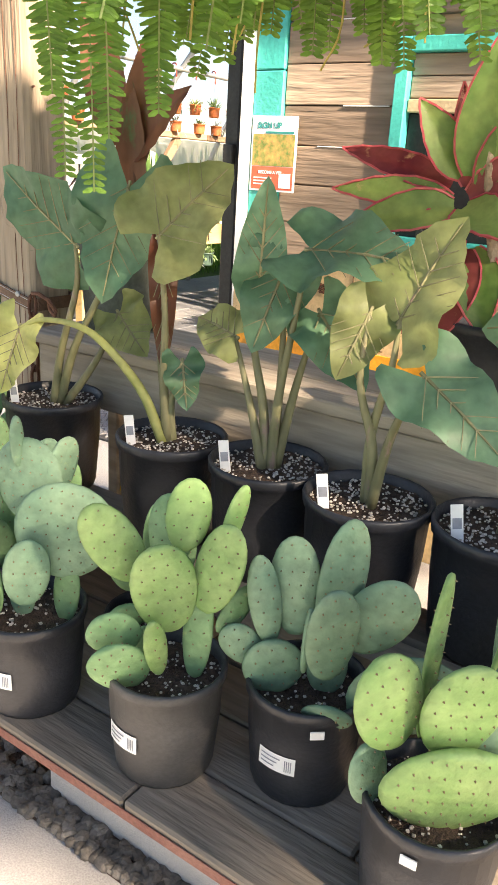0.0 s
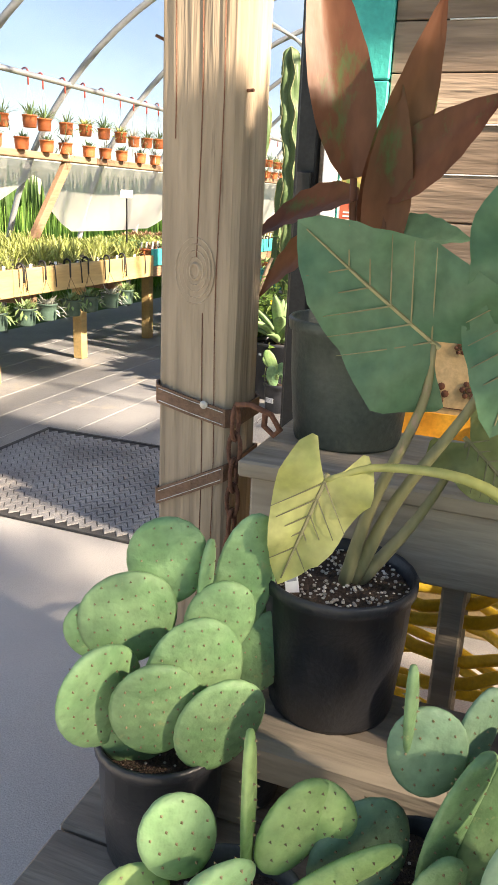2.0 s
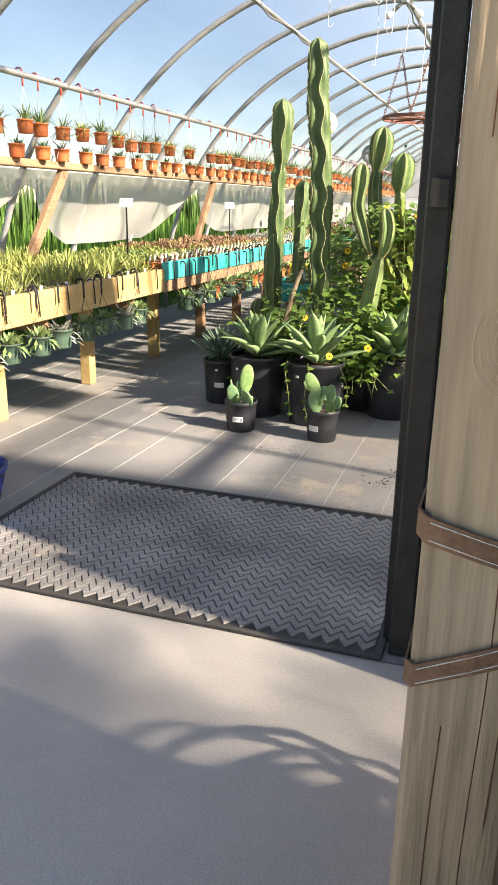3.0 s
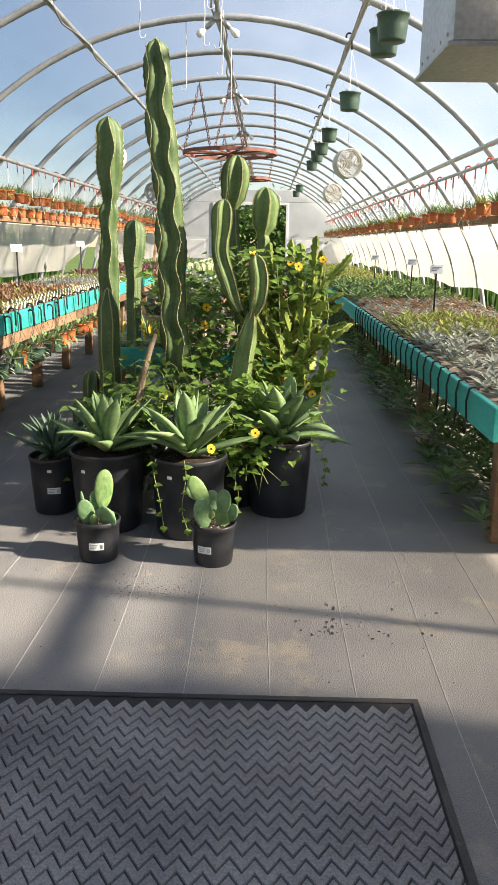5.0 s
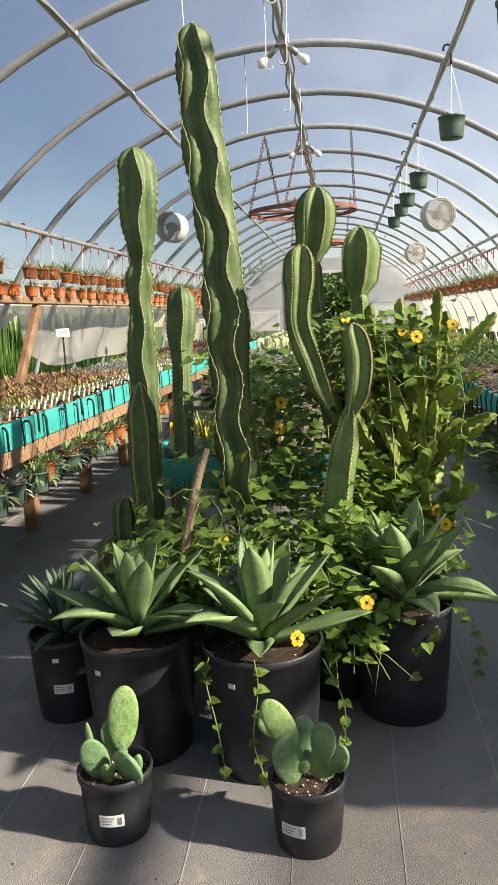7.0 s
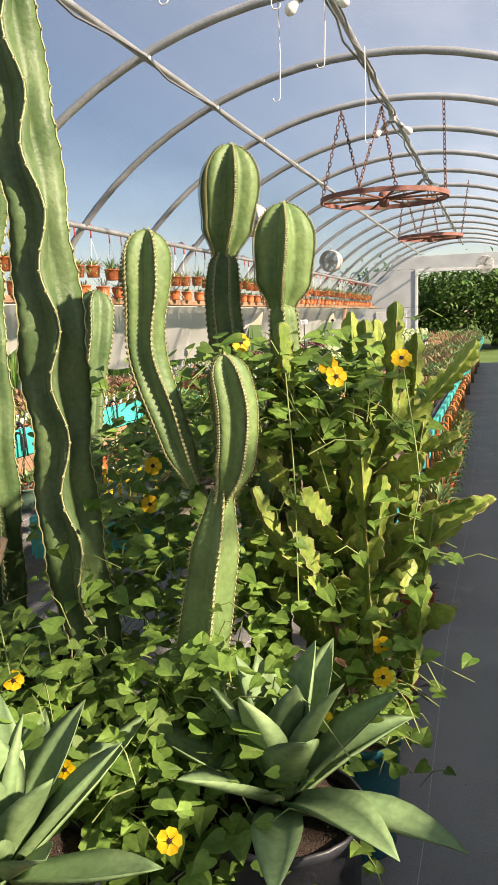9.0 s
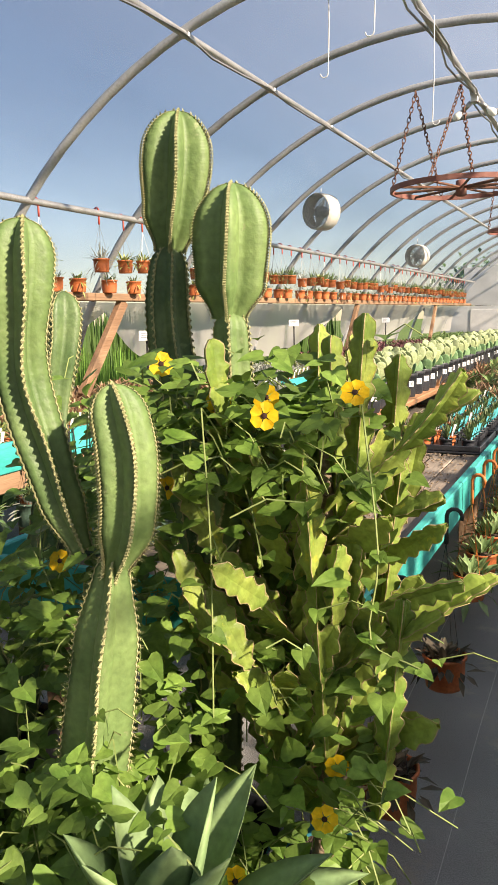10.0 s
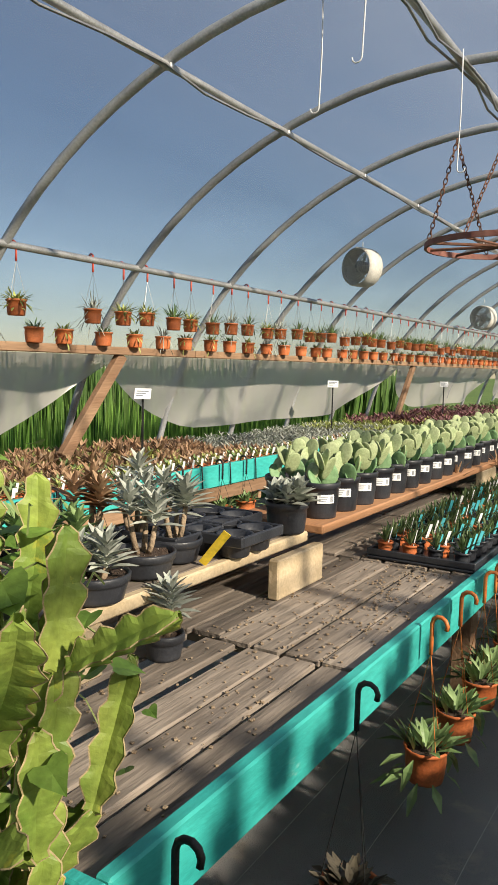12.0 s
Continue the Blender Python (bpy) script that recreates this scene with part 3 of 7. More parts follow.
for x0 in (-2.5, 1.35):
    part("window_panel", block(x0, -0.05, 0.95, x0 + 0.9, -0.031, 1.55, 0.004), WHITE_PAINT, end)
side = thing("wall_front", (0, 0.05, 0), "plain film end wall beside the entrance", "wall", kind="structure")
part("sheet", block(-3.2, -0.02, 0, -1.6, 0.02, 2.2, 0.004), CURTAIN, side)
part("frame_post", block(-1.6, -0.05, 0, -1.52, 0.05, 2.9, 0.005), WHITE_PAINT, side)

# entrance jamb and heater
jamb = thing("door_jamb", (0, 0, 0), "black steel sliding door jamb", "door jamb", kind="structure")
part("channel", block(0.985, 0.02, 0.0, 1.055, 0.10, 2.25, 0.006), BLACK_METAL, jamb)
part("rail", block(0.955, 0.10, 0.0, 0.985, 0.16, 2.25, 0.004), BLACK_METAL, jamb)
part("latch", block(1.0, -0.012, 1.42, 1.05, 0.02, 1.50, 0.004), BLACK_METAL, jamb)
heater = thing("unit_heater", (0.99, 1.50, 2.06), "grey sheet steel hanging heater box", "heater")
part("body", block(0, 0, 0, 0.75, 0.51, 0.62, 0.006), DULL_STEEL, heater)
part("bottom_flange", block(-0.012, -0.012, -0.016, 0.762, 0.522, 0.0, 0.003), DULL_STEEL, heater)
for y in (0.06, 0.45):
    for x in (0.08, 0.66):
        part("hanger_rod", tube([(x, y, 0.62), (x, y, arch(R, math.asin((0.99 + x) / R))[1] - 2.06)], 0.005, 6), STEEL, heater)
for k in range(5):
    part("bolt", Geo().add(lathe([(0.006, 0), (0.006, 0.004), (0.001, 0.006)], 8), 0, pose(0, 0.05 + 0.1 * k, 0.03, 0, -90, 0)), STEEL, heater)
g = Geo()
for k in range(3):
    g.add(block(0.3, -0.006, 0.12 + 0.03 * k, 0.30 + 0.015, -0.001, 0.14 + 0.03 * k, 0.001))
part("number_mark", g, INK, heater)


# ---- outside ----
def tree(x, y, h, r, seed, leaves=70, low=0.28):
    rg = random.Random(seed)
    t = thing("tree", (x, y, -0.06), "broad leafy green lawn tree for backdrop or porch shade", "tree", "trees outside")
    pts = [(0, 0, 0), (0.1, 0.05, h * 0.25), (0.0, 0.1, h * 0.5), (0.15, 0.0, h * 0.8)]
    g = Geo().add(tube(smooth_path(pts, 4), [0.24 - 0.016 * k for k in range(13)], 8))
    crown = Geo()
    for k in range(34):
        a, e = rg.uniform(0, 6.28), rg.uniform(low, 1.0)
        c = Vector((math.cos(a) * r * rg.uniform(0.2, 1), math.sin(a) * r * rg.uniform(0.2, 1), h * e))
        if k < 10:
            g.add(tube([(0.05, 0.05, h * min(0.7, e * 0.7)), c * 0.5 + Vector((0, 0, h * e * 0.45)), c], [0.07, 0.04, 0.015], 5))
        for _ in range(leaves):
            p = c + Vector((rg.gauss(0, 0.42), rg.gauss(0, 0.42), rg.gauss(0, 0.35))) * r * 0.4
            d = Vector((rg.gauss(0, 1), rg.gauss(0, 1), rg.gauss(-0.2, 0.6)))
            crown.add(small_leaf(0.28, 0.16, 0.2, 0.2, 2), 0, aim(p, p + d))
    part("trunk", g, BARK, t, smooth=True)
    part("crown", crown, TREE_LEAF, t)
    return t


for i, (x, y, h, r) in enumerate(((-3.5, 34, 3.1, 2.2), (-0.6, 33, 3.0, 2.0), (2.2, 34, 3.1, 2.2), (-1.6, 36, 3.4, 2.4), (0.9, 37, 3.4, 2.4), (4.5, 36, 3.3, 2.4))):
    tree(x, y, h, r, 40 + i)
# Unseen tree beside the porch, added to throw dappled shade on deck and pavement.
tree(8.2, -2.5, 5.5, 1.6, 61, 22, 0.66)


def strip_foliage(name, label, x0, x1, y0, y1, count, hgt, material, seed, z=-0.06, wide=0.03):
    rg = random.Random(seed)
    g = Geo()
    for _ in range(count):
        p = Vector((rg.uniform(x0, x1), rg.uniform(y0, y1), z))
        a = rg.uniform(0, 6.28)
        up = Vector((math.cos(a) * 0.45, math.sin(a) * 0.45, 1))
        g.add(small_leaf(hgt * rg.uniform(0.6, 1.1), wide, 0.3, 0.25, 3), 0, aim(p, p + up, (math.cos(a), math.sin(a), 0.3)))
    return tagged(part(name, g, material), label, "plants", kind="stuff")


strip_foliage("daylily_bed", "bright green strappy daylily leaves outside", -5.6, -3.7, 0.0, 14, 3800, 1.15, GRASS, 1, wide=0.035)
strip_foliage("flower_bed", "violet flowers in a bed outside", -6.4, -5.4, -1, 5.5, 1800, 1.25, VIOLET, 2, wide=0.06)
strip_foliage("shrub_bed", "dark green shrubs along the far side", 3.6, 5.2, 1, 24, 3800, 1.05, TREE_LEAF, 3, wide=0.09)
strip_foliage("shrub_bed", "leafy shrubs beyond the daylilies", -7.6, -6.2, 0, 24, 2600, 1.7, TREE_LEAF, 4, wide=0.12)
# ---- benches ----
def pot_shape(r, h, seg=24, lip=0.012):
    """A nursery pot: tapered wall, rolled rim, open inside."""
    b = r * 0.84
    return lathe([(b * 0.97, 0), (b, 0.008), (b + (r - b) * 0.55, h * 0.55), (r - 0.006, h - 2.2 * lip), (r, h - 2.0 * lip), (r + 0.002, h - lip * 0.4), (r - 0.002, h),
                  (r - 0.007, h - 0.003), (r - 0.010, h - 2.2 * lip), (b * 0.98, h * 0.3)], seg)


def soil_shape(r, z, seed, seg=18, bump=0.006):
    rg = random.Random(seed)
    vs, fs = [Vector((0, 0, z + bump))], []
    for j, k in enumerate((0.35, 0.7, 1.0)):
        for i in range(seg):
            a = 2 * math.pi * i / seg
            vs.append(Vector((r * k * math.cos(a), r * k * math.sin(a), z + rg.uniform(-bump, bump))))
    for i in range(seg):
        fs.append((0, 1 + i, 1 + (i + 1) % seg))
        for j in range(2):
            a, b = 1 + j * seg, 1 + (j + 1) * seg
            fs.append((a + i, b + i, b + (i + 1) % seg, a + (i + 1) % seg))
    return vs, fs


def hook(height, side=0.03):
    """A plastic hanger: a crook at the top and the stem that drops from it."""
    return [Vector((side * math.cos(a) - side, 0, height + side * math.sin(a))) for a in [math.pi * (1.15 - 0.19 * k) for k in range(7)]] + [Vector((0, 0, height - 0.06))]


lb = thing("plant_bench", (0, 0, 0), "long timber bench with pine and turquoise front boards", "bench", "greenhouse benches")
for y0, y1 in ((-0.3, 1.6), (1.605, 3.55)):
    part("front_board", block(-1.46, y0, 0.715, -1.42, y1, 0.895, 0.005), NEW_WOOD, lb, "yellow pine front board")
for k in range(7):
    y0 = 3.56 + 3.0 * k
    part("front_board", block(-1.455, y0, 0.80, -1.42, y0 + 2.99, 0.945, 0.005), TEAL, lb, "turquoise painted front board")
    part("under_board", block(-1.47, y0 + 0.01, 0.705, -1.432, y0 + 2.98, 0.797, 0.005), RAW_WOOD, lb)
for k in range(12):
    y = 0.7 + 1.18 * k + (0.0 if k < 3 else 0.05)
    part("leg", block(-1.95, y, 0, -1.86, y + 0.09, 0.71, 0.006), NEW_WOOD if k < 4 else RAW_WOOD, lb)
    part("cross_beam", block(-3.0, y, 0.63, -1.475, y + 0.04, 0.71, 0.005), RAW_WOOD, lb)
for k in range(8):
    x = -3.0 + 0.19 * k
    part("slat", block(x, -0.3, 0.715, x + 0.17, 24.2, 0.755, 0.005), OLD_WOOD_Y, lb)

rb = thing("plant_bench", (0, 0, 0), "long bench with a turquoise front board hung with wires", "bench", "greenhouse benches")
for k in range(7):
    y0 = 2.2 + 3.2 * k
    part("front_board", block(1.44, y0, 0.63, 1.475, y0 + 3.19, 0.785, 0.005), TEAL, rb, "turquoise painted front board")
for k in range(11):
    y = 2.6 + 2.0 * k
    part("leg", block(1.60, y, 0, 1.69, y + 0.09, 0.66, 0.006), RAW_WOOD, rb)
for k in range(8):
    x = 1.48 + 0.19 * k
    part("slat", block(x, 2.2, 0.68, x + 0.175, 24.4, 0.72, 0.005), OLD_WOOD_Y, rb)

cb = thing("plant_bench", (0, 0, 0), "turquoise edged bench topped with weathered grey pallet boards", "bench", "greenhouse benches")
for k in range(6):
    y0 = 3.88 + 3.3 * k
    part("front_board", block(0.575, y0, 0.655, 0.61, y0 + 3.29, 0.80, 0.005), TEAL, cb, "turquoise painted front board")
part("end_board", block(-0.60, 3.845, 0.655, 0.61, 3.876, 0.80, 0.005), TEAL, cb)
part("front_board", block(-0.635, 3.88, 0.655, -0.60, 23.6, 0.80, 0.005), TEAL, cb, "turquoise painted back board")
for k in range(9):
    for x in (-0.52, 0.42):
        part("leg", block(x, 4.0 + 2.35 * k, 0, x + 0.09, 4.09 + 2.35 * k, 0.65, 0.006), RAW_WOOD, cb)
for k in range(14):
    part("joist", block(-0.59, 3.95 + 1.15 * k, 0.66, 0.57, 4.03 + 1.15 * k, 0.738, 0.005), OLD_WOOD, cb)
rgp = random.Random(11)
y0, n = 3.89, 0
while y0 < 22:
    length = 1.05 + 0.12 * (n % 2)
    x = 0.565
    while x > -0.55:
        w = rgp.uniform(0.085, 0.125)
        gap = rgp.choice((0.045, 0.055, 0.06)) if n < 1 and x < 0.44 else rgp.choice((0.006, 0.008, 0.012, 0.02))
        part("pallet_board", block(x - w, y0 + rgp.uniform(0, 0.02), 0.742 + rgp.uniform(0, 0.003), x, y0 + length - rgp.uniform(0.01, 0.03), 0.764 + rgp.uniform(0, 0.004), 0.004), OLD_WOOD_Y, cb)
        x -= w + gap
    y0 += length + 0.012
    n += 1
grit = Geo()
for _ in range(700):
    s = rgp.uniform(0.0015, 0.005)
    x, y = (rgp.uniform(0.0, 0.56), rgp.uniform(3.95, 6.5)) if rgp.random() < 0.6 else (rgp.gauss(0.36, 0.08), rgp.gauss(5.6, 0.5))
    grit.add(block(-s, -s, 0, s, s, s, s * 0.25), 0, pose(min(x, 0.56), y, 0.768, 0, 0, rgp.uniform(0, 90)))
tagged(part("bark_crumbs", grit, CORK), "pale bark crumbs scattered on the pallet boards", "debris", kind="stuff")

# raised shelf on the pallet bench
rs = thing("display_shelf", (0, 0, 0.768), "raised cedar board shelf on cream pine blocks", "shelf")
part("board", block(-0.44, 4.36, 0.150, -0.022, 5.70, 0.188, 0.006), OLD_WOOD_Y, rs, "grey weathered board")
part("edge_board", block(-0.02, 4.34, 0.148, 0.016, 5.70, 0.190, 0.006), CREAM_WOOD, rs)
for k in range(5):
    part("board", block(-0.34, 5.71 + 3.0 * k, 0.180, 0.075, 5.71 + 3.0 * k + 2.99, 0.216, 0.006), ORANGE_WOOD, rs, "orange cedar board")
for y in (4.40, 5.36, 8.1, 10.8, 13.5, 16.2):
    for x in (-0.40, -0.03) if y < 5 else (-0.32, 0.03):
        part("block", block(x, y, 0, x + 0.045, y + (0.12 if y < 5 else 0.36), 0.147 if y < 5 else (0.147 if y < 5.5 else 0.18), 0.006), CREAM_WOOD, rs)

# ---- small pots and carpets of succulents ----
def hung_pot(name, label, pot_mat, leaf_mat, hook_mat, r, drop, seed, leaves=26, leaf=(0.05, 0.008), trail=0.0, cat="hanging plant", hk=True, wire=WIRE):
    """A hanging pot with its top at z = -drop under the hook."""
    rg = random.Random(seed)
    h = r * 1.55
    t = thing(name, (0, 0, 0), label, cat)
    pg = Geo().add(pot_shape(r, h, 14, 0.006), 0, pose(0, 0, -drop - h))
    p = part("pot", pg, pot_mat, t, smooth=True)
    part("soil", Geo().add(soil_shape(r * 0.9, 0, seed, 8), 0, pose(0, 0, -drop - 0.012)), SOIL, t)
    g = Geo()
    for i in range(leaves):
        a, e = rg.uniform(0, 6.28), rg.uniform(0.35, 1.45)
        rr = rg.uniform(0, r * 0.8)
        q = Vector((rr * math.cos(a), rr * math.sin(a), -drop - 0.008))
        if trail and i % 3 == 0:
            q = Vector((r * 1.02 * math.cos(a), r * 1.02 * math.sin(a), -drop - rg.uniform(0, trail)))
            e = rg.uniform(-0.9, 0.3)
        d = Vector((math.cos(a) * math.cos(e), math.sin(a) * math.cos(e), math.sin(e)))
        g.add(small_leaf(leaf[0] * rg.uniform(0.6, 1.3), leaf[1], 0.2, 0.25, 2), 0, aim(q, q + d))
    part("foliage", g, leaf_mat, t)
    if hk:
        w = Geo()
        for k in range(3):
            a = 2.09 * k + 0.4
            w.add(tube([(0, 0, -0.10), (r * math.cos(a), r * math.sin(a), -drop - 0.008)], 0.0014, 3))
        part("hanger_wire", w, wire, t)
        part("hook", tube(hook(0.0, 0.026) + [Vector((0, 0, -0.10))], 0.0075, 6), hook_mat, t, smooth=True)
    return t


def place_copies(master, spots):
    """The master goes to the first spot, copies to the rest."""
    first, *rest = spots
    for m in rest:
        copy_thing(master, m)
    master.matrix_basis = first


rg = random.Random(21)
masters = [hung_pot("hanging_pot", "terracotta pot with a green succulent on a hook", TERRA, SUC_GREEN, RED_HOOK, 0.064, 0.33, 1, 60, (0.11, 0.010)),
           hung_pot("hanging_pot", "terracotta pot with a lime succulent on a hook", TERRA, SUC_LIME, RED_HOOK, 0.064, 0.33, 2, 60, (0.075, 0.018), 0.06),
           hung_pot("hanging_pot", "terracotta pot with a grey trailing succulent on a hook", TERRA, SUC_GREY, RED_HOOK, 0.064, 0.35, 3, 70, (0.10, 0.008), 0.12),
           hung_pot("hanging_pot", "terracotta pot with spiky dark green leaves on a hook", TERRA, SUC_DARK, RED_HOOK, 0.064, 0.34, 4, 56, (0.10, 0.008), 0.06)]
spots = [[] for _ in masters]
for k in range(74):
    y = 1.0 + 0.30 * k + rg.uniform(-0.06, 0.06)
    if 5.6 < y < 7.0 and k % 2:
        continue
    spots[rg.randrange(4)].append(pose(-2.377, y, 2.326 - rg.uniform(0, 0.03), 0, 0, rg.uniform(-25, 25)))
for k in range(52):
    y = 3.2 + 0.40 * k + rg.uniform(-0.07, 0.07)
    spots[rg.randrange(4)].append(pose(2.24, y, 2.145 - rg.uniform(0, 0.05), 0, 0, 180 + rg.uniform(-25, 25)))
for mstr, sp in zip(masters, spots):
    mstr["group"] = "terracotta pots hung from the side rails"
    for o in sp[1:]:
        copy_thing(mstr, o)
    mstr.matrix_basis = sp[0]
low = [hung_pot("shelf_pot", "terracotta pot with a green succulent at the shelf edge", TERRA, SUC_GREEN, RED_HOOK, 0.065, 0.0, 11, 30, (0.06, 0.012), hk=False, cat="potted plant"),
       hung_pot("shelf_pot", "terracotta pot with a lime trailing succulent at the shelf edge", TERRA, SUC_LIME, RED_HOOK, 0.065, 0.0, 12, 34, (0.05, 0.012), 0.12, hk=False, cat="potted plant"),
       hung_pot("shelf_pot", "terracotta pot with a grey spiky plant at the shelf edge", TERRA, SUC_GREY, RED_HOOK, 0.065, 0.0, 13, 40, (0.09, 0.008), 0.1, hk=False, cat="potted plant")]
spots = [[] for _ in low]
for k in range(66):
    y = 1.1 + 0.34 * k + rg.uniform(-0.05, 0.05)
    spots[rg.randrange(3)].append(pose(-2.455, y, 1.72 + 0.10, 0, 0, rg.uniform(0, 360)))
for k in range(52):
    y = 3.0 + 0.41 * k + rg.uniform(-0.06, 0.06)
    spots[rg.randrange(3)].append(pose(2.46, y, 1.72 + 0.10, 0, 0, rg.uniform(0, 360)))
for mstr, sp in zip(low, spots):
    mstr["group"] = "terracotta pots along the side shelves"
    for o in sp[1:]:
        copy_thing(mstr, o)
    mstr.matrix_basis = sp[0]


def carpet(name, label, material, x0, x1, y0, y1, z, n, leaves, length, width, rise, seed, hmin=0.02, hmax=0.08, nseg=2):
    rg = random.Random(seed)
    g = Geo()
    kinds = [rosette(rg, leaves, length, width, rise, nseg) for _ in range(4)]
    for _ in range(n):
        s = rg.uniform(0.7, 1.25)
        g.add(rg.choice(kinds), 0, Matrix.Translation((rg.uniform(x0, x1), rg.uniform(y0, y1), z + rg.uniform(hmin, hmax))) @ Matrix.Rotation(rg.uniform(0, 6.28), 4, "Z") @ Matrix.Scale(s, 4))
    return tagged(part(name, g, material), label, "plants", kind="stuff")


Z1 = 0.757
for nm, lab, mt, y0, y1, n, lv, L, W, rise in (
        ("strappy_succulents", "rows of upright spotted strappy succulents", SUC_LIME, -0.2, 3.5, 520, 9, 0.20, 0.016, 1.25),
        ("succulent_carpet", "lime and green succulents packed on the bench", SUC_LIME, 3.6, 6.0, 420, 10, 0.085, 0.030, 0.7),
        ("succulent_carpet", "green succulents packed on the bench", SUC_GREEN, 4.0, 7.0, 300, 9, 0.10, 0.03, 0.7),
        ("succulent_carpet", "bronze paddle succulents packed on the bench", SUC_RED, 5.6, 8.4, 460, 10, 0.13, 0.045, 1.0),
        ("succulent_carpet", "lime succulents among the bronze ones on the bench", SUC_LIME, 5.3, 7.8, 260, 9, 0.10, 0.032, 0.9),
        ("succulent_carpet", "frosted white succulents packed on the bench", SUC_GREY, 8.2, 12.0, 800, 10, 0.08, 0.026, 0.7),
        ("succulent_carpet", "green ground succulents packed on the bench", SUC_LIME, 11.0, 15, 420, 9, 0.10, 0.03, 0.8),
        ("succulent_carpet", "purple rosettes packed on the bench", SUC_PURPLE, 12.5, 18, 420, 9, 0.16, 0.06, 0.8),
        ("succulent_carpet", "mixed green succulents at the far end of the bench", SUC_GREEN, 16, 24, 500, 8, 0.14, 0.05, 0.8)):
    carpet(nm, lab, mt, -2.95, -1.62 if y0 > 3 else -1.52, y0, y1, Z1, n, lv, L, W, rise, int(y0 * 10) + 5, 0.06, 0.12)
for nm, lab, mt, y0, y1, n, lv, L, W, rise, x1 in (
        ("succulent_carpet", "frosted rosettes packed on the bench", SUC_GREY, 2.3, 5.2, 380, 9, 0.10, 0.04, 0.6, 2.9),
        ("succulent_carpet", "lime and bronze succulents on the bench", SUC_LIME, 4.4, 6.2, 260, 9, 0.10, 0.03, 0.8, 2.9),
        ("succulent_carpet", "flat bronze ground succulents on the bench", SUC_RED, 5.0, 9.0, 420, 9, 0.06, 0.03, 0.4, 2.9),
        ("succulent_carpet", "grey ground succulents on the bench", SUC_GREY, 5.8, 9.5, 380, 9, 0.06, 0.03, 0.4, 2.9),
        ("succulent_carpet", "leafy green plants on the bench", SUC_GREEN, 8.6, 13.0, 520, 8, 0.16, 0.07, 0.7, 2.9),
        ("succulent_carpet", "mixed succulents at the far end of the bench", SUC_LIME, 12, 24, 700, 8, 0.13, 0.045, 0.7, 2.9)):
    carpet(nm, lab, mt, 1.52, x1, y0, y1, 0.722, n, lv, L, W, rise, int(y0 * 13) + 3, 0.03, 0.09)
carpet("trailing_plants", "leafy plants crowded under the bench edge", SUC_GREEN, 1.50, 1.95, 2.6, 22, 0.0, 900, 9, 0.14, 0.045, 0.6, 77, 0.05, 0.42)
carpet("trailing_plants", "grey green plants on the floor under the bench", SUC_GREY, 1.50, 1.85, 2.6, 22, 0.0, 300, 8, 0.12, 0.035, 0.5, 78, 0.03, 0.2)
carpet("succulent_carpet", "bushy grey green plants far along the middle bench", SUC_GREEN, -0.55, 0.55, 8.5, 22, 0.77, 900, 9, 0.15, 0.05, 0.9, 79, 0.05, 0.16)
carpet("succulent_carpet", "dry bronze plants along the middle bench", SUC_RED, -0.55, 0.55, 7.6, 20, 0.77, 350, 9, 0.14, 0.02, 1.1, 80, 0.05, 0.2)


# rows of little terracotta pots with white tags along the bench front
def tagged_pot(seed, tag_mat, leaf_mat, label):
    rg = random.Random(seed)
    t = thing("seedling_pot", (0, 0, 0), label, "potted plant", "little pots along the benches")
    part("pot", pot_shape(0.045, 0.075, 10, 0.006), TERRA, t, smooth=True)
    part("soil", soil_shape(0.04, 0.066, seed, 6, 0.002), SOIL, t)
    part("foliage", Geo().add(rosette(rg, 10, 0.07, 0.026, 0.9, 2), 0, pose(0, 0, 0.07)), leaf_mat, t)
    part("tag", Geo().add(block(-0.008, -0.001, 0, 0.008, 0.001, 0.075, 0.0005), 0, pose(0.02, 0.0, 0.06, 8, 6, 70)), tag_mat, t)
    return t


seedlings = [tagged_pot(1, LABEL, SUC_LIME, "little terracotta pot with a lime seedling and white tag"), tagged_pot(2, LABEL, SUC_GREEN, "little terracotta pot with a green seedling and white tag"),
             tagged_pot(3, LABEL, SUC_RED, "little terracotta pot with a bronze seedling and white tag")]
spots = [[] for _ in seedlings]
for k in range(62):
    for j in range(2):
        spots[rg.randrange(3)].append(pose(-1.52 - 0.11 * j, 3.66 + 0.105 * k, Z1 + 0.10, 0, 0, rg.uniform(-20, 20)))
for mstr, sp in zip(seedlings, spots):
    place_copies(mstr, sp)
part_tray = thing("seed_tray", (0, 0, Z1), "black trays under the little pots", "tray")
part("tray", block(-1.72, 3.6, 0.0, -1.47, 10.3, 0.10, 0.01), POT_BLACK, part_tray)
for k in range(12):
    t = thing("cell_tray", (-1.56, 0.05 + 0.29 * k, Z1), "black cell tray at the bench edge", "tray", "black trays on the pine bench")
    part("tray", block(-0.12, 0, 0, 0.09, 0.275, 0.085, 0.012), POT_BLACK, t)
    part("tag", Geo().add(block(-0.012, -0.001, 0, 0.012, 0.001, 0.075, 0.0005), 0, pose(0.06, 0.1, 0.08, 0, 6, 75)), LABEL, t)


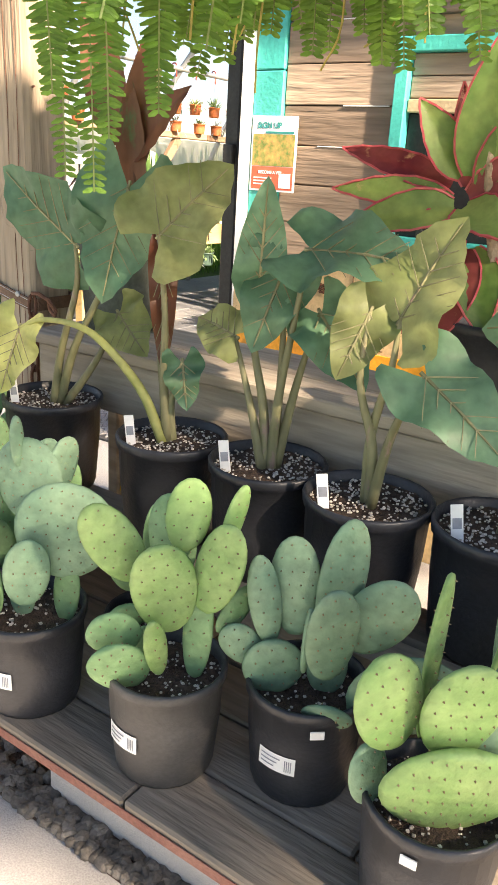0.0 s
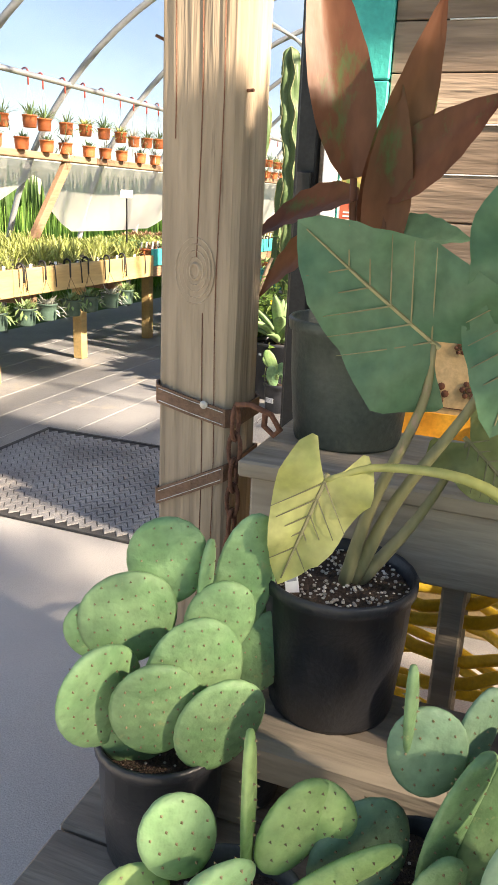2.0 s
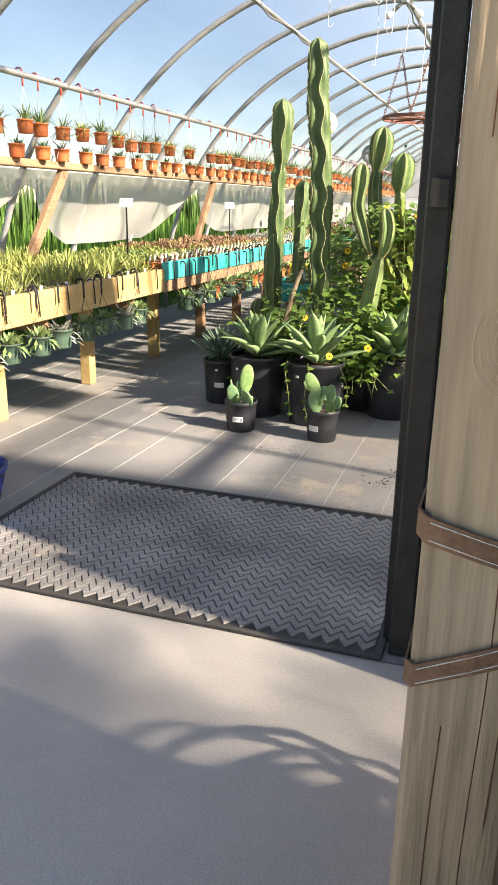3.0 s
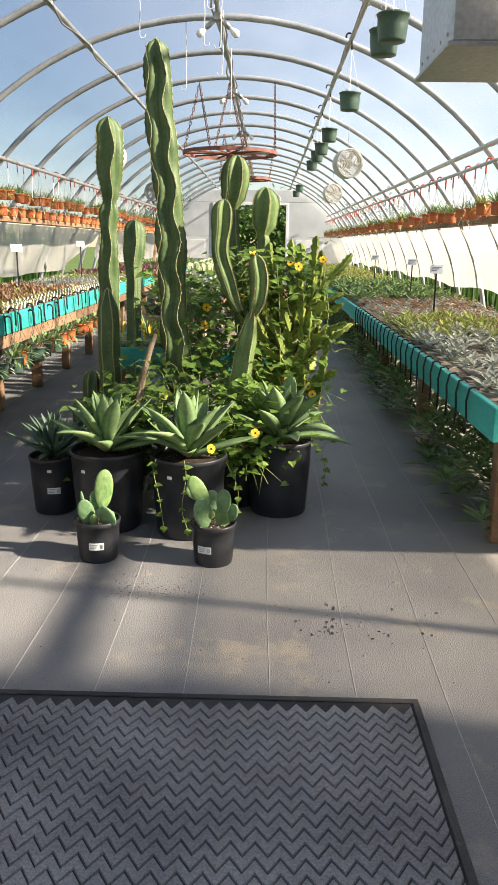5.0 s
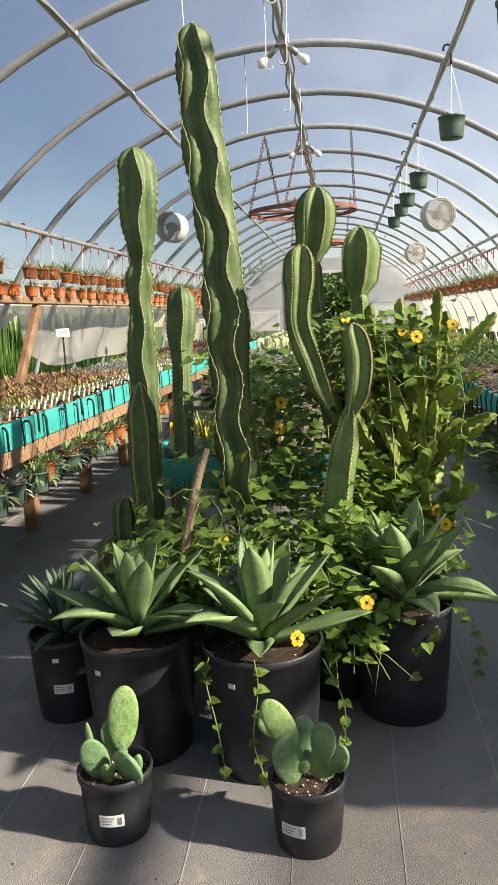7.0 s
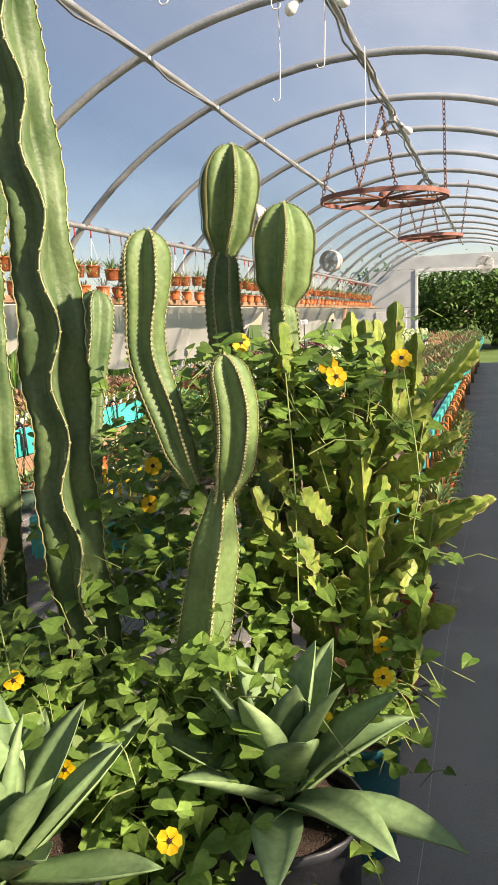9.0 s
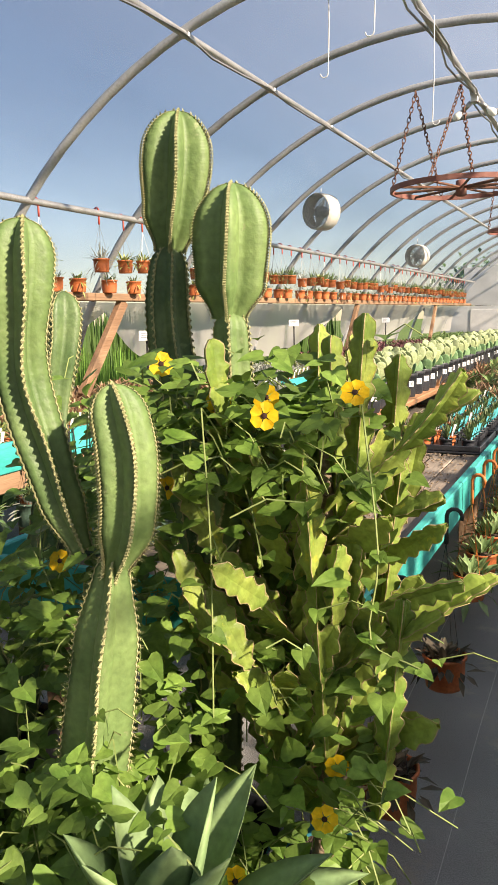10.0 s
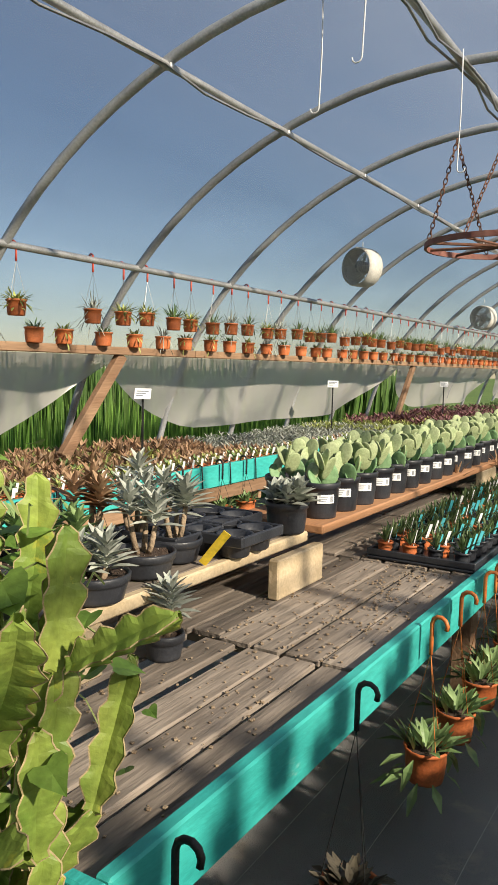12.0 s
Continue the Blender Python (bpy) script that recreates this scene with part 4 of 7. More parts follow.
def name_stand(at, h, turn):
    t = thing("name_stand", at, "white plant name card on a black stake", "sign", "plant name cards", turn=turn)
    part("stake", block(-0.008, -0.004, 0, 0.008, 0.004, h, 0.001), BLACK_METAL, t)
    c = part("card", Geo().add(block(-0.062, -0.002, -0.045, 0.062, 0.002, 0.045, 0.001), 0, pose(0, -0.006, h + 0.02, -30)), LABEL, t)
    for k in range(3):
        part("text_bar", Geo().add(block(-0.045, -0.0012, -0.004, 0.045 - 0.02 * k, 0.0012, 0.004, 0.0005), 0, pose(0, -0.006, h + 0.02, -30) @ pose(0, -0.0035, 0.02 - 0.018 * k)), INK, c)


for x, y, h, tr in ((-2.1, 2.1, 0.62, 0.35), (-2.29, 4.6, 0.62, 0.35), (-2.29, 7.476, 0.60, 0.5), (-2.456, 11.117, 0.64, 0.4), (-2.2, 14.5, 0.62, 0.4)):
    name_stand((x, y, Z1), h, tr)
for x, y in ((2.05, 6.4), (2.35, 9.3), (2.3, 12.5), (2.2, 4.2)):
    name_stand((x, y, 0.722), 0.50, -0.4)

# green pots hung under the pine bench edge
green = [hung_pot("hanging_basket", "green plastic pot with leafy cuttings hung from the bench edge", POT_GREEN, SUC_GREEN, BLACK_METAL, 0.075, 0.26, 31, 46, (0.07, 0.022), 0.06, wire=BLACK_METAL),
         hung_pot("hanging_basket", "green plastic pot with grey leafy cuttings hung from the bench edge", POT_GREEN, SUC_GREY, BLACK_METAL, 0.075, 0.26, 32, 46, (0.07, 0.02), 0.08, wire=BLACK_METAL)]
spots = [[], []]
for k in range(19):
    spots[k % 3 == 0].append(pose(-1.395 + 0.02 * (k % 2), 0.3 + 0.27 * k + (0.6 if k > 10 else 0), 0.91, 0, 0, 0))
for mstr, sp in zip(green, spots):
    place_copies(mstr, sp)
place_copies(hung_pot("hanging_basket", "green hanging pot with no plant under the purlin", POT_GREEN, SUC_DARK, BLACK_METAL, 0.092, 0.43, 33, 3, (0.03, 0.01), wire=WIRE),
             [pose(1.12, y, 3.13 + dz) for y, dz in ((3.98, 0.0), (3.66, 0.0), (5.95, 0), (8.2, 0.02), (9.5, 0.02), (10.4, 0.02), (11.7, 0.02), (16.5, 0), (18.5, 0))])
side_hang = [hung_pot("hanging_basket", "terracotta basket with leafy green plant on the turquoise bench edge", TERRA, SUC_GREEN, ORANGE_HOOK, 0.070, 0.40, 41, 50, (0.085, 0.034), 0.10, wire=ORANGE_HOOK),
             hung_pot("hanging_basket", "terracotta basket with wilted dark leaves on the turquoise bench edge", TERRA, WILTED, BLACK_METAL, 0.078, 0.50, 42, 90, (0.05, 0.026), 0.08, wire=BLACK_METAL)]
place_copies(side_hang[0], [pose(0.65, 5.32 + 0.27 * k + 0.05 * (k % 3), 0.815, 0, 0, 180 + 10 * (k % 3 - 1)) for k in range(17)])
place_copies(side_hang[1], [pose(0.66, y, 0.815, 0, 0, 180) for y in (3.98, 4.72)])
place_copies(hung_pot("hanging_basket", "terracotta pot with leafy cuttings hung under the turquoise bench", TERRA, SUC_GREEN, BLACK_METAL, 0.072, 0.28, 43, 44, (0.075, 0.026), 0.08, wire=BLACK_METAL),
             [pose(-1.39, 4.55 + 0.37 * k + 0.07 * (k % 2), 0.955) for k in range(9)])
for k in range(24):
    h = thing("wire_hanger", (1.432, 2.6 + 0.21 * k, 0.785), "black wire pot hanger on the bench edge", "hanger", "wire hangers on the bench edge")
    part("wire", tube([(0.045, 0, 0.005), (0.03, 0, 0.02), (0.0, 0, 0.012), (-0.012, 0, -0.05), (-0.004, 0.01, -0.12), (0.0, 0.03, -0.22)], 0.006, 5), BLACK_METAL, h, smooth=True)
for k in range(24):
    h = thing("wire_hanger", (-1.41, 0.4 + 0.33 * k, 0.90 if k < 10 else 0.95), "black wire pot hanger on the bench front", "hanger", "wire hangers on the bench edge")
    part("wire", tube([(-0.045, 0, 0.0), (-0.03, 0, 0.014), (0.0, 0, 0.008), (0.006, 0, -0.06), (0.004, 0.01, -0.15)], 0.005, 5), BLACK_METAL, h, smooth=True)


# ---- fixtures overhead ----
def fan(at, turn, r=0.19):
    t = thing("circulation_fan", at, "cream caged circulation fan hung from the hoops", "fan", "greenhouse fans", turn=turn)
    loops = []
    for y, rr in ((-0.09, r * 0.9), (-0.085, r), (0.085, r), (0.09, r * 0.9)):
        loops.append([Vector((rr * math.cos(a), y, rr * math.sin(a))) for a in [2 * math.pi * k / 28 for k in range(28)]])
    part("housing", rings(loops, False), FAN_WHITE, t, smooth=True)
    g = Geo()
    for y in (-0.095, 0.095):
        for k in range(1, 9):
            rr = r * k / 8.4
            g.add(tube([(rr * math.cos(a), y, rr * math.sin(a)) for a in [2 * math.pi * i / 24 for i in range(25)]], 0.0042, 4, False))
        for k in range(8):
            a = math.pi * k / 4
            g.add(tube([(0.02 * math.cos(a), y, 0.02 * math.sin(a)), (r * math.cos(a), y, r * math.sin(a))], 0.004, 4))
    part("cage", g, FAN_WHITE, t)
    part("motor", Geo().add(lathe([(0.055, -0.06), (0.06, -0.05), (0.06, 0.05), (0.03, 0.075)], 14, True), 0, pose(0, 0, 0, 90)), DULL_STEEL, t, smooth=True)
    for k in range(4):
        part("blade", Geo().add(small_leaf(r * 0.9, 0.10, 0.1, 0.0, 3), 0, pose(0, 0, 0, 0, 90 * k + 20, 0) @ pose(0, 0, 0, 25, 0, 0)), FAN_WHITE, t)
    top = ZC + math.sqrt(R * R - at[0] ** 2) - at[2]
    part("hanger_chain", tube([(0, 0, r), (0, 0, top)], 0.005, 5), STEEL, t)


fan((1.508, 9.9, 2.51), 0.25)
fan((-1.742, 10.18, 2.60), -0.3)
fan((1.75, 15.3, 2.45), 0.2)
fan((-1.9, 15.4, 2.45), -0.2)
fan((0.6, 23.8, 2.72), 0.0, 0.24)


def chain_links(a, b, link=0.055, r=0.0045):
    a, b = Vector(a), Vector(b)
    n = max(2, int((b - a).length / (link * 0.72)))
    g = Geo()
    for k in range(n):
        m = aim(a.lerp(b, k / n), b) @ Matrix.Rotation(math.pi / 2 * (k % 2), 4, "X")
        g.add(tube([m @ Vector((link / 2 + link / 2 * math.cos(t), 0.014 * math.sin(t), 0)) for t in [2 * math.pi * i / 8 for i in range(9)]], r, 4, False))
    return g


def wagon_wheel(x, y, z, r, top):
    t = thing("wagon_wheel", (x, y, z), "rusty red iron wagon wheel hung flat on chains", "wheel", "hanging wheels")
    ring = [(r * math.cos(a), r * math.sin(a), 0) for a in [2 * math.pi * k / 40 for k in range(41)]]
    loops = [[Vector((p[0] * s, p[1] * s, dz)) for s, dz in ((1, -0.02), (1, 0.02), (0.965, 0.02), (0.965, -0.02))] for p in ring]
    part("rim", rings(loops, False), RED_RUST, t)
    part("hub", lathe([(0.03, -0.07), (0.045, -0.06), (0.045, 0.05), (0.03, 0.06)], 14, True), RED_RUST, t, smooth=True)
    for k in range(10):
        a = 2 * math.pi * k / 10
        part("spoke", tube([(0.03 * math.cos(a), 0.03 * math.sin(a), 0), (0.97 * r * math.cos(a), 0.97 * r * math.sin(a), 0)], 0.011, 6), RUST, t)
    for px, py, tx, ty in ((-0.95, -0.2, -0.75, -0.1), (-0.45, 0.85, -0.75, -0.1), (0.95, -0.2, 1.1, -0.1), (-0.25, -0.93, 0.0, -0.1), (0.3, -0.92, 0.0, -0.1)):
        part("chain", chain_links((px * r, py * r, 0.02), (tx * 0.48, ty, top - z)), RUST, t)


wagon_wheel(-0.03, 8.80, 2.51, 0.575, 3.27)
wagon_wheel(0.02, 13.2, 2.55, 0.46, 3.27)
for x, y, ln, s in ((-0.12, 3.6, 0.30, 1), (0.05, 4.2, 0.42, 1), (0.10, 4.75, 0.52, -1), (-0.06, 5.3, 0.38, 1), (0.04, 6.0, 0.45, -1), (-0.5, 5.0, 0.36, 1), (-0.3, 6.3, 0.5, -1), (0.05, 7.3, 0.6, 1)):
    top = ZC + math.sqrt((R - 0.02) ** 2 - x * x) - 0.03
    h = thing("wire_hook", (x, y, top), "bent white wire hanging hook", "hook", "wire hooks under the ridge")
    part("wire", tube([(0, 0, 0.03), (0.004, 0, -ln * 0.5), (-0.003, 0, -ln)] + [(s * (0.022 - 0.022 * math.cos(a)) - 0.003, 0, -ln - 0.022 * math.sin(a)) for a in (0.6, 1.2, 1.9, 2.6, 3.2)], 0.0035, 5), WHITE_PAINT, h, smooth=True)
for y in (6.0, 9.2, 12.6):
    t = thing("lamp_holder", (0, y, 3.30), "twin white bulbs in grey sockets on the ridge pipe", "lamp", "ridge lamps")
    part("mount", block(-0.03, -0.04, -0.05, 0.03, 0.04, 0.02, 0.006), DULL_STEEL, t)
    for s in (-1, 1):
        part("socket", tube([(s * 0.03, 0, -0.04), (s * 0.10, 0, -0.10)], 0.022, 10), DULL_STEEL, t, smooth=True)
        part("bulb", Geo().add(lathe([(0.012, 0), (0.02, 0.02), (0.034, 0.055), (0.032, 0.08), (0.014, 0.098)], 12, True), 0, aim((s * 0.10, 0, -0.10), (s * 0.17, 0, -0.16)) @ pose(0, 0, 0, 0, 90, 0)), BULB, t, smooth=True)
# ---- cactus and agave island ----
def label_on(pot, r, z, turn, w=0.07, h=0.035):
    """A paper label wrapped on a pot wall."""
    n = 6
    def arc(w0, w1, z0, z1, rr):
        vs, fs = [], []
        for i in range(n + 1):
            a = turn + (w0 + (w1 - w0) * i / n) / rr
            for zz in (z0, z1):
                vs.append(Vector((rr * math.cos(a), rr * math.sin(a), zz)))
        for i in range(n):
            fs.append((2 * i, 2 * i + 2, 2 * i + 3, 2 * i + 1))
        return vs, fs
    lab = part("label", arc(-w / 2, w / 2, z - h / 2, z + h / 2, r + 0.0022), LABEL, pot, "white paper label")
    g = Geo()
    for k in range(3):
        g.add(arc(-w * 0.42, w * (0.12 - 0.08 * k), z + h * (0.22 - 0.24 * k), z + h * (0.30 - 0.24 * k), r + 0.0032))
    for k in range(4):
        g.add(arc(w * 0.24 + w * 0.05 * k, w * 0.265 + w * 0.05 * k, z - h * 0.32, z + h * 0.32, r + 0.0032))
    tagged(part("printing", g, INK, lab), kind="stuff")


def potted(name, at, r, h, label, category, group="", turn=0.0, material=None, lab=None, perlite=40, seed=1, rim=None, soil_drop=0.03, patch=None):
    t = thing(name, at, label, category, group, turn=turn)
    p = part("pot", pot_shape(r, h), material or POT_BLACK, t, smooth=True)
    if lab is not None:
        zz = h * 0.45
        rr = r * (0.84 + 0.16 * 0.5)
        label_on(p, rr, zz, lab)
    if patch is not None:
        part("sticker", Geo().add(block(-0.002, -0.012, -0.008, 0.0012, 0.012, 0.008, 0.0008), 0, pose(0, 0, 0, 0, 0, math.degrees(patch)) @ pose(r * 0.965, 0, h * 0.80)), LABEL, p)
    s = part("soil", soil_shape(r * 0.92, h - soil_drop, seed), SOIL, t, smooth=True)
    if perlite:
        rg = random.Random(seed)
        g = Geo()
        for _ in range(perlite):
            a, q, e = rg.uniform(0, 6.28), r * 0.9 * math.sqrt(rg.random()), rg.uniform(0.001, 0.0030)
            g.add(block(-e, -e, -e * 0.4, e, e, e, e * 0.35), 0, pose(q * math.cos(a), q * math.sin(a), h - soil_drop + 0.003, 0, 0, rg.uniform(0, 90)))
        tagged(part("perlite", g, PERLITE, s, "white perlite grains"), "white perlite grains", kind="stuff")
    return t


def agave_leaf(L, W, thick, rise, bend):
    """A thick tapering leaf, hollowed above, that leaves the heart at the angle rise and bends by bend."""
    loops, n = [], 9
    x = z = 0.0
    for i in range(n + 1):
        t = i / n
        w = W * (0.48 + 0.52 * math.sin(math.pi / 2 * t / 0.55)) if t < 0.55 else W * ((1 - ((t - 0.55) / 0.45) ** 1.9) * (1 - 0.25 * (t - 0.55)) + 0.012)
        a = rise - bend * t
        if i:
            x, z = x + math.cos(a) * L / n, z + math.sin(a) * L / n
        up = Vector((-math.sin(a), 0, math.cos(a)))
        th = thick * (1 - t) + 0.0012
        c = Vector((x, 0, z))
        loops.append([c + Vector((0, -w / 2, 0)) + up * w * 0.22, c + Vector((0, -w / 4, 0)) + up * w * 0.06, c, c + Vector((0, w / 4, 0)) + up * w * 0.06, c + Vector((0, w / 2, 0)) + up * w * 0.22,
                      c + Vector((0, w / 4, 0)) - up * th * 0.8, c - up * th, c + Vector((0, -w / 4, 0)) - up * th * 0.8])
    return rings(loops)


def agave(at, r, h, size, seed, label, material=AGAVE, n=20, lab=None, turn=0.0, width=0.085, patch=None):
    t = potted("potted_agave", at, r, h, label, "agave", "agaves in black pots", turn, None, lab, 20, seed, patch=patch)
    rg = random.Random(seed)
    for i in range(n):
        k = i / n
        a = 2.399 * i + rg.uniform(-0.15, 0.15)
        L = size * (1.05 - 0.25 * k) * rg.uniform(0.9, 1.08)
        rise = 0.32 + 1.18 * k + rg.uniform(-0.12, 0.12)
        g = Geo().add(agave_leaf(L, width * rg.uniform(0.85, 1.1), 0.014, rise, rg.uniform(-0.1, 0.95) * (1.08 - k)), 0, pose(0, 0, h - 0.01 + 0.05 * k, 0, 0, math.degrees(a)) @ pose(0.02 * (1 - k), 0, 0))
        part("leaf", g, material, t, smooth=True)
    return t


agave((0.53, 3.06, 0), 0.185, 0.42, 0.37, 3, "broad green agave in a large black pot", lab=None, width=0.104, n=19)
agave((0.06, 2.71, 0), 0.195, 0.42, 0.37, 4, "broad green agave in a black pot draped with vine", width=0.098, n=19, patch=-2.0)
agave((-0.37, 2.78, 0), 0.195, 0.42, 0.34, 8, "broad green agave in a large labelled black pot", width=0.094, n=19, lab=-1.75, patch=-2.1)
agave((-0.72, 3.00, 0), 0.135, 0.32, 0.26, 6, "narrow grey agave in a labelled black pot", AGAVE_DARK, 30, lab=-1.35, width=0.036, patch=-1.5)


def pad_width(t):
    """Half outline of a pad: widest above the middle, round at the top, drawn in at the foot."""
    s = t ** 0.88
    return math.sqrt(max(0.0, 1 - (2 * s - 1) ** 2)) ** 0.95 * (0.80 + 0.24 * t)


def pad_shape(w, h, th, bend=0.0, seed=0):
    """A flat fleshy pad, narrow at its base, standing on the origin in the xz plane."""
    rg = random.Random(seed)
    loops, n, m = [], 12, 16
    wob = [rg.uniform(0.97, 1.03) for _ in range(m)]
    for i in range(n + 1):
        t = (1 - math.cos(math.pi * i / n)) / 2
        prof = pad_width(t)
        ww = max(0.22 if t < 0.5 else 0.03, prof) * w / 2
        tt = th / 2 * (0.40 + 0.60 * prof)
        if t in (0, 1):
            tt *= 0.35
        y = bend * h * (t * t)
        loops.append([Vector((ww * math.cos(2 * math.pi * k / m), y + tt * math.sin(2 * math.pi * k / m), t * h)) for k in range(m)])
    return rings(loops)


def pad_spots(w, h, th, bend=0.0, rows=6):
    g = Geo()
    for j in range(1, rows + 1):
        t = j / (rows + 0.6)
        prof = pad_width(t)
        ww, tt, y = prof * w / 2, th / 2 * (0.40 + 0.60 * prof), bend * h * t * t
        cols = max(1, int(ww * 2 / 0.021))
        for i in range(cols):
            u = ((i + 0.5 + 0.25 * (j % 2)) / cols * 2 - 1) * 0.9
            d = tt * math.sqrt(max(0.0, 1 - u * u))
            for s in (-1, 1):
                c = Vector((u * ww, y + s * d, t * h))
                g.add(([c + Vector((-0.002, 0, 0)), c + Vector((0.002, 0, 0)), c + Vector((0, 0, 0.003)), c + Vector((0, s * 0.004, 0.001))], [(0, 1, 3), (1, 2, 3), (2, 0, 3)]))
    return g


def prickly(at, r, h, pads, label, material=PEAR, lab=None, turn=0.0, group="prickly pears in black pots", pot=None, seed=1, patch=None, perlite=60):
    """pads: (x, y, z, width, height, turn about z, lean sideways, lean back), from the soil up."""
    t = potted("potted_prickly_pear", at, r, h, label, "cactus", group, turn, pot, lab, perlite, seed, patch=patch)
    rg = random.Random(seed)
    for i, (x, y, z, w, hh, rz, ry, rx) in enumerate(pads):
        w, hh = w * 1.12, hh * 1.10
        m = pose(x, y, h - 0.035 + z, 0, 0, rz) @ pose(0, 0, 0, rx, ry, 0)
        th, bend = 0.012 + 0.085 * w, rg.uniform(-0.06, 0.06)
        mt = material[i % len(material)] if isinstance(material, tuple) else material
        p = part("pad", Geo().add(pad_shape(w, hh, th, bend, seed + i), 0, m), mt, t, smooth=True)
        dots = pad_spots(w, hh, th, bend, max(4, int(hh / 0.024)))
        tagged(part("areole_field", Geo().add((dots.v, dots.f), 0, m), SPOT, p), kind="stuff")
    return t


prickly((-0.335, 2.335, 0), 0.107, 0.20, [(0.02, 0.0, 0.0, 0.03, 0.10, 20, 4, 0), (0.025, 0.0, 0.08, 0.085, 0.17, 15, 6, -5), (-0.055, 0, 0, 0.022, 0.15, 0, -6, 0), (-0.03, -0.02, 0.0, 0.075, 0.13, 20, -14, 8), (0.03, -0.03, 0.02, 0.11, 0.09, -20, 40, 15),
                                            (-0.01, -0.04, 0, 0.04, 0.065, 0, 6, 10), (0.02, 0.03, 0.06, 0.08, 0.10, 40, -20, -10), (0.06, 0.0, 0, 0.03, 0.06, 0, 10, 0)],
        "small prickly pear in a labelled black pot on the floor", (PEAR, PEAR_YELLOW, PEAR, PEAR), lab=-1.45, seed=3)
prickly((0.215, 2.315, 0), 0.107, 0.20, [(-0.04, 0.0, 0.0, 0.085, 0.14, 20, -8, 0), (-0.03, 0.0, 0.11, 0.075, 0.15, 15, -28, -5), (0.035, 0.02, 0.0, 0.08, 0.10, -10, 10, -5), (0.035, 0.01, 0.07, 0.075, 0.12, -25, 16, 6), (0.07, 0.02, 0.03, 0.06, 0.09, -30, 25, 0),
                                            (-0.01, -0.04, 0.06, 0.03, 0.045, 10, 10, 20), (-0.07, 0.01, 0.14, 0.05, 0.08, 30, -40, 0), (0.0, 0.04, 0.06, 0.07, 0.1, 30, 5, -20)],
        "small prickly pear in a labelled black pot on the floor", (PEAR, PEAR_YELLOW, PEAR_YELLOW, PEAR), lab=-1.95, seed=4)


def column(t, pts, radii, ribs, material, seed, depth=0.34, wave=0.0, turn=0.0, name="stem"):
    """A ribbed cactus column along a curve; crests and spines are a part of it."""
    rg = random.Random(seed)
    k = max(4, int(104 / max(1, len(pts) - 1)))
    path = smooth_path(pts, k)
    n = len(path)
    rad = []
    for i in range(n):
        u = i / (n - 1) * (len(radii) - 1)
        j = min(len(radii) - 2, int(u))
        f = u - j
        f = f * f * (3 - 2 * f)
        rad.append(radii[j] * (1 - f) + radii[j + 1] * f)
    run = [0.0]
    for a_, b_ in zip(path, path[1:]):
        run.append(run[-1] + (b_ - a_).length)
    top = rad[-1] * 1.15
    for i in range(n):
        left_over = (run[-1] - run[i]) / top
        if left_over < 1:
            rad[i] *= max(0.12, math.sqrt(max(0.0, 1 - (1 - left_over) ** 2)))
    per, loops, crest = 6, [], Geo()
    spine = Geo()
    ph = [rg.uniform(0, 6.28) for _ in range(ribs)]
    lines = [[] for _ in range(ribs)]
    for i, (p, a, b, d) in enumerate(frames_along(path)):
        loop = []
        for q in range(ribs * per):
            rib = (q + per // 2) // per % ribs
            f = abs(((q / per + 0.5) % 1) - 0.5) * 2
            ang = turn + 2 * math.pi * q / (ribs * per) + wave * math.sin(run[i] * 23.0 + ph[0] + 0.5 * rib)
            rr = rad[i] * (1 - depth * f ** 0.66) * (1 - 0.045 * (i % 2) * (1 - f))
            v = p + (a * math.cos(ang) + b * math.sin(ang)) * rr
            loop.append(v)
            if f < 0.01:
                out = (a * math.cos(ang) + b * math.sin(ang))
                across = d.cross(out)
                lines[rib].append((v, out, across))
                if i % 2 == 0:
                    for _ in range(4):
                        e = (out + d * rg.uniform(-0.8, 0.8) + across * rg.uniform(-0.8, 0.8)).normalized() * rg.uniform(0.006, 0.015)
                        w = across * 0.0007
                        spine.add(([v - w, v + w, v + e], [(0, 1, 2)]))
                    crest.add(([v - d * 0.006, v + out * 0.003 + across * 0.004, v + out * 0.003 - across * 0.004, v + d * 0.006], [(0, 1, 2), (1, 3, 2)]))
        loops.append(loop)
    for line in lines:
        vs = [q for v, out, across in line for q in (v - across * 0.0022 - out * 0.0012, v + out * 0.001, v + across * 0.0022 - out * 0.0012)]
        crest.add((vs, [q for j in range(len(line) - 1) for q in ((3 * j, 3 * j + 3, 3 * j + 4, 3 * j + 1), (3 * j + 1, 3 * j + 4, 3 * j + 5, 3 * j + 2))]))
    ob = part(name, rings(loops), material, t, smooth=True)
    tagged(part("crest", crest, RIDGE, ob), kind="stuff")
    tagged(part("spine_fringe", spine, RIDGE, ob), kind="stuff")
    return ob


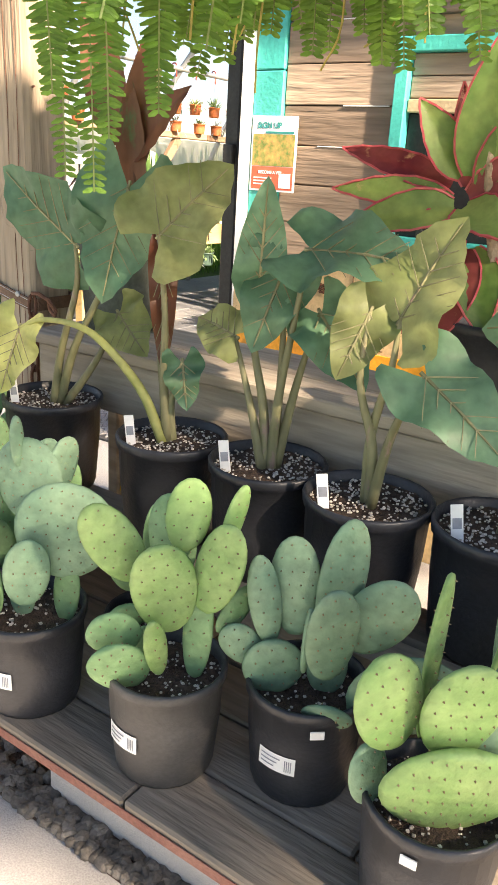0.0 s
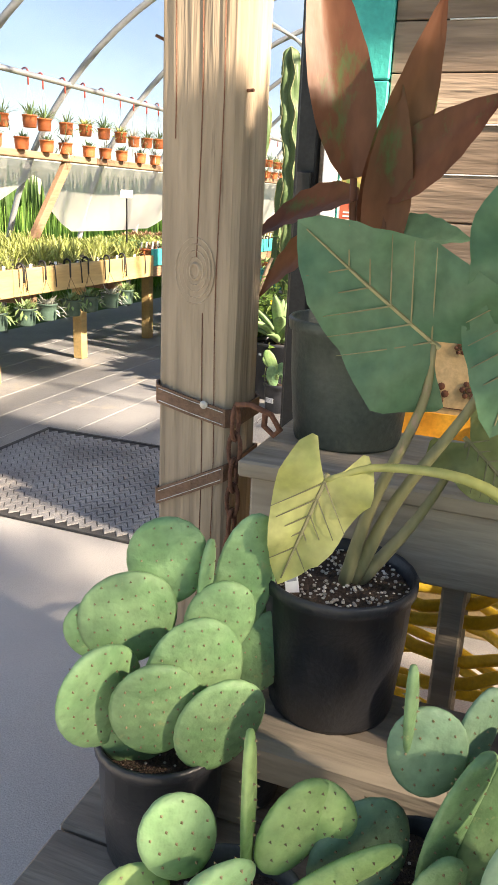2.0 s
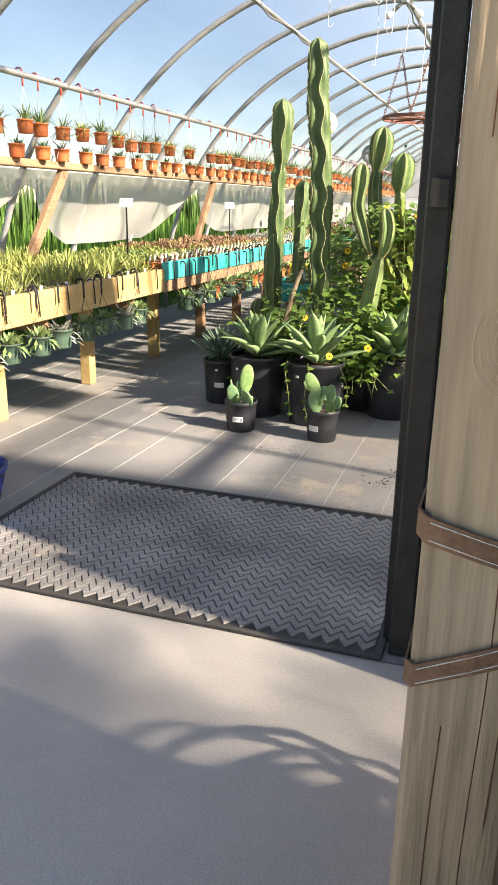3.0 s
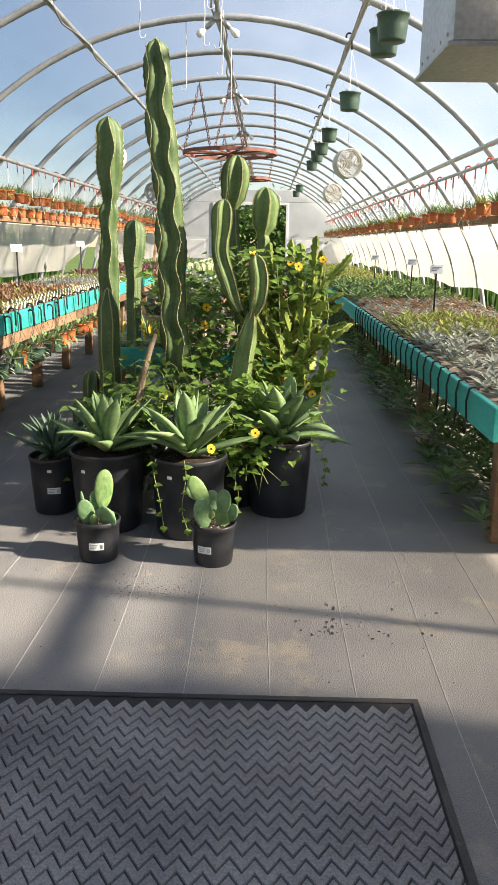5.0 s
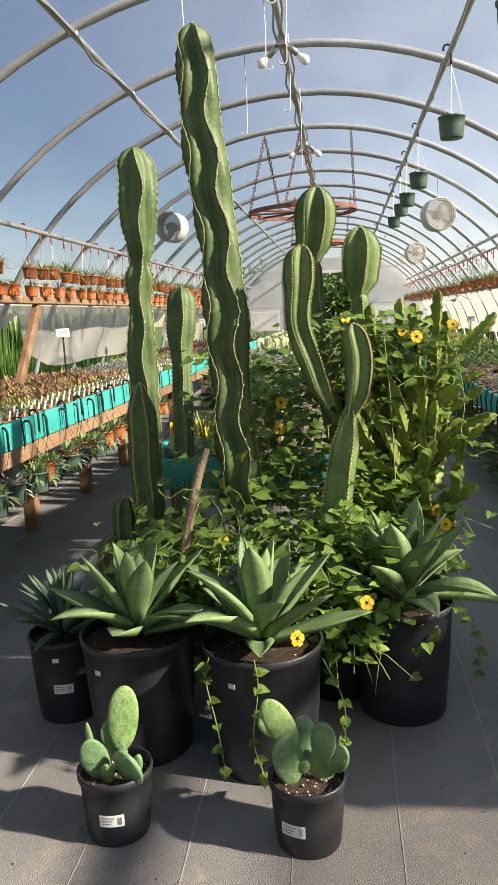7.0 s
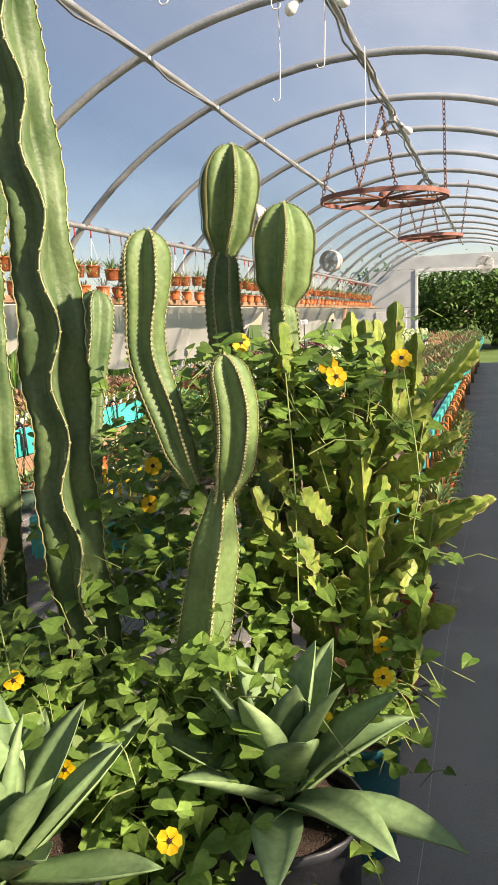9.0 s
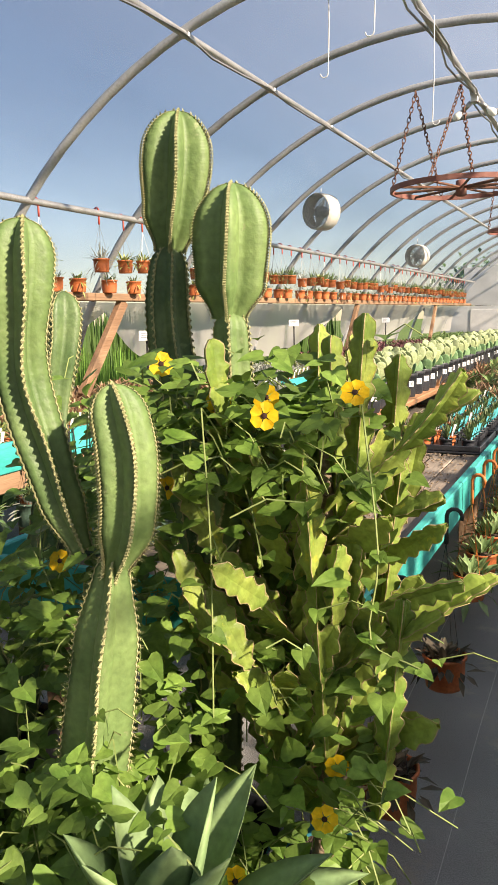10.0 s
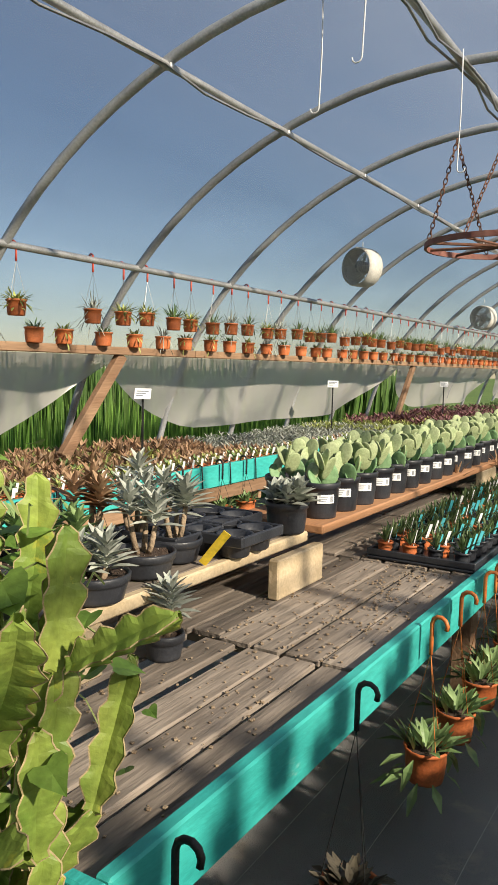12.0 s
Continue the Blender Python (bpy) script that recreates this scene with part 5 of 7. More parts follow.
tall = thing("column_cactus", (-0.02, 3.25, 0), "very tall dark green column cactus with wavy ribs", "cactus", "column cacti")
column(tall, [(0.0, 0.05, 0.30), (-0.01, 0.02, 0.62), (-0.05, 0, 0.95), (-0.06, 0, 1.30), (-0.075, 0, 1.70), (-0.115, 0, 2.10), (-0.125, 0, 2.47)],
       [0.062, 0.068, 0.078, 0.085, 0.078, 0.092, 0.078, 0.085, 0.078, 0.072], 5, CEREUS, 5, 0.66, 0.20, 0.3)
part("pot", pot_shape(0.16, 0.34), POT_BLACK, tall, smooth=True)
part("soil", soil_shape(0.15, 0.31, 3), SOIL, tall)
pillar = thing("column_cactus", (-0.50, 3.55, 0), "jointed dark green column cactus with pinched waist", "cactus", "column cacti")
column(pillar, [(0.0, 0, 0.30), (-0.005, 0, 0.6), (0.0, 0, 1.0), (0.01, 0, 1.4), (0.02, 0, 1.62), (0.03, 0, 1.75), (0.035, 0, 1.95), (0.035, 0, 2.14)],
       [0.062, 0.066, 0.068, 0.070, 0.070, 0.067, 0.062, 0.050, 0.064, 0.044, 0.062, 0.078, 0.087, 0.085, 0.070], 5, CEREUS, 6, 0.56, 0.14, 0.1)
column(pillar, [(0.03, -0.14, 0.30), (0.03, -0.15, 0.7), (0.03, -0.15, 1.0), (0.03, -0.15, 1.20)], [0.058, 0.064, 0.066, 0.064, 0.02], 6, CEREUS, 7, 0.42, 0.05)
column(pillar, [(-0.09, -0.05, 0.28), (-0.10, -0.06, 0.5), (-0.10, -0.06, 0.71)], [0.05, 0.06, 0.055], 7, CEREUS, 8, 0.30, 0.04)
column(pillar, [(-0.14, -0.10, 0.20), (-0.16, -0.11, 0.40), (-0.16, -0.11, 0.55)], [0.05, 0.055], 7, CEREUS, 9, 0.30, 0.04)
part("pot", pot_shape(0.17, 0.34), POT_BLACK, pillar, smooth=True)
part("soil", soil_shape(0.16, 0.31, 4), SOIL, pillar)
back = thing("column_cactus", (-0.40, 4.05, 0), "green column cactus with a swollen top", "cactus", "column cacti")
column(back, [(0.0, -0.3, 0.30), (-0.02, -0.1, 0.9), (-0.03, 0.0, 1.3), (-0.02, 0.05, 1.60)], [0.05, 0.055, 0.05, 0.052, 0.078, 0.075], 5, CEREUS, 10, 0.52, 0.06)
part("pot", Geo().add(pot_shape(0.13, 0.34), 0, pose(0, -0.32, 0)), POT_BLACK, back, smooth=True)
arms = thing("column_cactus", (0.30, 3.20, 0), "branched pale green column cactus with spiny ribs", "cactus", "column cacti")
column(arms, [(-0.03, 0, 0.34), (-0.01, 0, 0.62), (0.03, 0, 0.86), (0.07, 0, 1.10)], [0.06, 0.066, 0.066, 0.060, 0.03], 4, CEREUS_PALE, 12, 0.56, 0.04, 0.5)
column(arms, [(0.00, 0.0, 1.10), (-0.05, 0.0, 1.22), (-0.105, 0.0, 1.40), (-0.10, 0.0, 1.56), (-0.09, 0.01, 1.685)], [0.022, 0.042, 0.05, 0.05, 0.062, 0.062], 5, CEREUS_PALE, 13, 0.64, 0.07, 0.5)
column(arms, [(0.065, 0, 1.06), (0.10, 0, 1.16), (0.105, 0, 1.28), (0.085, 0, 1.40)], [0.022, 0.05, 0.056, 0.05], 5, CEREUS_PALE, 14, 0.62, 0.06, 0.5)
part("pot", pot_shape(0.15, 0.36), POT_BLACK, arms, smooth=True)
part("soil", soil_shape(0.14, 0.33, 5), SOIL, arms)
club = thing("column_cactus", (0.36, 3.62, 0), "blue green column cactus with two swollen heads", "cactus", "column cacti")
column(club, [(0.02, -0.10, 0.34), (-0.02, 0.0, 0.8), (-0.10, 0.03, 1.25), (-0.135, 0.04, 1.50), (-0.13, 0.05, 1.67)], [0.06, 0.062, 0.058, 0.055, 0.052, 0.042], 7, CEREUS, 15, 0.34, 0.0)
column(club, [(-0.13, 0.05, 1.655), (-0.115, 0.055, 1.78), (-0.10, 0.06, 1.955)], [0.038, 0.075, 0.088, 0.078], 6, CEREUS_PALE, 16, 0.60, 0.03)
column(club, [(0.0, -0.08, 0.9), (0.06, -0.04, 1.2), (0.06, -0.03, 1.52)], [0.05, 0.05, 0.046, 0.04], 5, CEREUS_PALE, 17, 0.40, 0.0)
column(club, [(0.055, -0.03, 1.50), (0.065, -0.03, 1.62), (0.07, -0.03, 1.775)], [0.038, 0.078, 0.086, 0.075], 5, CEREUS_PALE, 18, 0.62, 0.03)
part("pot", Geo().add(pot_shape(0.15, 0.36), 0, pose(0.02, -0.10, 0)), POT_BLACK, club, smooth=True)
branch = thing("dead_branch", (0, 0, 0), "peeling reddish dead branch leaning among the cacti", "branch")
part("wood", tube(smooth_path([(-0.30, 2.95, 0.40), (-0.25, 3.0, 0.60), (-0.19, 3.05, 0.86), (-0.15, 3.08, 0.98)], 4), [0.022, 0.021, 0.02, 0.02, 0.019, 0.019, 0.018, 0.018, 0.017, 0.016, 0.015, 0.013, 0.010], 7), CORK, branch, smooth=True)


def heart_leaf(L, W, fold=0.2):
    out = [(0.0, 0.0), (-0.12, 0.28), (-0.05, 0.5), (0.18, 0.54), (0.45, 0.42), (0.72, 0.22), (1.0, 0.0)]
    vs = [Vector((0.30 * L, 0, 0)), Vector((0, 0, 0)), Vector((L, 0, -0.08 * L))]
    fs = []
    up = [Vector((x * L, y * W, fold * abs(y) * W)) for x, y in out[1:-1]]
    dn = [Vector((v.x, -v.y, v.z)) for v in up]
    a = len(vs)
    vs += up
    b = len(vs)
    vs += dn
    ring_a, ring_b = [1, *range(a, a + len(up)), 2], [1, *range(b, b + len(dn)), 2]
    for r, flip in ((ring_a, True), (ring_b, False)):
        for i in range(len(r) - 1):
            fs.append((0, r[i + 1], r[i]) if flip else (0, r[i], r[i + 1]))
    return vs, fs


# the climbing vine that fills the gaps between the pots
vine = thing("climbing_vine", (0, 3.2, 0), "tangled leafy vine with golden dark-eyed flowers", "vine")
rg = random.Random(9)
stems, leaves_near, leaves_back = Geo(), Geo(), Geo()
mounds = [(-0.18, 3.00, 0.56, 0.28, 0.14, 0.16, 300), (0.22, 3.10, 0.58, 0.30, 0.16, 0.18, 420), (0.02, 3.45, 0.80, 0.28, 0.22, 0.22, 420), (0.15, 3.75, 1.05, 0.30, 0.2, 0.25, 420), (0.46, 3.45, 1.27, 0.22, 0.14, 0.12, 170),
          (-0.32, 3.2, 0.55, 0.2, 0.16, 0.15, 220), (0.30, 2.92, 0.42, 0.24, 0.10, 0.15, 230), (0.36, 3.38, 0.70, 0.14, 0.12, 0.28, 170), (0.0, 3.9, 1.1, 0.4, 0.2, 0.2, 260), (-0.1, 2.95, 0.35, 0.3, 0.08, 0.16, 200),
          (0.60, 3.60, 1.34, 0.16, 0.12, 0.08, 70), (0.52, 3.36, 0.40, 0.14, 0.10, 0.14, 130), (0.42, 3.50, 1.36, 0.24, 0.14, 0.08, 110), (0.64, 3.47, 0.85, 0.18, 0.10, 0.36, 150), (0.70, 3.45, 0.50, 0.12, 0.10, 0.16, 70)]
for mx, my, mz, sx, sy, sz, cnt in mounds:
    for _ in range(cnt):
        p = Vector((mx + rg.gauss(0, sx * 0.55), my + rg.gauss(0, sy * 0.6), mz + rg.gauss(0, sz * 0.6)))
        if p.z < 0.05:
            continue
        a = rg.uniform(0, 6.28)
        d = Vector((math.cos(a), math.sin(a) - 0.3, rg.uniform(-0.7, 0.35)))
        s = rg.uniform(0.030, 0.062)
        (leaves_near if rg.random() < 0.6 else leaves_back).add(heart_leaf(s, s * 0.85, 0.15), 0, aim(p, p + d, (0, -0.5, 1)))
        if rg.random() < 0.30:
            q = p + Vector((rg.gauss(0, 0.08), rg.gauss(0, 0.05), rg.gauss(-0.05, 0.06)))
            stems.add(tube([p, (p + q) / 2 + Vector((0, 0, 0.02)), q], 0.0016, 3))
for k, pts in enumerate(([(-0.08, 2.52, 0.44), (-0.09, 2.50, 0.38), (-0.06, 2.48, 0.24), (-0.04, 2.47, 0.10)], [(0.06, 2.50, 0.44), (0.07, 2.48, 0.36), (0.05, 2.47, 0.2), (0.08, 2.46, 0.09)], [(0.26, 2.56, 0.42), (0.32, 2.52, 0.30), (0.32, 2.50, 0.18)],
                         [(0.68, 3.0, 0.42), (0.75, 2.96, 0.38), (0.78, 2.93, 0.28), (0.77, 2.92, 0.2)], [(0.76, 3.4, 1.35), (0.80, 3.36, 1.1), (0.79, 3.35, 0.95), (0.88, 3.33, 0.92)], [(0.50, 3.3, 1.35), (0.52, 3.28, 1.1), (0.53, 3.25, 0.8)])):
    path = smooth_path(pts, 4)
    stems.add(tube(path, 0.0018, 4))
    for p in path[2::2]:
        for _ in range(3):
            a, s = rg.uniform(0, 6.28), rg.uniform(0.02, 0.042)
            d = Vector((math.cos(a), math.sin(a) - 0.4, rg.uniform(-0.6, 0.2)))
            leaves_near.add(heart_leaf(s, s * 0.85), 0, aim(p, p + d, (0, -0.5, 1)))
sh = Matrix.Translation((0, -3.2, 0))
for g in (stems, leaves_near, leaves_back):
    g.v = [tuple(sh @ Vector(p)) for p in g.v]
tagged(part("vine_tangle", stems, VINE_STEM, vine), kind="stuff")
tagged(part("foliage", leaves_near, VINE, vine), kind="stuff")
tagged(part("foliage", leaves_back, VINE, vine), kind="stuff")


def flower(at, face, s=0.022):
    p = Vector(at) - Vector((0, 3.2, 0))
    d = Vector(face).normalized()
    m = Matrix.Translation(p) @ d.to_track_quat("Z", "Y").to_matrix().to_4x4()
    f = Geo()
    for k in range(5):
        a = 1.2566 * k
        f.add(([Vector((0.12 * s, 0, 0.0)), Vector((0.78 * s, -0.60 * s, 0.10 * s)), Vector((1.15 * s, -0.36 * s, 0.02 * s)), Vector((1.15 * s, 0.36 * s, 0.0)), Vector((0.78 * s, 0.60 * s, 0.08 * s))], [(0, 1, 2), (0, 2, 3), (0, 3, 4)]), 0, Matrix.Rotation(a, 4, "Z"))
    fl = part("flower", Geo().add((f.v, f.f), 0, m), PETAL, vine, "golden yellow flower with a dark eye")
    part("eye", Geo().add(lathe([(0.24 * s, 0.02 * s), (0.26 * s, 0.08 * s), (0.1 * s, 0.13 * s)], 8, True), 0, m), EYE, fl)


for at in ((-0.123, 3.263, 0.81), (0.09, 3.39, 0.997), (0.187, 2.552, 0.486), (0.463, 3.435, 1.344), (0.76, 3.36, 1.376), (0.70, 3.427, 0.643), (0.609, 3.162, 0.563), (0.10, 3.40, 1.10), (-0.10, 3.0, 0.66), (0.12, 2.85, 0.56),
           (0.62, 3.30, 1.34), (0.58, 3.40, 1.36), (0.72, 3.30, 0.62), (0.36, 3.40, 1.42), (0.30, 3.5, 1.15), (0.40, 2.75, 0.52)):
    flower(at, (0.5 + 0.3 * math.sin(at[0] * 40), -1, 0.3 + 0.4 * math.cos(at[1] * 30)), 0.021)


# dragon fruit cactus: jointed, three-winged stems with scalloped edges
dragon = thing("dragon_fruit_cactus", (0.62, 3.56, 0), "tangled yellow green dragon fruit cactus in a blue pot", "cactus")
part("pot", Geo().add(pot_shape(0.118, 0.34), 0, pose(0.0, -0.02, 0)), POT_BLUE, dragon, "blue plastic pot", smooth=True)
part("soil", Geo().add(soil_shape(0.108, 0.31, 8), 0, pose(0, -0.02, 0)), SOIL, dragon)
part("trunk", tube(smooth_path([(0.0, 0, 0.30), (0.012, 0.01, 0.55), (-0.01, 0.02, 0.8), (0.015, 0.02, 1.05), (0.0, 0.03, 1.25)], 5), [0.026, 0.027, 0.025, 0.026, 0.024, 0.025, 0.023, 0.024, 0.022, 0.023, 0.021, 0.021, 0.02, 0.02, 0.018, 0.018, 0.017, 0.015, 0.013, 0.012, 0.008], 8), CORK, dragon, smooth=True)


def winged(L, W, seed):
    """A three-winged joint along +x; each wing edge runs in saw-tooth lobes with a corky rim."""
    rg = random.Random(seed)
    g = Geo()
    n, c = max(10, int(L / 0.0075)), 0.007
    bend, phase = rg.uniform(-0.14, 0.14), rg.random()
    for w in range(3):
        ang = 2.094 * w + rg.uniform(-0.3, 0.3)
        dy, dz = math.cos(ang), math.sin(ang)
        vs, fs, rim = [], [], []
        for i in range(n + 1):
            t = i / n
            saw = (t * L / 0.042 + phase) % 1
            lobe = saw / 0.72 if saw < 0.72 else (1 - saw) / 0.28
            r = W * (0.30 + 0.70 * min(1, math.sin(math.pi * min(1, t * 0.90 + 0.05)) * 1.5)) * (0.66 + 0.42 * lobe)
            if i in (0, n):
                r *= 0.35
            x, off = t * L, bend * L * t * t
            vs += [Vector((x, off - dz * c, dy * c)), Vector((x, off + dy * r * 0.6 - dz * 0.004, dz * r * 0.6 + dy * 0.004)), Vector((x, off + dy * r, dz * r)),
                   Vector((x, off + dy * r * 0.6 + dz * 0.004, dz * r * 0.6 - dy * 0.004)), Vector((x, off + dz * c, -dy * c))]
            rim.append((x, off + dy * r, dz * r))
        for i in range(n):
            k = 5 * i
            fs += [(k + j, k + 5 + j, k + 6 + j, k + 1 + j) for j in range(4)]
        g.add((vs, fs), 0)
        g.add(tube(rim, 0.0011, 3), 1)
    return g


shapes = [winged(0.13 + 0.016 * k, 0.030 + 0.002 * (k % 4), 60 + k) for k in range(8)]
shape_length = [0.13 + 0.016 * k for k in range(8)]
for k in range(56):
    u = k / 55
    a = 2.399 * k + rg.uniform(-0.4, 0.4)
    p = Vector((-0.04 + 0.05 * math.cos(a), 0.04 * math.sin(a), 0.50 + 0.58 * u + rg.uniform(-0.06, 0.06)))
    e = rg.uniform(0.55, 1.3)
    for j in range(rg.choice((1, 2, 2, 3))):
        i = rg.randrange(8)
        d = Vector((math.cos(a) * math.cos(e) * 1.1, math.sin(a) * math.cos(e) * 0.7, math.sin(e))).normalized()
        m = aim(p, p + d, (rg.uniform(-1, 1), rg.uniform(-1, 1), 0.6))
        jt = Geo()
        size = rg.uniform(0.8, 1.05)
        shape = shapes[i]
        jt.v, jt.f, jt.k = [tuple(m @ (Vector(q) * size)) for q in shape.v], list(shape.f), list(shape.k)
        part("joint", jt, [DRAGON, DRAGON_RIM], dragon)
        p = p + d * shape_length[i] * size * 0.96
        a += rg.uniform(-0.7, 0.7)
        e = min(1.5, e + rg.uniform(0.1, 0.6)) if rg.random() < 0.75 else max(0.5, e - rg.uniform(0.1, 0.35))
        if p.z > 1.34 or math.hypot(p.x, p.y) > 0.24:
            break
for p0, p1 in (((0.07, -0.02, 0.95), (0.11, -0.04, 1.50)), ((0.03, 0.03, 1.05), (0.02, 0.03, 1.46)), ((0.10, 0.05, 0.75), (0.17, 0.0, 1.22)), ((0.12, 0.04, 0.95), (0.15, 0.06, 1.42)), ((-0.02, 0.06, 0.9), (-0.03, 0.10, 1.48)), ((0.14, -0.06, 0.5), (0.20, -0.10, 0.98)), ((0.05, -0.10, 0.6), (0.03, -0.14, 1.2))):
    v = Vector(p1) - Vector(p0)
    for q in range(3):
        at = Vector(p0) + v * q / 3
        m = aim(at, at + v, (1, 0.2, 0))
        shape = winged(v.length / 2.9, 0.030, 90 + q)
        shape.v = [tuple(m @ Vector(c)) for c in shape.v]
        part("joint", shape, [DRAGON, DRAGON_RIM], dragon)

# ---- things on the middle bench ----
def tuft(rg, n, L, W):
    g = Geo()
    for i in range(n):
        a, e = rg.uniform(0, 6.28), rg.uniform(0.5, 1.5)
        g.add(small_leaf(L * rg.uniform(0.7, 1.1), W, 0.3, 0.1, 2), 0, aim((0, 0, 0), (math.cos(a) * math.cos(e), math.sin(a) * math.cos(e), math.sin(e))))
    return g.v, g.f


def pear_pot(seed, label):
    rg = random.Random(seed)
    t = thing("potted_prickly_pear", (0, 0, 0), label, "cactus", "young prickly pears on the cedar board")
    p = part("pot", pot_shape(0.088, 0.15, 18), POT_BLACK, t, smooth=True)
    label_on(p, 0.0825, 0.085, -1.0, 0.075, 0.036)
    part("soil", soil_shape(0.08, 0.13, seed, 10), SOIL, t)
    for k in range(11):
        a = rg.uniform(0, 6.28)
        q = rg.uniform(0, 0.06)
        w = rg.uniform(0.055, 0.095)
        part("pad", Geo().add(pad_shape(w, w * 1.3, 0.014, 0, k), 0, pose(q * math.cos(a), q * math.sin(a), 0.11 + 0.045 * (k % 3), 0, 0, math.degrees(a) + rg.uniform(-60, 60)) @ pose(0, 0, 0, rg.uniform(-30, 30), rg.uniform(-25, 25), 0)), PEAR if k % 3 == 0 else PEAR_PALE, t, smooth=True)
    return t


pears = [pear_pot(1, "young prickly pear in a labelled black pot on the cedar board"), pear_pot(2, "clustered young prickly pear in a labelled black pot"), pear_pot(5, "bushy young prickly pear in a labelled black pot")]
for j, mstr in enumerate(pears):
    place_copies(mstr, [pose(-0.03 - 0.19 * c, 5.88 + 0.205 * k + 0.05 * c, 0.984, 0, 0, rg.uniform(-15, 15)) for c in range(2) for k in range(j, 33, 3)])
chalk = potted("potted_succulent", (-0.04, 5.62, 0.964), 0.085, 0.12, "chalky white rosette succulent in a black pot", "succulent", perlite=10, seed=6)
for k in range(7):
    tagged(part("rosette", Geo().add(rosette(random.Random(k), 15, 0.085, 0.055, 0.9, 3), 0, pose(0.05 * math.cos(1.3 * k), 0.05 * math.sin(1.3 * k), 0.11 + 0.02 * (k == 0))), SUC_GREY, chalk), kind="stuff")
for k, (x, y) in enumerate(((-0.06, 5.24), (-0.24, 5.40), (-0.22, 5.10))):
    tr = thing("pot_carrier", (x, y, 0.963), "empty black plastic pot carrier tray", "tray", "black carrier trays")
    for i in range(2):
        for j in range(2):
            part("cup", Geo().add(lathe([(0.045, 0.0), (0.05, 0.004), (0.062, 0.075), (0.066, 0.078), (0.058, 0.076), (0.046, 0.01)], 14), 0, pose(-0.065 + 0.13 * i, -0.065 + 0.13 * j, 0)), POT_BLACK, tr, smooth=True)
    rim = Geo()
    for b in ((-0.14, -0.14, 0.14, -0.128), (-0.14, 0.128, 0.14, 0.14), (-0.14, -0.127, -0.128, 0.127), (0.128, -0.127, 0.14, 0.127)):
        rim.add(block(b[0], b[1], 0.045, b[2], b[3], 0.082, 0.004))
    part("rim", rim, POT_BLACK, tr)


def bowl_plant(at, seed, material, label, n=3, L=0.085, r=0.09, stem=0.0):
    t = potted("potted_succulent", at, r, 0.075, label, "succulent", "", perlite=14, seed=seed, soil_drop=0.015)
    rg = random.Random(seed)
    for k in range(n):
        a = 2.1 * k
        x, y, z = r * 0.45 * math.cos(a), r * 0.45 * math.sin(a), 0.065 + stem * rg.uniform(0.4, 1)
        if stem:
            part("stem", tube([(x * 0.4, y * 0.4, 0.06), (x * 0.7, y * 0.7, z * 0.6), (x, y, z)], [0.010, 0.009, 0.008], 7), CORK, t, smooth=True)
        tagged(part("rosette", Geo().add(rosette(rg, 20, L, 0.036, 0.75, 3), 0, pose(x, y, z)), material, t), kind="stuff")
    return t


bowl_plant((-0.10, 4.82, 0.963), 3, SUC_GREY, "grey stemmed rosette succulent in a low black bowl", 3, 0.10, 0.10, 0.16)
bowl_plant((-0.30, 4.70, 0.963), 4, SUC_GREEN, "green rosettes in a low black bowl", 3, 0.09, 0.10, 0.05)
bowl_plant((-0.05, 4.55, 0.963), 5, SUC_GREY, "grey green rosettes spilling from a black bowl", 4, 0.09, 0.10, 0.03)
bowl_plant((0.0, 4.30, 0.963), 7, SUC_GREEN, "green spiky succulent in a black bowl", 4, 0.08, 0.09, 0.02)
bowl_plant((-0.28, 5.0, 0.963), 8, SUC_GREY, "stemmed grey rosettes in a black bowl", 3, 0.10, 0.10, 0.20)
bowl_plant((-0.33, 4.50, 0.963), 9, SUC_GREEN, "broad green rosettes in a low black bowl", 4, 0.12, 0.11, 0.06)
bowl_plant((-0.13, 5.02, 0.963), 10, SUC_GREY, "silvery stemmed rosettes leaning from a black bowl", 4, 0.10, 0.09, 0.14)
bowl_plant((0.06, 4.72, 0.768), 11, SUC_GREY, "grey rosette on a short bare stem below the shelf", 2, 0.09, 0.06, 0.10)
bowl_plant((-0.36, 4.86, 0.963), 12, SUC_RED, "bronze paddle rosettes in a black bowl", 5, 0.10, 0.11, 0.16)
stick = thing("plant_tag", (-0.02, 5.02, 0.963), "yellow plastic plant tag stuck in a tray", "tag")
part("blade", Geo().add(block(-0.014, -0.001, 0, 0.014, 0.001, 0.16, 0.0006), 0, pose(0, 0, 0, 25, 35, 30)), YELLOW_TAG, stick)


def plug_pot(seed, label):
    rg = random.Random(seed)
    t = thing("plug_pot", (0, 0, 0), label, "potted plant", "tagged cuttings in black trays")
    part("pot", pot_shape(0.036, 0.055, 10, 0.005), TERRA if seed % 2 else POT_BLACK, t, smooth=True)
    part("foliage", Geo().add(tuft(rg, 22, 0.085, 0.014), 0, pose(0, 0, 0.05)), SUC_DARK, t)
    part("tag", Geo().add(block(-0.008, -0.0008, 0, 0.008, 0.0008, 0.08, 0.0005), 0, pose(0.012, 0, 0.04, 10, 12, 60 + 30 * seed)), (BLUE_TAG, LABEL, BLUE_TAG)[seed % 3], t)
    return t


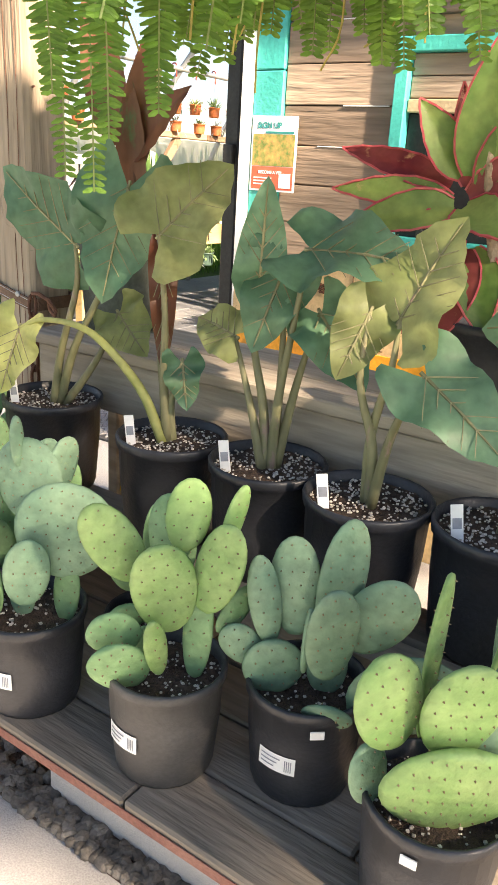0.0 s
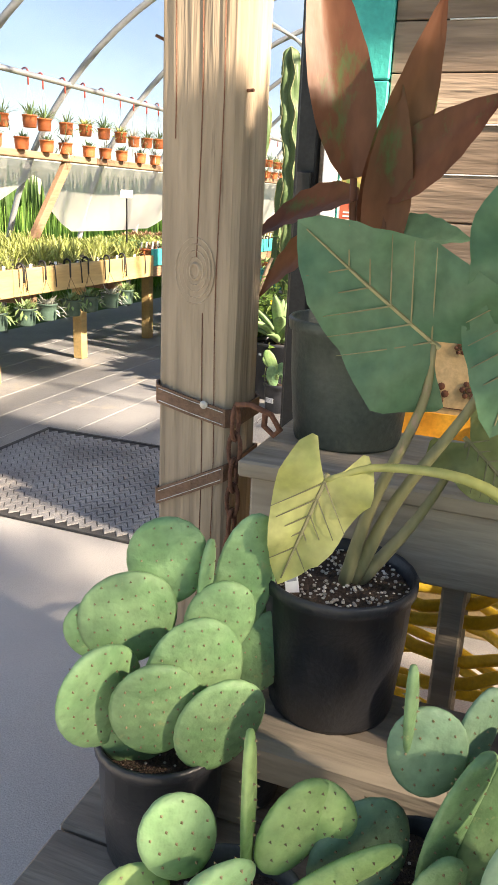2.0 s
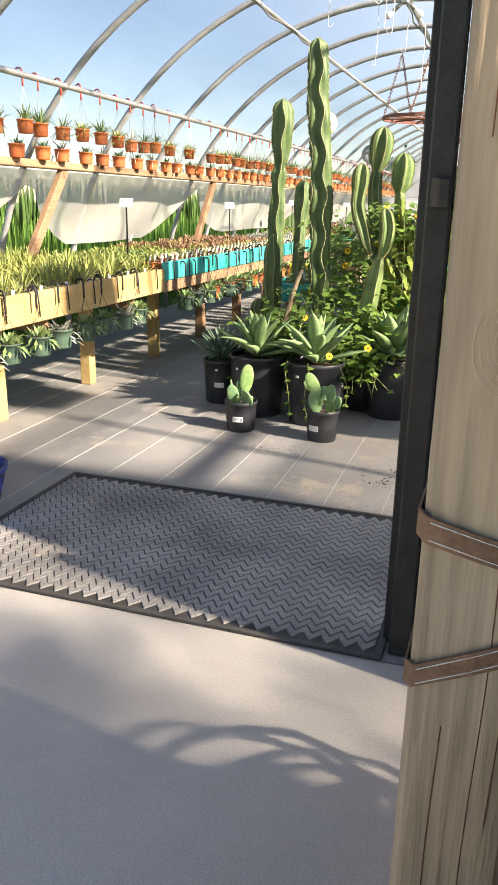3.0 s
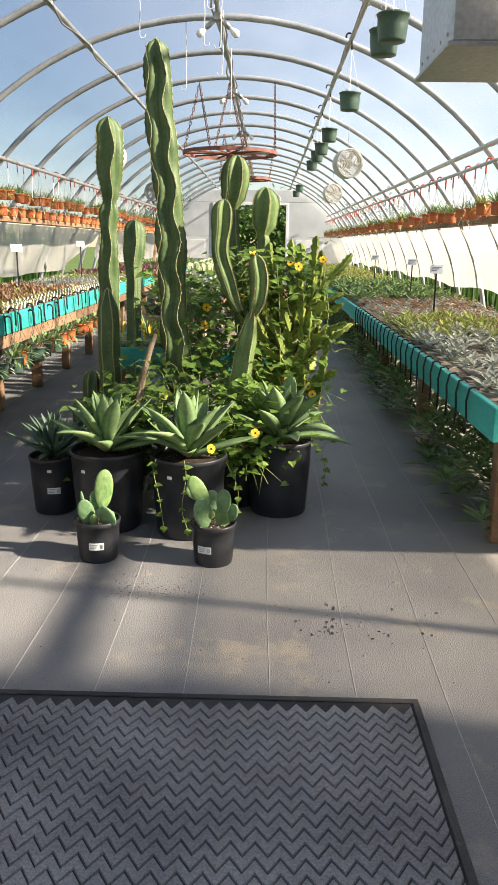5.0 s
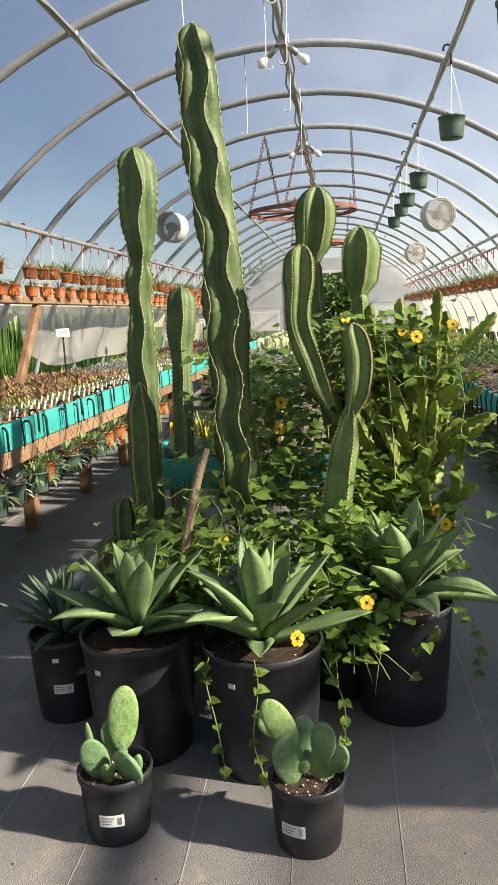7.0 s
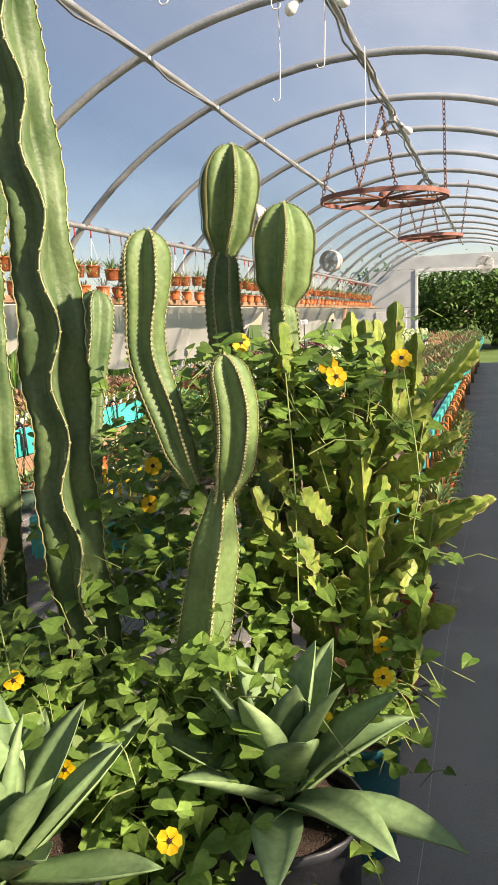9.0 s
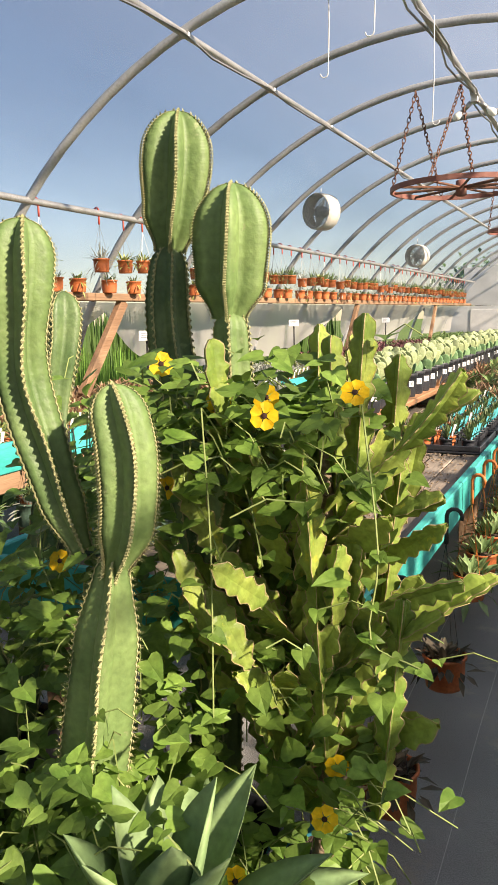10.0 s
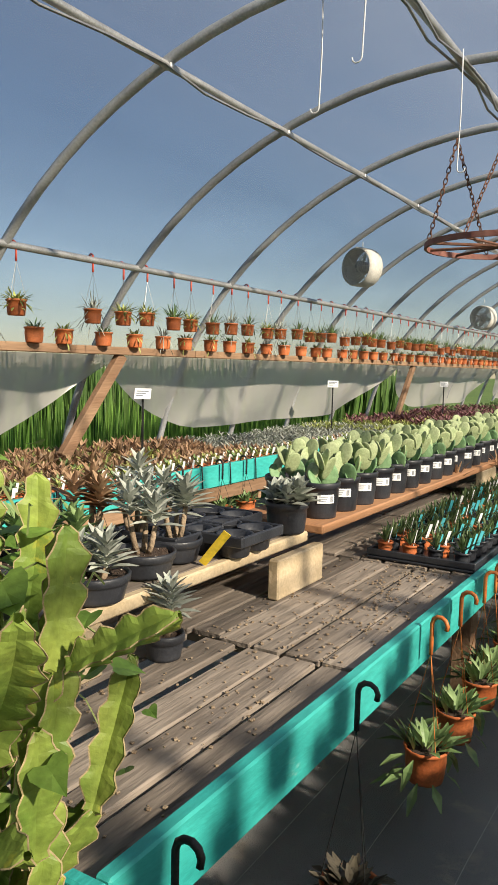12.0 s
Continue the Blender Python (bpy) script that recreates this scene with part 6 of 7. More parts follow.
plugs = [plug_pot(0, "dark cutting with an aqua tag in a black plug"), plug_pot(1, "dark cutting with a white tag in a little pot"), plug_pot(2, "dark cutting with a long aqua tag")]
spots = [[], [], []]
for r_ in range(26):
    for c in range(4):
        spots[rg.randrange(3)].append(pose(0.14 + 0.115 * c, 6.22 + 0.095 * r_ + (0.05 if r_ > 5 else 0) + (0.05 if r_ > 11 else 0), 0.785, 0, 0, rg.uniform(-40, 40)))
for mstr, sp in zip(plugs, spots):
    place_copies(mstr, sp)
for k in range(5):
    tr = thing("plug_tray", (0.08, 6.15 + 0.60 * k, 0.768), "flat black plug tray on the pallet boards", "tray", "black plug trays")
    part("tray", block(0, 0, 0, 0.48, 0.57, 0.016, 0.006), POT_BLACK, tr)
    for b in ((0, 0, 0.48, 0.012), (0, 0.558, 0.48, 0.57), (0, 0.013, 0.012, 0.557), (0.468, 0.013, 0.48, 0.557)):
        part("rim", block(b[0], b[1], 0.017, b[2], b[3], 0.045, 0.003), POT_BLACK, tr)
bowl = thing("planter_bowl", (-1.04, 0.46, 0.0), "glossy cobalt blue planter bowl standing by the mat", "planter")
part("bowl", lathe([(0.11, 0), (0.125, 0.012), (0.17, 0.10), (0.195, 0.20), (0.20, 0.235), (0.212, 0.245), (0.212, 0.262), (0.192, 0.262), (0.186, 0.22), (0.15, 0.08)], 32), COBALT, bowl, smooth=True)
part("soil", soil_shape(0.183, 0.225, 15), CORK, bowl)
# cuttings in trays beside the cacti, with yellow tags
crate = thing("green_crate", (-0.42, 4.02, 0.768), "green plastic crate of cuttings with yellow tags", "crate")
part("tray", block(-0.12, 0, 0, 0.22, 0.4, 0.06, 0.008), POT_GREEN, crate)
part("foliage", Geo().add(tuft(rg, 60, 0.16, 0.012), 0, pose(0.05, 0.2, 0.06)), SUC_GREEN, crate)
for k in range(9):
    part("tag", Geo().add(block(-0.007, -0.0008, 0, 0.007, 0.0008, 0.13, 0.0005), 0, pose(-0.09 + 0.034 * k, 0.03 + 0.05 * (k % 3), 0.05, -8, 5 - 2 * k, 20)), YELLOW_TAG, crate)
# ---- porch: wall, post, bench, deck ----
wall = thing("wall_porch", (0, 0, 0), "weathered brown plank wall of the shop", "wall", kind="structure")
part("backing", block(1.06, 0.045, 0.0, 5.2, 0.16, 3.0, 0.004), BARN, wall)
rgw = random.Random(31)
zs = [0.04 + 0.1465 * k for k in range(20)]
for k, z in enumerate(zs):
    cuts = [1.285, 1.285 + rgw.uniform(0.5, 1.1), 1.285 + rgw.uniform(1.6, 2.3), 5.2]
    for a, b in zip(cuts, cuts[1:]):
        for p, q in ([(a, b)] if not (1.12 < z + 0.07 < 1.88) else [(a, min(b, 1.765)), (max(a, 2.62), b)]):
            if q - p > 0.03:
                part("plank", block(p + 0.002, 0.0 + rgw.uniform(0, 0.006), z + 0.002, q - 0.002, 0.042, z + 0.1445, 0.003), BARN, wall)
    if k in (9, 10, 11, 12, 13):
        part("white_caulk", block(1.45 + 0.1 * (k % 3), -0.001, z + 0.1435, 1.74, 0.006, z + 0.1475, 0.001), WHITE_PAINT, wall)
part("corner_board", block(1.145, -0.012, 0.0, 1.284, 0.043, 1.775, 0.004), TEAL, wall, "turquoise painted corner board")
part("corner_board", block(1.145, -0.012, 1.779, 1.284, 0.043, 2.9, 0.004), TEAL, wall, "turquoise painted corner board")
part("corner_trim", block(1.095, -0.03, 0.0, 1.143, 0.04, 2.9, 0.004), WHITE_PAINT, wall, "white painted corner trim")
window = thing("window_1", (0, 0, 0), "turquoise framed window with dark planked shutter", "window", kind="structure")
for b in ((1.76, 1.81, 1.15, 1.875), (2.57, 2.62, 1.15, 1.875), (1.811, 2.569, 1.825, 1.875), (1.811, 2.569, 1.15, 1.20)):
    part("frame", block(b[0], -0.022, b[2], b[1], 0.03, b[3], 0.004), TEAL, window, "turquoise window frame")
for k in range(2):
    part("shutter_board", block(1.812, 0.01, 1.68 + 0.073 * k, 2.568, 0.03, 1.75 + 0.073 * k, 0.003), BARN, window)
part("ledge", block(1.812, -0.005, 1.63, 2.568, 0.035, 1.675, 0.004), CREAM_WOOD, window)
# Opaque black sheet: the darkness of the unlit room is put in as colour.
part("pane", block(1.812, 0.024, 1.20, 2.568, 0.034, 1.63, 0.002), BLACK_METAL, window)
part("mullion", block(1.90, 0.005, 1.20, 1.925, 0.023, 1.63, 0.003), BLACK_METAL, window)
# Eave out of view, added so its shadow crosses the upper wall.
eave = thing("porch_eave", (0, 0, 0), "unseen timber eave added to shade the plank wall", "eave", kind="structure")
part("soffit", block(1.0, -0.30, 2.60, 5.2, 0.16, 2.66, 0.005), OLD_WOOD, eave)


def words(body, size, at, material, parent, bold=0.0):
    cu = bpy.data.curves.new("lettering", "FONT")
    cu.body, cu.size, cu.extrude, cu.offset, cu.align_x = body, size, 0.0006, bold, "CENTER"
    tmp = bpy.data.objects.new("lettering", cu)
    me = bpy.data.meshes.new_from_object(tmp)
    bpy.data.objects.remove(tmp)
    me.materials.append(material)
    ob = new("lettering", me)
    ob.parent = parent
    ob.matrix_basis = pose(*at, 90, 0, 0)


sign = thing("sign_up_poster", (1.26, -0.016, 1.467), "laminated sign up poster pinned to the corner board", "poster")
sheet = part("sheet", block(-0.108, -0.002, -0.143, 0.108, 0.002, 0.143, 0.001), LABEL, sign)
part("photo", block(-0.10, -0.0032, -0.045, 0.10, -0.0022, 0.075, 0.0004), POSTER_GREEN, sheet)
part("red_panel", block(-0.10, -0.0032, -0.135, 0.10, -0.0022, -0.047, 0.0004), POSTER_RED, sheet)
words("SIGN UP", 0.031, (-0.022, -0.0035, 0.098), POSTER_TEAL, sheet, 0.0008)
words("BECOME A VIP!", 0.017, (-0.01, -0.0042, -0.075), LABEL, sheet, 0.0003)
for k in range(3):
    part("text_bar", block(-0.088, -0.0042, -0.094 - 0.012 * k, 0.0, -0.0033, -0.089 - 0.012 * k, 0.0003), LABEL, sheet)
part("code_patch", block(0.035, -0.0042, -0.128, 0.09, -0.0033, -0.072, 0.0003), LABEL, sheet)
part("text_bar", block(-0.04, -0.0042, 0.078, 0.095, -0.0033, 0.086, 0.0003), POSTER_TEAL, sheet)

post = thing("porch_post", (1.235, -1.232, 0), "weathered square timber post with a knot", "post", kind="structure")
loops = []
rgq = random.Random(6)
for i in range(26):
    z = i * 0.10
    loops.append([Vector((px * (1 + 0.012 * math.sin(z * 3 + k)), py * (1 + 0.012 * math.cos(z * 2.3 + k * 2)), z)) for k, (px, py) in enumerate(
        [(-0.078, -0.06), (-0.068, -0.074), (-0.02, -0.078), (0.03, -0.0775), (0.066, -0.074), (0.078, -0.062), (0.079, 0.0), (0.077, 0.062), (0.06, 0.076), (-0.06, 0.076), (-0.077, 0.06), (-0.079, 0.0)])])
part("shaft", rings(loops), POST_WOOD, post, smooth=False)
knot = Geo()
for k in range(5):
    rr = 0.012 + 0.010 * k
    knot.add(tube([(0.0 + rr * 0.75 * math.cos(a), -0.0775, 1.275 + rr * 1.15 * math.sin(a)) for a in [2 * math.pi * i / 20 for i in range(21)]], 0.0016 if k else 0.004, 4, False))
part("knot", knot, POST_WOOD, post, "dark round knot with growth rings")
checks = Geo()
for x, z0, z1 in ((0.02, 0.2, 1.2), (0.005, 1.30, 2.1), (-0.045, 1.5, 2.0), (0.045, 0.6, 1.9), (-0.03, 0.3, 0.75)):
    checks.add(tube([(x + 0.003 * math.sin(9 * z), -0.0782, z) for z in [z0 + (z1 - z0) * i / 12 for i in range(13)]], 0.0011, 3))
part("drying_cracks", checks, RUST, post)
part("nail", tube([(-0.078, -0.03, 1.66), (-0.105, -0.035, 1.672)], 0.003, 5), RUST, post)
part("nail", tube([(0.078, -0.05, 1.58), (0.092, -0.055, 1.58)], 0.003, 5), RUST, post)
straps = thing("leather_strap", (1.235, -1.232, 0), "stitched brown leather strap buckled round the post", "strap", "leather straps on the post")


def strap(parent, zl, zr, w):
    loops = []
    ringp = [(-0.083, -0.06), (-0.07, -0.082), (0.0, -0.0845), (0.07, -0.082), (0.083, -0.06), (0.084, 0.06), (0.07, 0.08), (-0.07, 0.08), (-0.083, 0.06)]
    for x, y in ringp + ringp[:1]:
        z = zl + (zr - zl) * (x + 0.083) / 0.166
        o = Vector((x, y, 0)).normalized() * 0.004
        loops.append([Vector((x, y, z)), Vector((x, y, z)) + o, Vector((x, y, z + w)) + o, Vector((x, y, z + w))])
    b = part("band", rings(loops, False), LEATHER, parent)
    st = Geo()
    for dz in (0.006, w - 0.006):
        st.add(tube([(x, -0.0885 + abs(x) * 0.03, zl + (zr - zl) * (x + 0.083) / 0.166 + dz) for x in [-0.068 + 0.0136 * i for i in range(11)]], 0.0009, 3))
    part("stitching", st, LABEL, b)


strap(straps, 1.022, 0.985, 0.036)
part("rivet", Geo().add(lathe([(0.008, 0), (0.008, 0.004), (0.003, 0.006)], 10, True), 0, pose(0.03, -0.088, 1.03, 90)), STEEL, straps)
straps2 = thing("leather_strap", (1.235, -1.232, 0), "dark leather strap slanting round the post", "strap", "leather straps on the post")
strap(straps2, 0.80, 0.885, 0.034)
chain = thing("rusty_chain", (1.332, -1.325, 0), "rusty iron chain hanging on the post", "chain")
for k in range(9):
    z = 1.03 - 0.052 * k
    part("link", tube([(0.011 * math.cos(a) * (1 if k % 2 else 0.2), 0.011 * math.cos(a) * (0.2 if k % 2 else 1), z - 0.026 + 0.034 * math.sin(a)) for a in [2 * math.pi * i / 12 for i in range(13)]], 0.0048, 6, False), RUST, chain, smooth=True)
part("shackle", tube([(0.0, 0, 1.04), (0.03, -0.005, 1.045), (0.07, 0.0, 1.03), (0.085, 0.01, 1.0), (0.07, 0.02, 0.985), (0.05, 0.02, 1.0), (0.055, 0.01, 1.03)], 0.006, 6), RUST, chain, smooth=True)

bench = thing("display_bench", (0, 0, 0), "weathered plank display bench along the porch", "bench")
for k, (y0, y1) in enumerate(((-1.365, -1.225), (-1.222, -1.03))):
    part("top_plank", block(1.355, y0, 0.915, 4.3, y1, 0.947, 0.004), OLD_WOOD, bench, "sun bleached top plank")
part("fascia", block(1.375, -1.345, 0.765, 4.3, -1.305, 0.912, 0.004), OLD_WOOD, bench)
part("back_fascia", block(1.375, -1.08, 0.775, 4.3, -1.04, 0.912, 0.004), OLD_WOOD, bench)
for x in (1.42, 1.74, 2.6, 3.5):
    part("leg", block(x, -1.30, 0.0, x + 0.045, -1.26, 0.912, 0.005), OLD_WOOD, bench)
    part("leg", block(x, -1.12, 0.0, x + 0.045, -1.085, 0.912, 0.005), OLD_WOOD, bench)
tier = thing("plant_step", (0, 0, 0.38), "rough timber step raising the rear pots", "step")
part("beam", block(1.33, -1.65, 0.13, 4.2, -1.565, 0.208, 0.012), OLD_WOOD, tier)
part("beam", block(1.33, -1.56, 0.13, 4.2, -1.42, 0.206, 0.012), DECK, tier)
for x in (1.4, 2.1, 2.9, 3.7):
    part("support", block(x, -1.62, 0.0, x + 0.09, -1.44, 0.128, 0.008), OLD_WOOD, tier)
deck = thing("plank_deck", (0, 0, 0), "grey plank deck edged in flaking paint", "deck", kind="structure")
for k in range(5):
    y1 = -2.025 + 0.145 * k
    cut = 2.35 + 0.37 * (k % 3)
    for a, b in ((1.2, cut), (cut + 0.004, 4.4)):
        part("deck_plank", block(a, y1, 0.338, b, y1 + 0.141, 0.380 - 0.0015 * (k % 2), 0.005), DECK, deck)
part("riser", block(1.94, -1.835, 0.0, 4.4, -1.80, 0.334, 0.004), CONCRETE, deck, "grey painted riser board")
part("edge_paint", block(1.6, -2.0285, 0.345, 4.4, -2.0262, 0.366, 0.0008), RED_RUST, deck, "flaking red paint")
for x in (1.26, 1.9, 2.8, 3.8):
    part("deck_post", block(x, -1.78, 0.0, x + 0.09, -1.69, 0.336, 0.006), OLD_WOOD, deck)
tagged(part("gravel_bed", block(1.22, -1.91, -0.004, 4.4, -1.40, 0.003, 0.001), SOIL), "dark earth bed under the deck", "ground", kind="structure")
stones = Geo()
rgs = random.Random(2)
for _ in range(1900):
    s = rgs.uniform(0.008, 0.02)
    x, y = rgs.uniform(1.25, 3.4), rgs.uniform(-1.905, -1.84) if rgs.random() < 0.55 else rgs.uniform(-1.9, -1.45)
    m = pose(x, y, s * 0.4, rgs.uniform(-30, 30), rgs.uniform(-30, 30), rgs.uniform(0, 180)) @ Matrix.Diagonal((s, s * 0.75, s * 0.6, 1))
    stones.add(block(-1, -1, -1, 1, 1, 1, 0.45), 0, m)
tagged(part("gravel", stones, GRAVEL), "dark mixed gravel under the deck", "gravel", kind="stuff")
hose = thing("yellow_hose", (1.68, -0.92, 0.0), "loose coils of yellow garden hose", "hose")
pts = []
for k in range(150):
    a = k * 0.42
    r = 0.27 + 0.045 * math.sin(k * 0.21) + 0.02 * math.sin(k * 1.3)
    pts.append((r * math.cos(a), r * 0.8 * math.sin(a), 0.02 + 0.0042 * k + 0.03 * math.sin(a * 1.5 + k * 0.05)))
part("coil", tube(pts, 0.0145, 7), HOSE, hose, smooth=True)
cream = thing("painted_planter_front", (0, 0, 0), "cream painted metal cutout with flower motifs", "garden ornament")
out = [(1.20, 0.0), (1.20, 0.92), (1.215, 0.99), (1.25, 1.045), (1.31, 1.075), (2.9, 1.085), (2.9, 0.0)]
loops = [[Vector((x, -0.16, z)) for x, z in out], [Vector((x, -0.10, z)) for x, z in out]]
part("panel", rings(loops), OCHRE, cream)
part("band", block(1.205, -0.168, 0.30, 2.9, -0.161, 0.775, 0.002), ORANGE_PAINT, cream, "orange painted lower band")
seamg = Geo()
for a, b in (((1.34, 1.07), (1.30, 0.80)), ((1.30, 0.80), (1.9, 0.79)), ((1.75, 1.08), (1.74, 0.79)), ((2.2, 1.08), (2.2, 0.79))):
    seamg.add(tube([(a[0], -0.162, a[1]), (b[0], -0.162, b[1])], 0.002, 4))
part("seam", seamg, BROWN_MOTIF, cream)
for cx, cz, s in ((1.42, 0.83, 0.035), (1.47, 0.90, 0.02), (1.56, 0.84, 0.045), (1.66, 0.86, 0.035), (1.36, 1.02, 0.022), (1.62, 0.99, 0.025), (1.95, 0.9, 0.04), (2.15, 0.97, 0.03), (2.4, 0.9, 0.04)):
    g = Geo()
    for k in range(6):
        a = 1.047 * k
        g.add(lathe([(s * 0.28, 0), (s * 0.26, 0.004), (s * 0.1, 0.006)], 8, True), 0, pose(cx + s * 0.6 * math.cos(a), -0.161, cz + s * 0.6 * math.sin(a), 90))
    g.add(lathe([(s * 0.25, 0), (s * 0.22, 0.006), (s * 0.1, 0.008)], 8, True), 0, pose(cx, -0.161, cz, 90))
    part("flower_motif", g, BROWN_MOTIF, cream, "dark brown flower motif")
for x in (1.33, 1.72):
    part("knob", Geo().add(lathe([(0.022, 0), (0.022, 0.01), (0.014, 0.02), (0.004, 0.022)], 14, True), 0, pose(x, -0.168, 0.745, 90)), ORANGE_PAINT, cream, smooth=True)


# ---- elephant ears ----
def ear_leaf(L, W, droop=0.25, fold=0.25, wave=0.02, seed=0):
    """A heart shaped leaf: midrib along +x from the stalk joint, lobes behind it, ribs pressed in."""
    rg = random.Random(seed)
    ph = rg.uniform(0, 6)
    rowsn, cols = 16, 6
    vs, fs = [], []
    for side in (1, -1):
        o = len(vs)
        for i in range(rowsn + 1):
            t = -0.30 + 1.30 * i / rowsn
            if t < 0:
                u = (t + 0.30) / 0.30
                w1, w0 = 0.30 + 0.18 * math.sqrt(u), 0.24 * (1 - u) ** 0.8
            else:
                w1, w0 = 0.48 * (1 - t) ** 0.75 * (1 + 0.45 * t), 0.0
            for j in range(cols + 1):
                y = (w0 + (w1 - w0) * j / cols)
                rib = 0.022 * math.sin((t * 2.2 - y * 2.4) * 9.5) * min(1, y * 6)
                z = -droop * L * (max(0, t) ** 2) - 0.35 * droop * L * max(0, -t) + fold * W * y * (1 - 0.9 * y) + rib * W + wave * math.sin(10 * t + ph) * y
                vs.append(Vector((t * L, side * y * W, z)))
        for i in range(rowsn):
            for j in range(cols):
                k = o + i * (cols + 1) + j
                q = (k, k + cols + 1, k + cols + 2, k + 1)
                fs.append(q if side < 0 else tuple(reversed(q)))
    return vs, fs


def ear_plant(at, label, stalks, seed, turn=0.0, tag=True, pot_r=0.127):
    """stalks: (way points of the stalk from the soil, tip of the blade, normal, width, material)."""
    t = potted("potted_elephant_ear", at, pot_r, 0.245, label, "elephant ear", "elephant ears in black pots", 0, POT_BLACK, None, 330, seed, soil_drop=0.022)
    org = Vector(at)
    for k, (pts, tip, normal, W, mt, dr) in enumerate(stalks):
        loc = [Vector(p) - org for p in pts]
        path = smooth_path(loc, 5)
        n = len(path)
        st = part("stalk", tube(path, [0.0125 - 0.008 * i / (n - 1) for i in range(n)], 8), STALK if mt is not EAR_PALE else EAR_PALE, t, smooth=True)
        if tip is not None:
            b, e = loc[-1], Vector(tip) - org
            blade = part("blade", Geo().add(ear_leaf((e - b).length, W, dr, 0.22, 0.05, seed * 7 + k), 0, aim(b, e, normal)), mt, st, smooth=True)
            part("midrib", Geo().add(tube([(-0.01, 0, 0.0), ((e - b).length * 0.5, 0, -dr * (e - b).length * 0.25 + 0.002), ((e - b).length * 0.93, 0, -dr * (e - b).length * 0.86 + 0.002)], [0.0042, 0.003, 0.0012], 5), 0, aim(b, e, normal)), STALK, blade)
            L = (e - b).length
            veins = Geo()
            for q in range(5):
                t0 = 0.02 + 0.15 * q
                for sd in (1, -1):
                    line = []
                    for h in range(6):
                        y = (0.40 - 0.05 * q) * h / 5
                        t1 = t0 + 0.85 * y
                        line.append((t1 * L, sd * y * W, -dr * L * t1 * t1 + 0.22 * W * y * (1 - 0.9 * y) + 0.0025))
                    veins.add(tube(line, [0.0016 - 0.0002 * h for h in range(6)], 4))
            tagged(part("side_vein", Geo().add((veins.v, veins.f), 0, aim(b, e, normal)), STALK, blade), kind="stuff")
    if tag:
        tg = part("tag", Geo().add(block(-0.011, -0.001, 0, 0.011, 0.001, 0.075, 0.0006), 0, pose(-0.055, -0.075, 0.215, -6, -8, 28)), LABEL, t, "white printed plant tag")
        part("printing", Geo().add(block(-0.008, -0.0018, 0.03, 0.008, -0.0011, 0.05, 0.0003), 0, pose(-0.055, -0.075, 0.215, -6, -8, 28)), INK, tg)
    return t


TV = (0.45, -0.85, 0.25)
B = 0.588
ear_plant((1.59, -1.485, B), "elephant ear with two broad blue green leaves in a black pot", [
    ([(1.60, -1.49, 0.81), (1.63, -1.49, 0.95), (1.69, -1.49, 1.12), (1.70, -1.50, 1.22)], (1.50, -1.56, 1.375), (0.35, -0.8, -0.35), 0.26, EAR, 0.10),
    ([(1.61, -1.48, 0.81), (1.67, -1.48, 0.97), (1.77, -1.47, 1.15), (1.84, -1.47, 1.36)], (1.80, -1.53, 1.10), (0.3, -0.9, 0.15), 0.25, EAR, 0.08),
    ([(1.62, -1.47, 0.81), (1.70, -1.44, 0.93), (1.76, -1.42, 1.06)], (1.86, -1.44, 0.98), (0.2, -0.8, 0.5), 0.16, EAR_OLIVE, 0.2)], 3)
ear_plant((2.01, -1.505, B), "elephant ear with an olive leaf and one drooping pale leaf", [
    ([(2.0, -1.51, 0.81), (1.985, -1.51, 0.95), (1.985, -1.51, 1.10), (1.965, -1.51, 1.265)], (2.10, -1.46, 1.42), (0.2, -0.9, 0.25), 0.25, EAR_OLIVE, 0.12),
    ([(1.995, -1.52, 0.81), (1.93, -1.53, 0.93), (1.80, -1.55, 1.035), (1.66, -1.56, 1.045), (1.575, -1.57, 1.015)], (1.52, -1.60, 0.84), (0.3, -0.9, 0.2), 0.15, EAR_PALE, 0.05),
    ([(2.005, -1.50, 0.81), (2.0, -1.50, 0.9), (2.03, -1.50, 1.0)], (2.06, -1.52, 0.90), (0.4, -0.8, 0.3), 0.10, EAR, 0.1),
    ([(1.99, -1.49, 0.81), (1.965, -1.49, 0.95), (1.955, -1.49, 1.05), (1.96, -1.49, 1.20)], (1.975, -1.50, 0.96), (0.6, -0.7, 0.1), 0.07, CANNA, 0.02)], 5)
ear_plant((2.263, -1.49, B), "elephant ear with a wide arching leaf in a black pot", [
    ([(2.27, -1.49, 0.81), (2.275, -1.49, 0.95), (2.29, -1.48, 1.10), (2.31, -1.47, 1.27)], (2.54, -1.45, 1.285), (-0.1, -0.55, 0.8), 0.24, EAR, 0.15),
    ([(2.26, -1.49, 0.81), (2.24, -1.49, 0.95), (2.20, -1.48, 1.08), (2.20, -1.47, 1.20)], (2.225, -1.50, 1.395), (0.5, -0.8, -0.1), 0.12, EAR, 0.1),
    ([(2.265, -1.48, 0.81), (2.26, -1.46, 0.95), (2.25, -1.45, 1.24)], (2.22, -1.52, 1.06), (0.3, -0.9, 0.1), 0.17, EAR, 0.06),
    ([(2.255, -1.50, 0.81), (2.22, -1.50, 0.93), (2.16, -1.49, 1.08)], (2.06, -1.50, 1.12), (0.1, -0.7, 0.6), 0.14, EAR_OLIVE, 0.3),
    ([(2.275, -1.48, 0.81), (2.30, -1.46, 1.0), (2.335, -1.45, 1.15)], (2.47, -1.50, 1.03), (0.3, -0.8, 0.4), 0.16, EAR, 0.1)], 6)
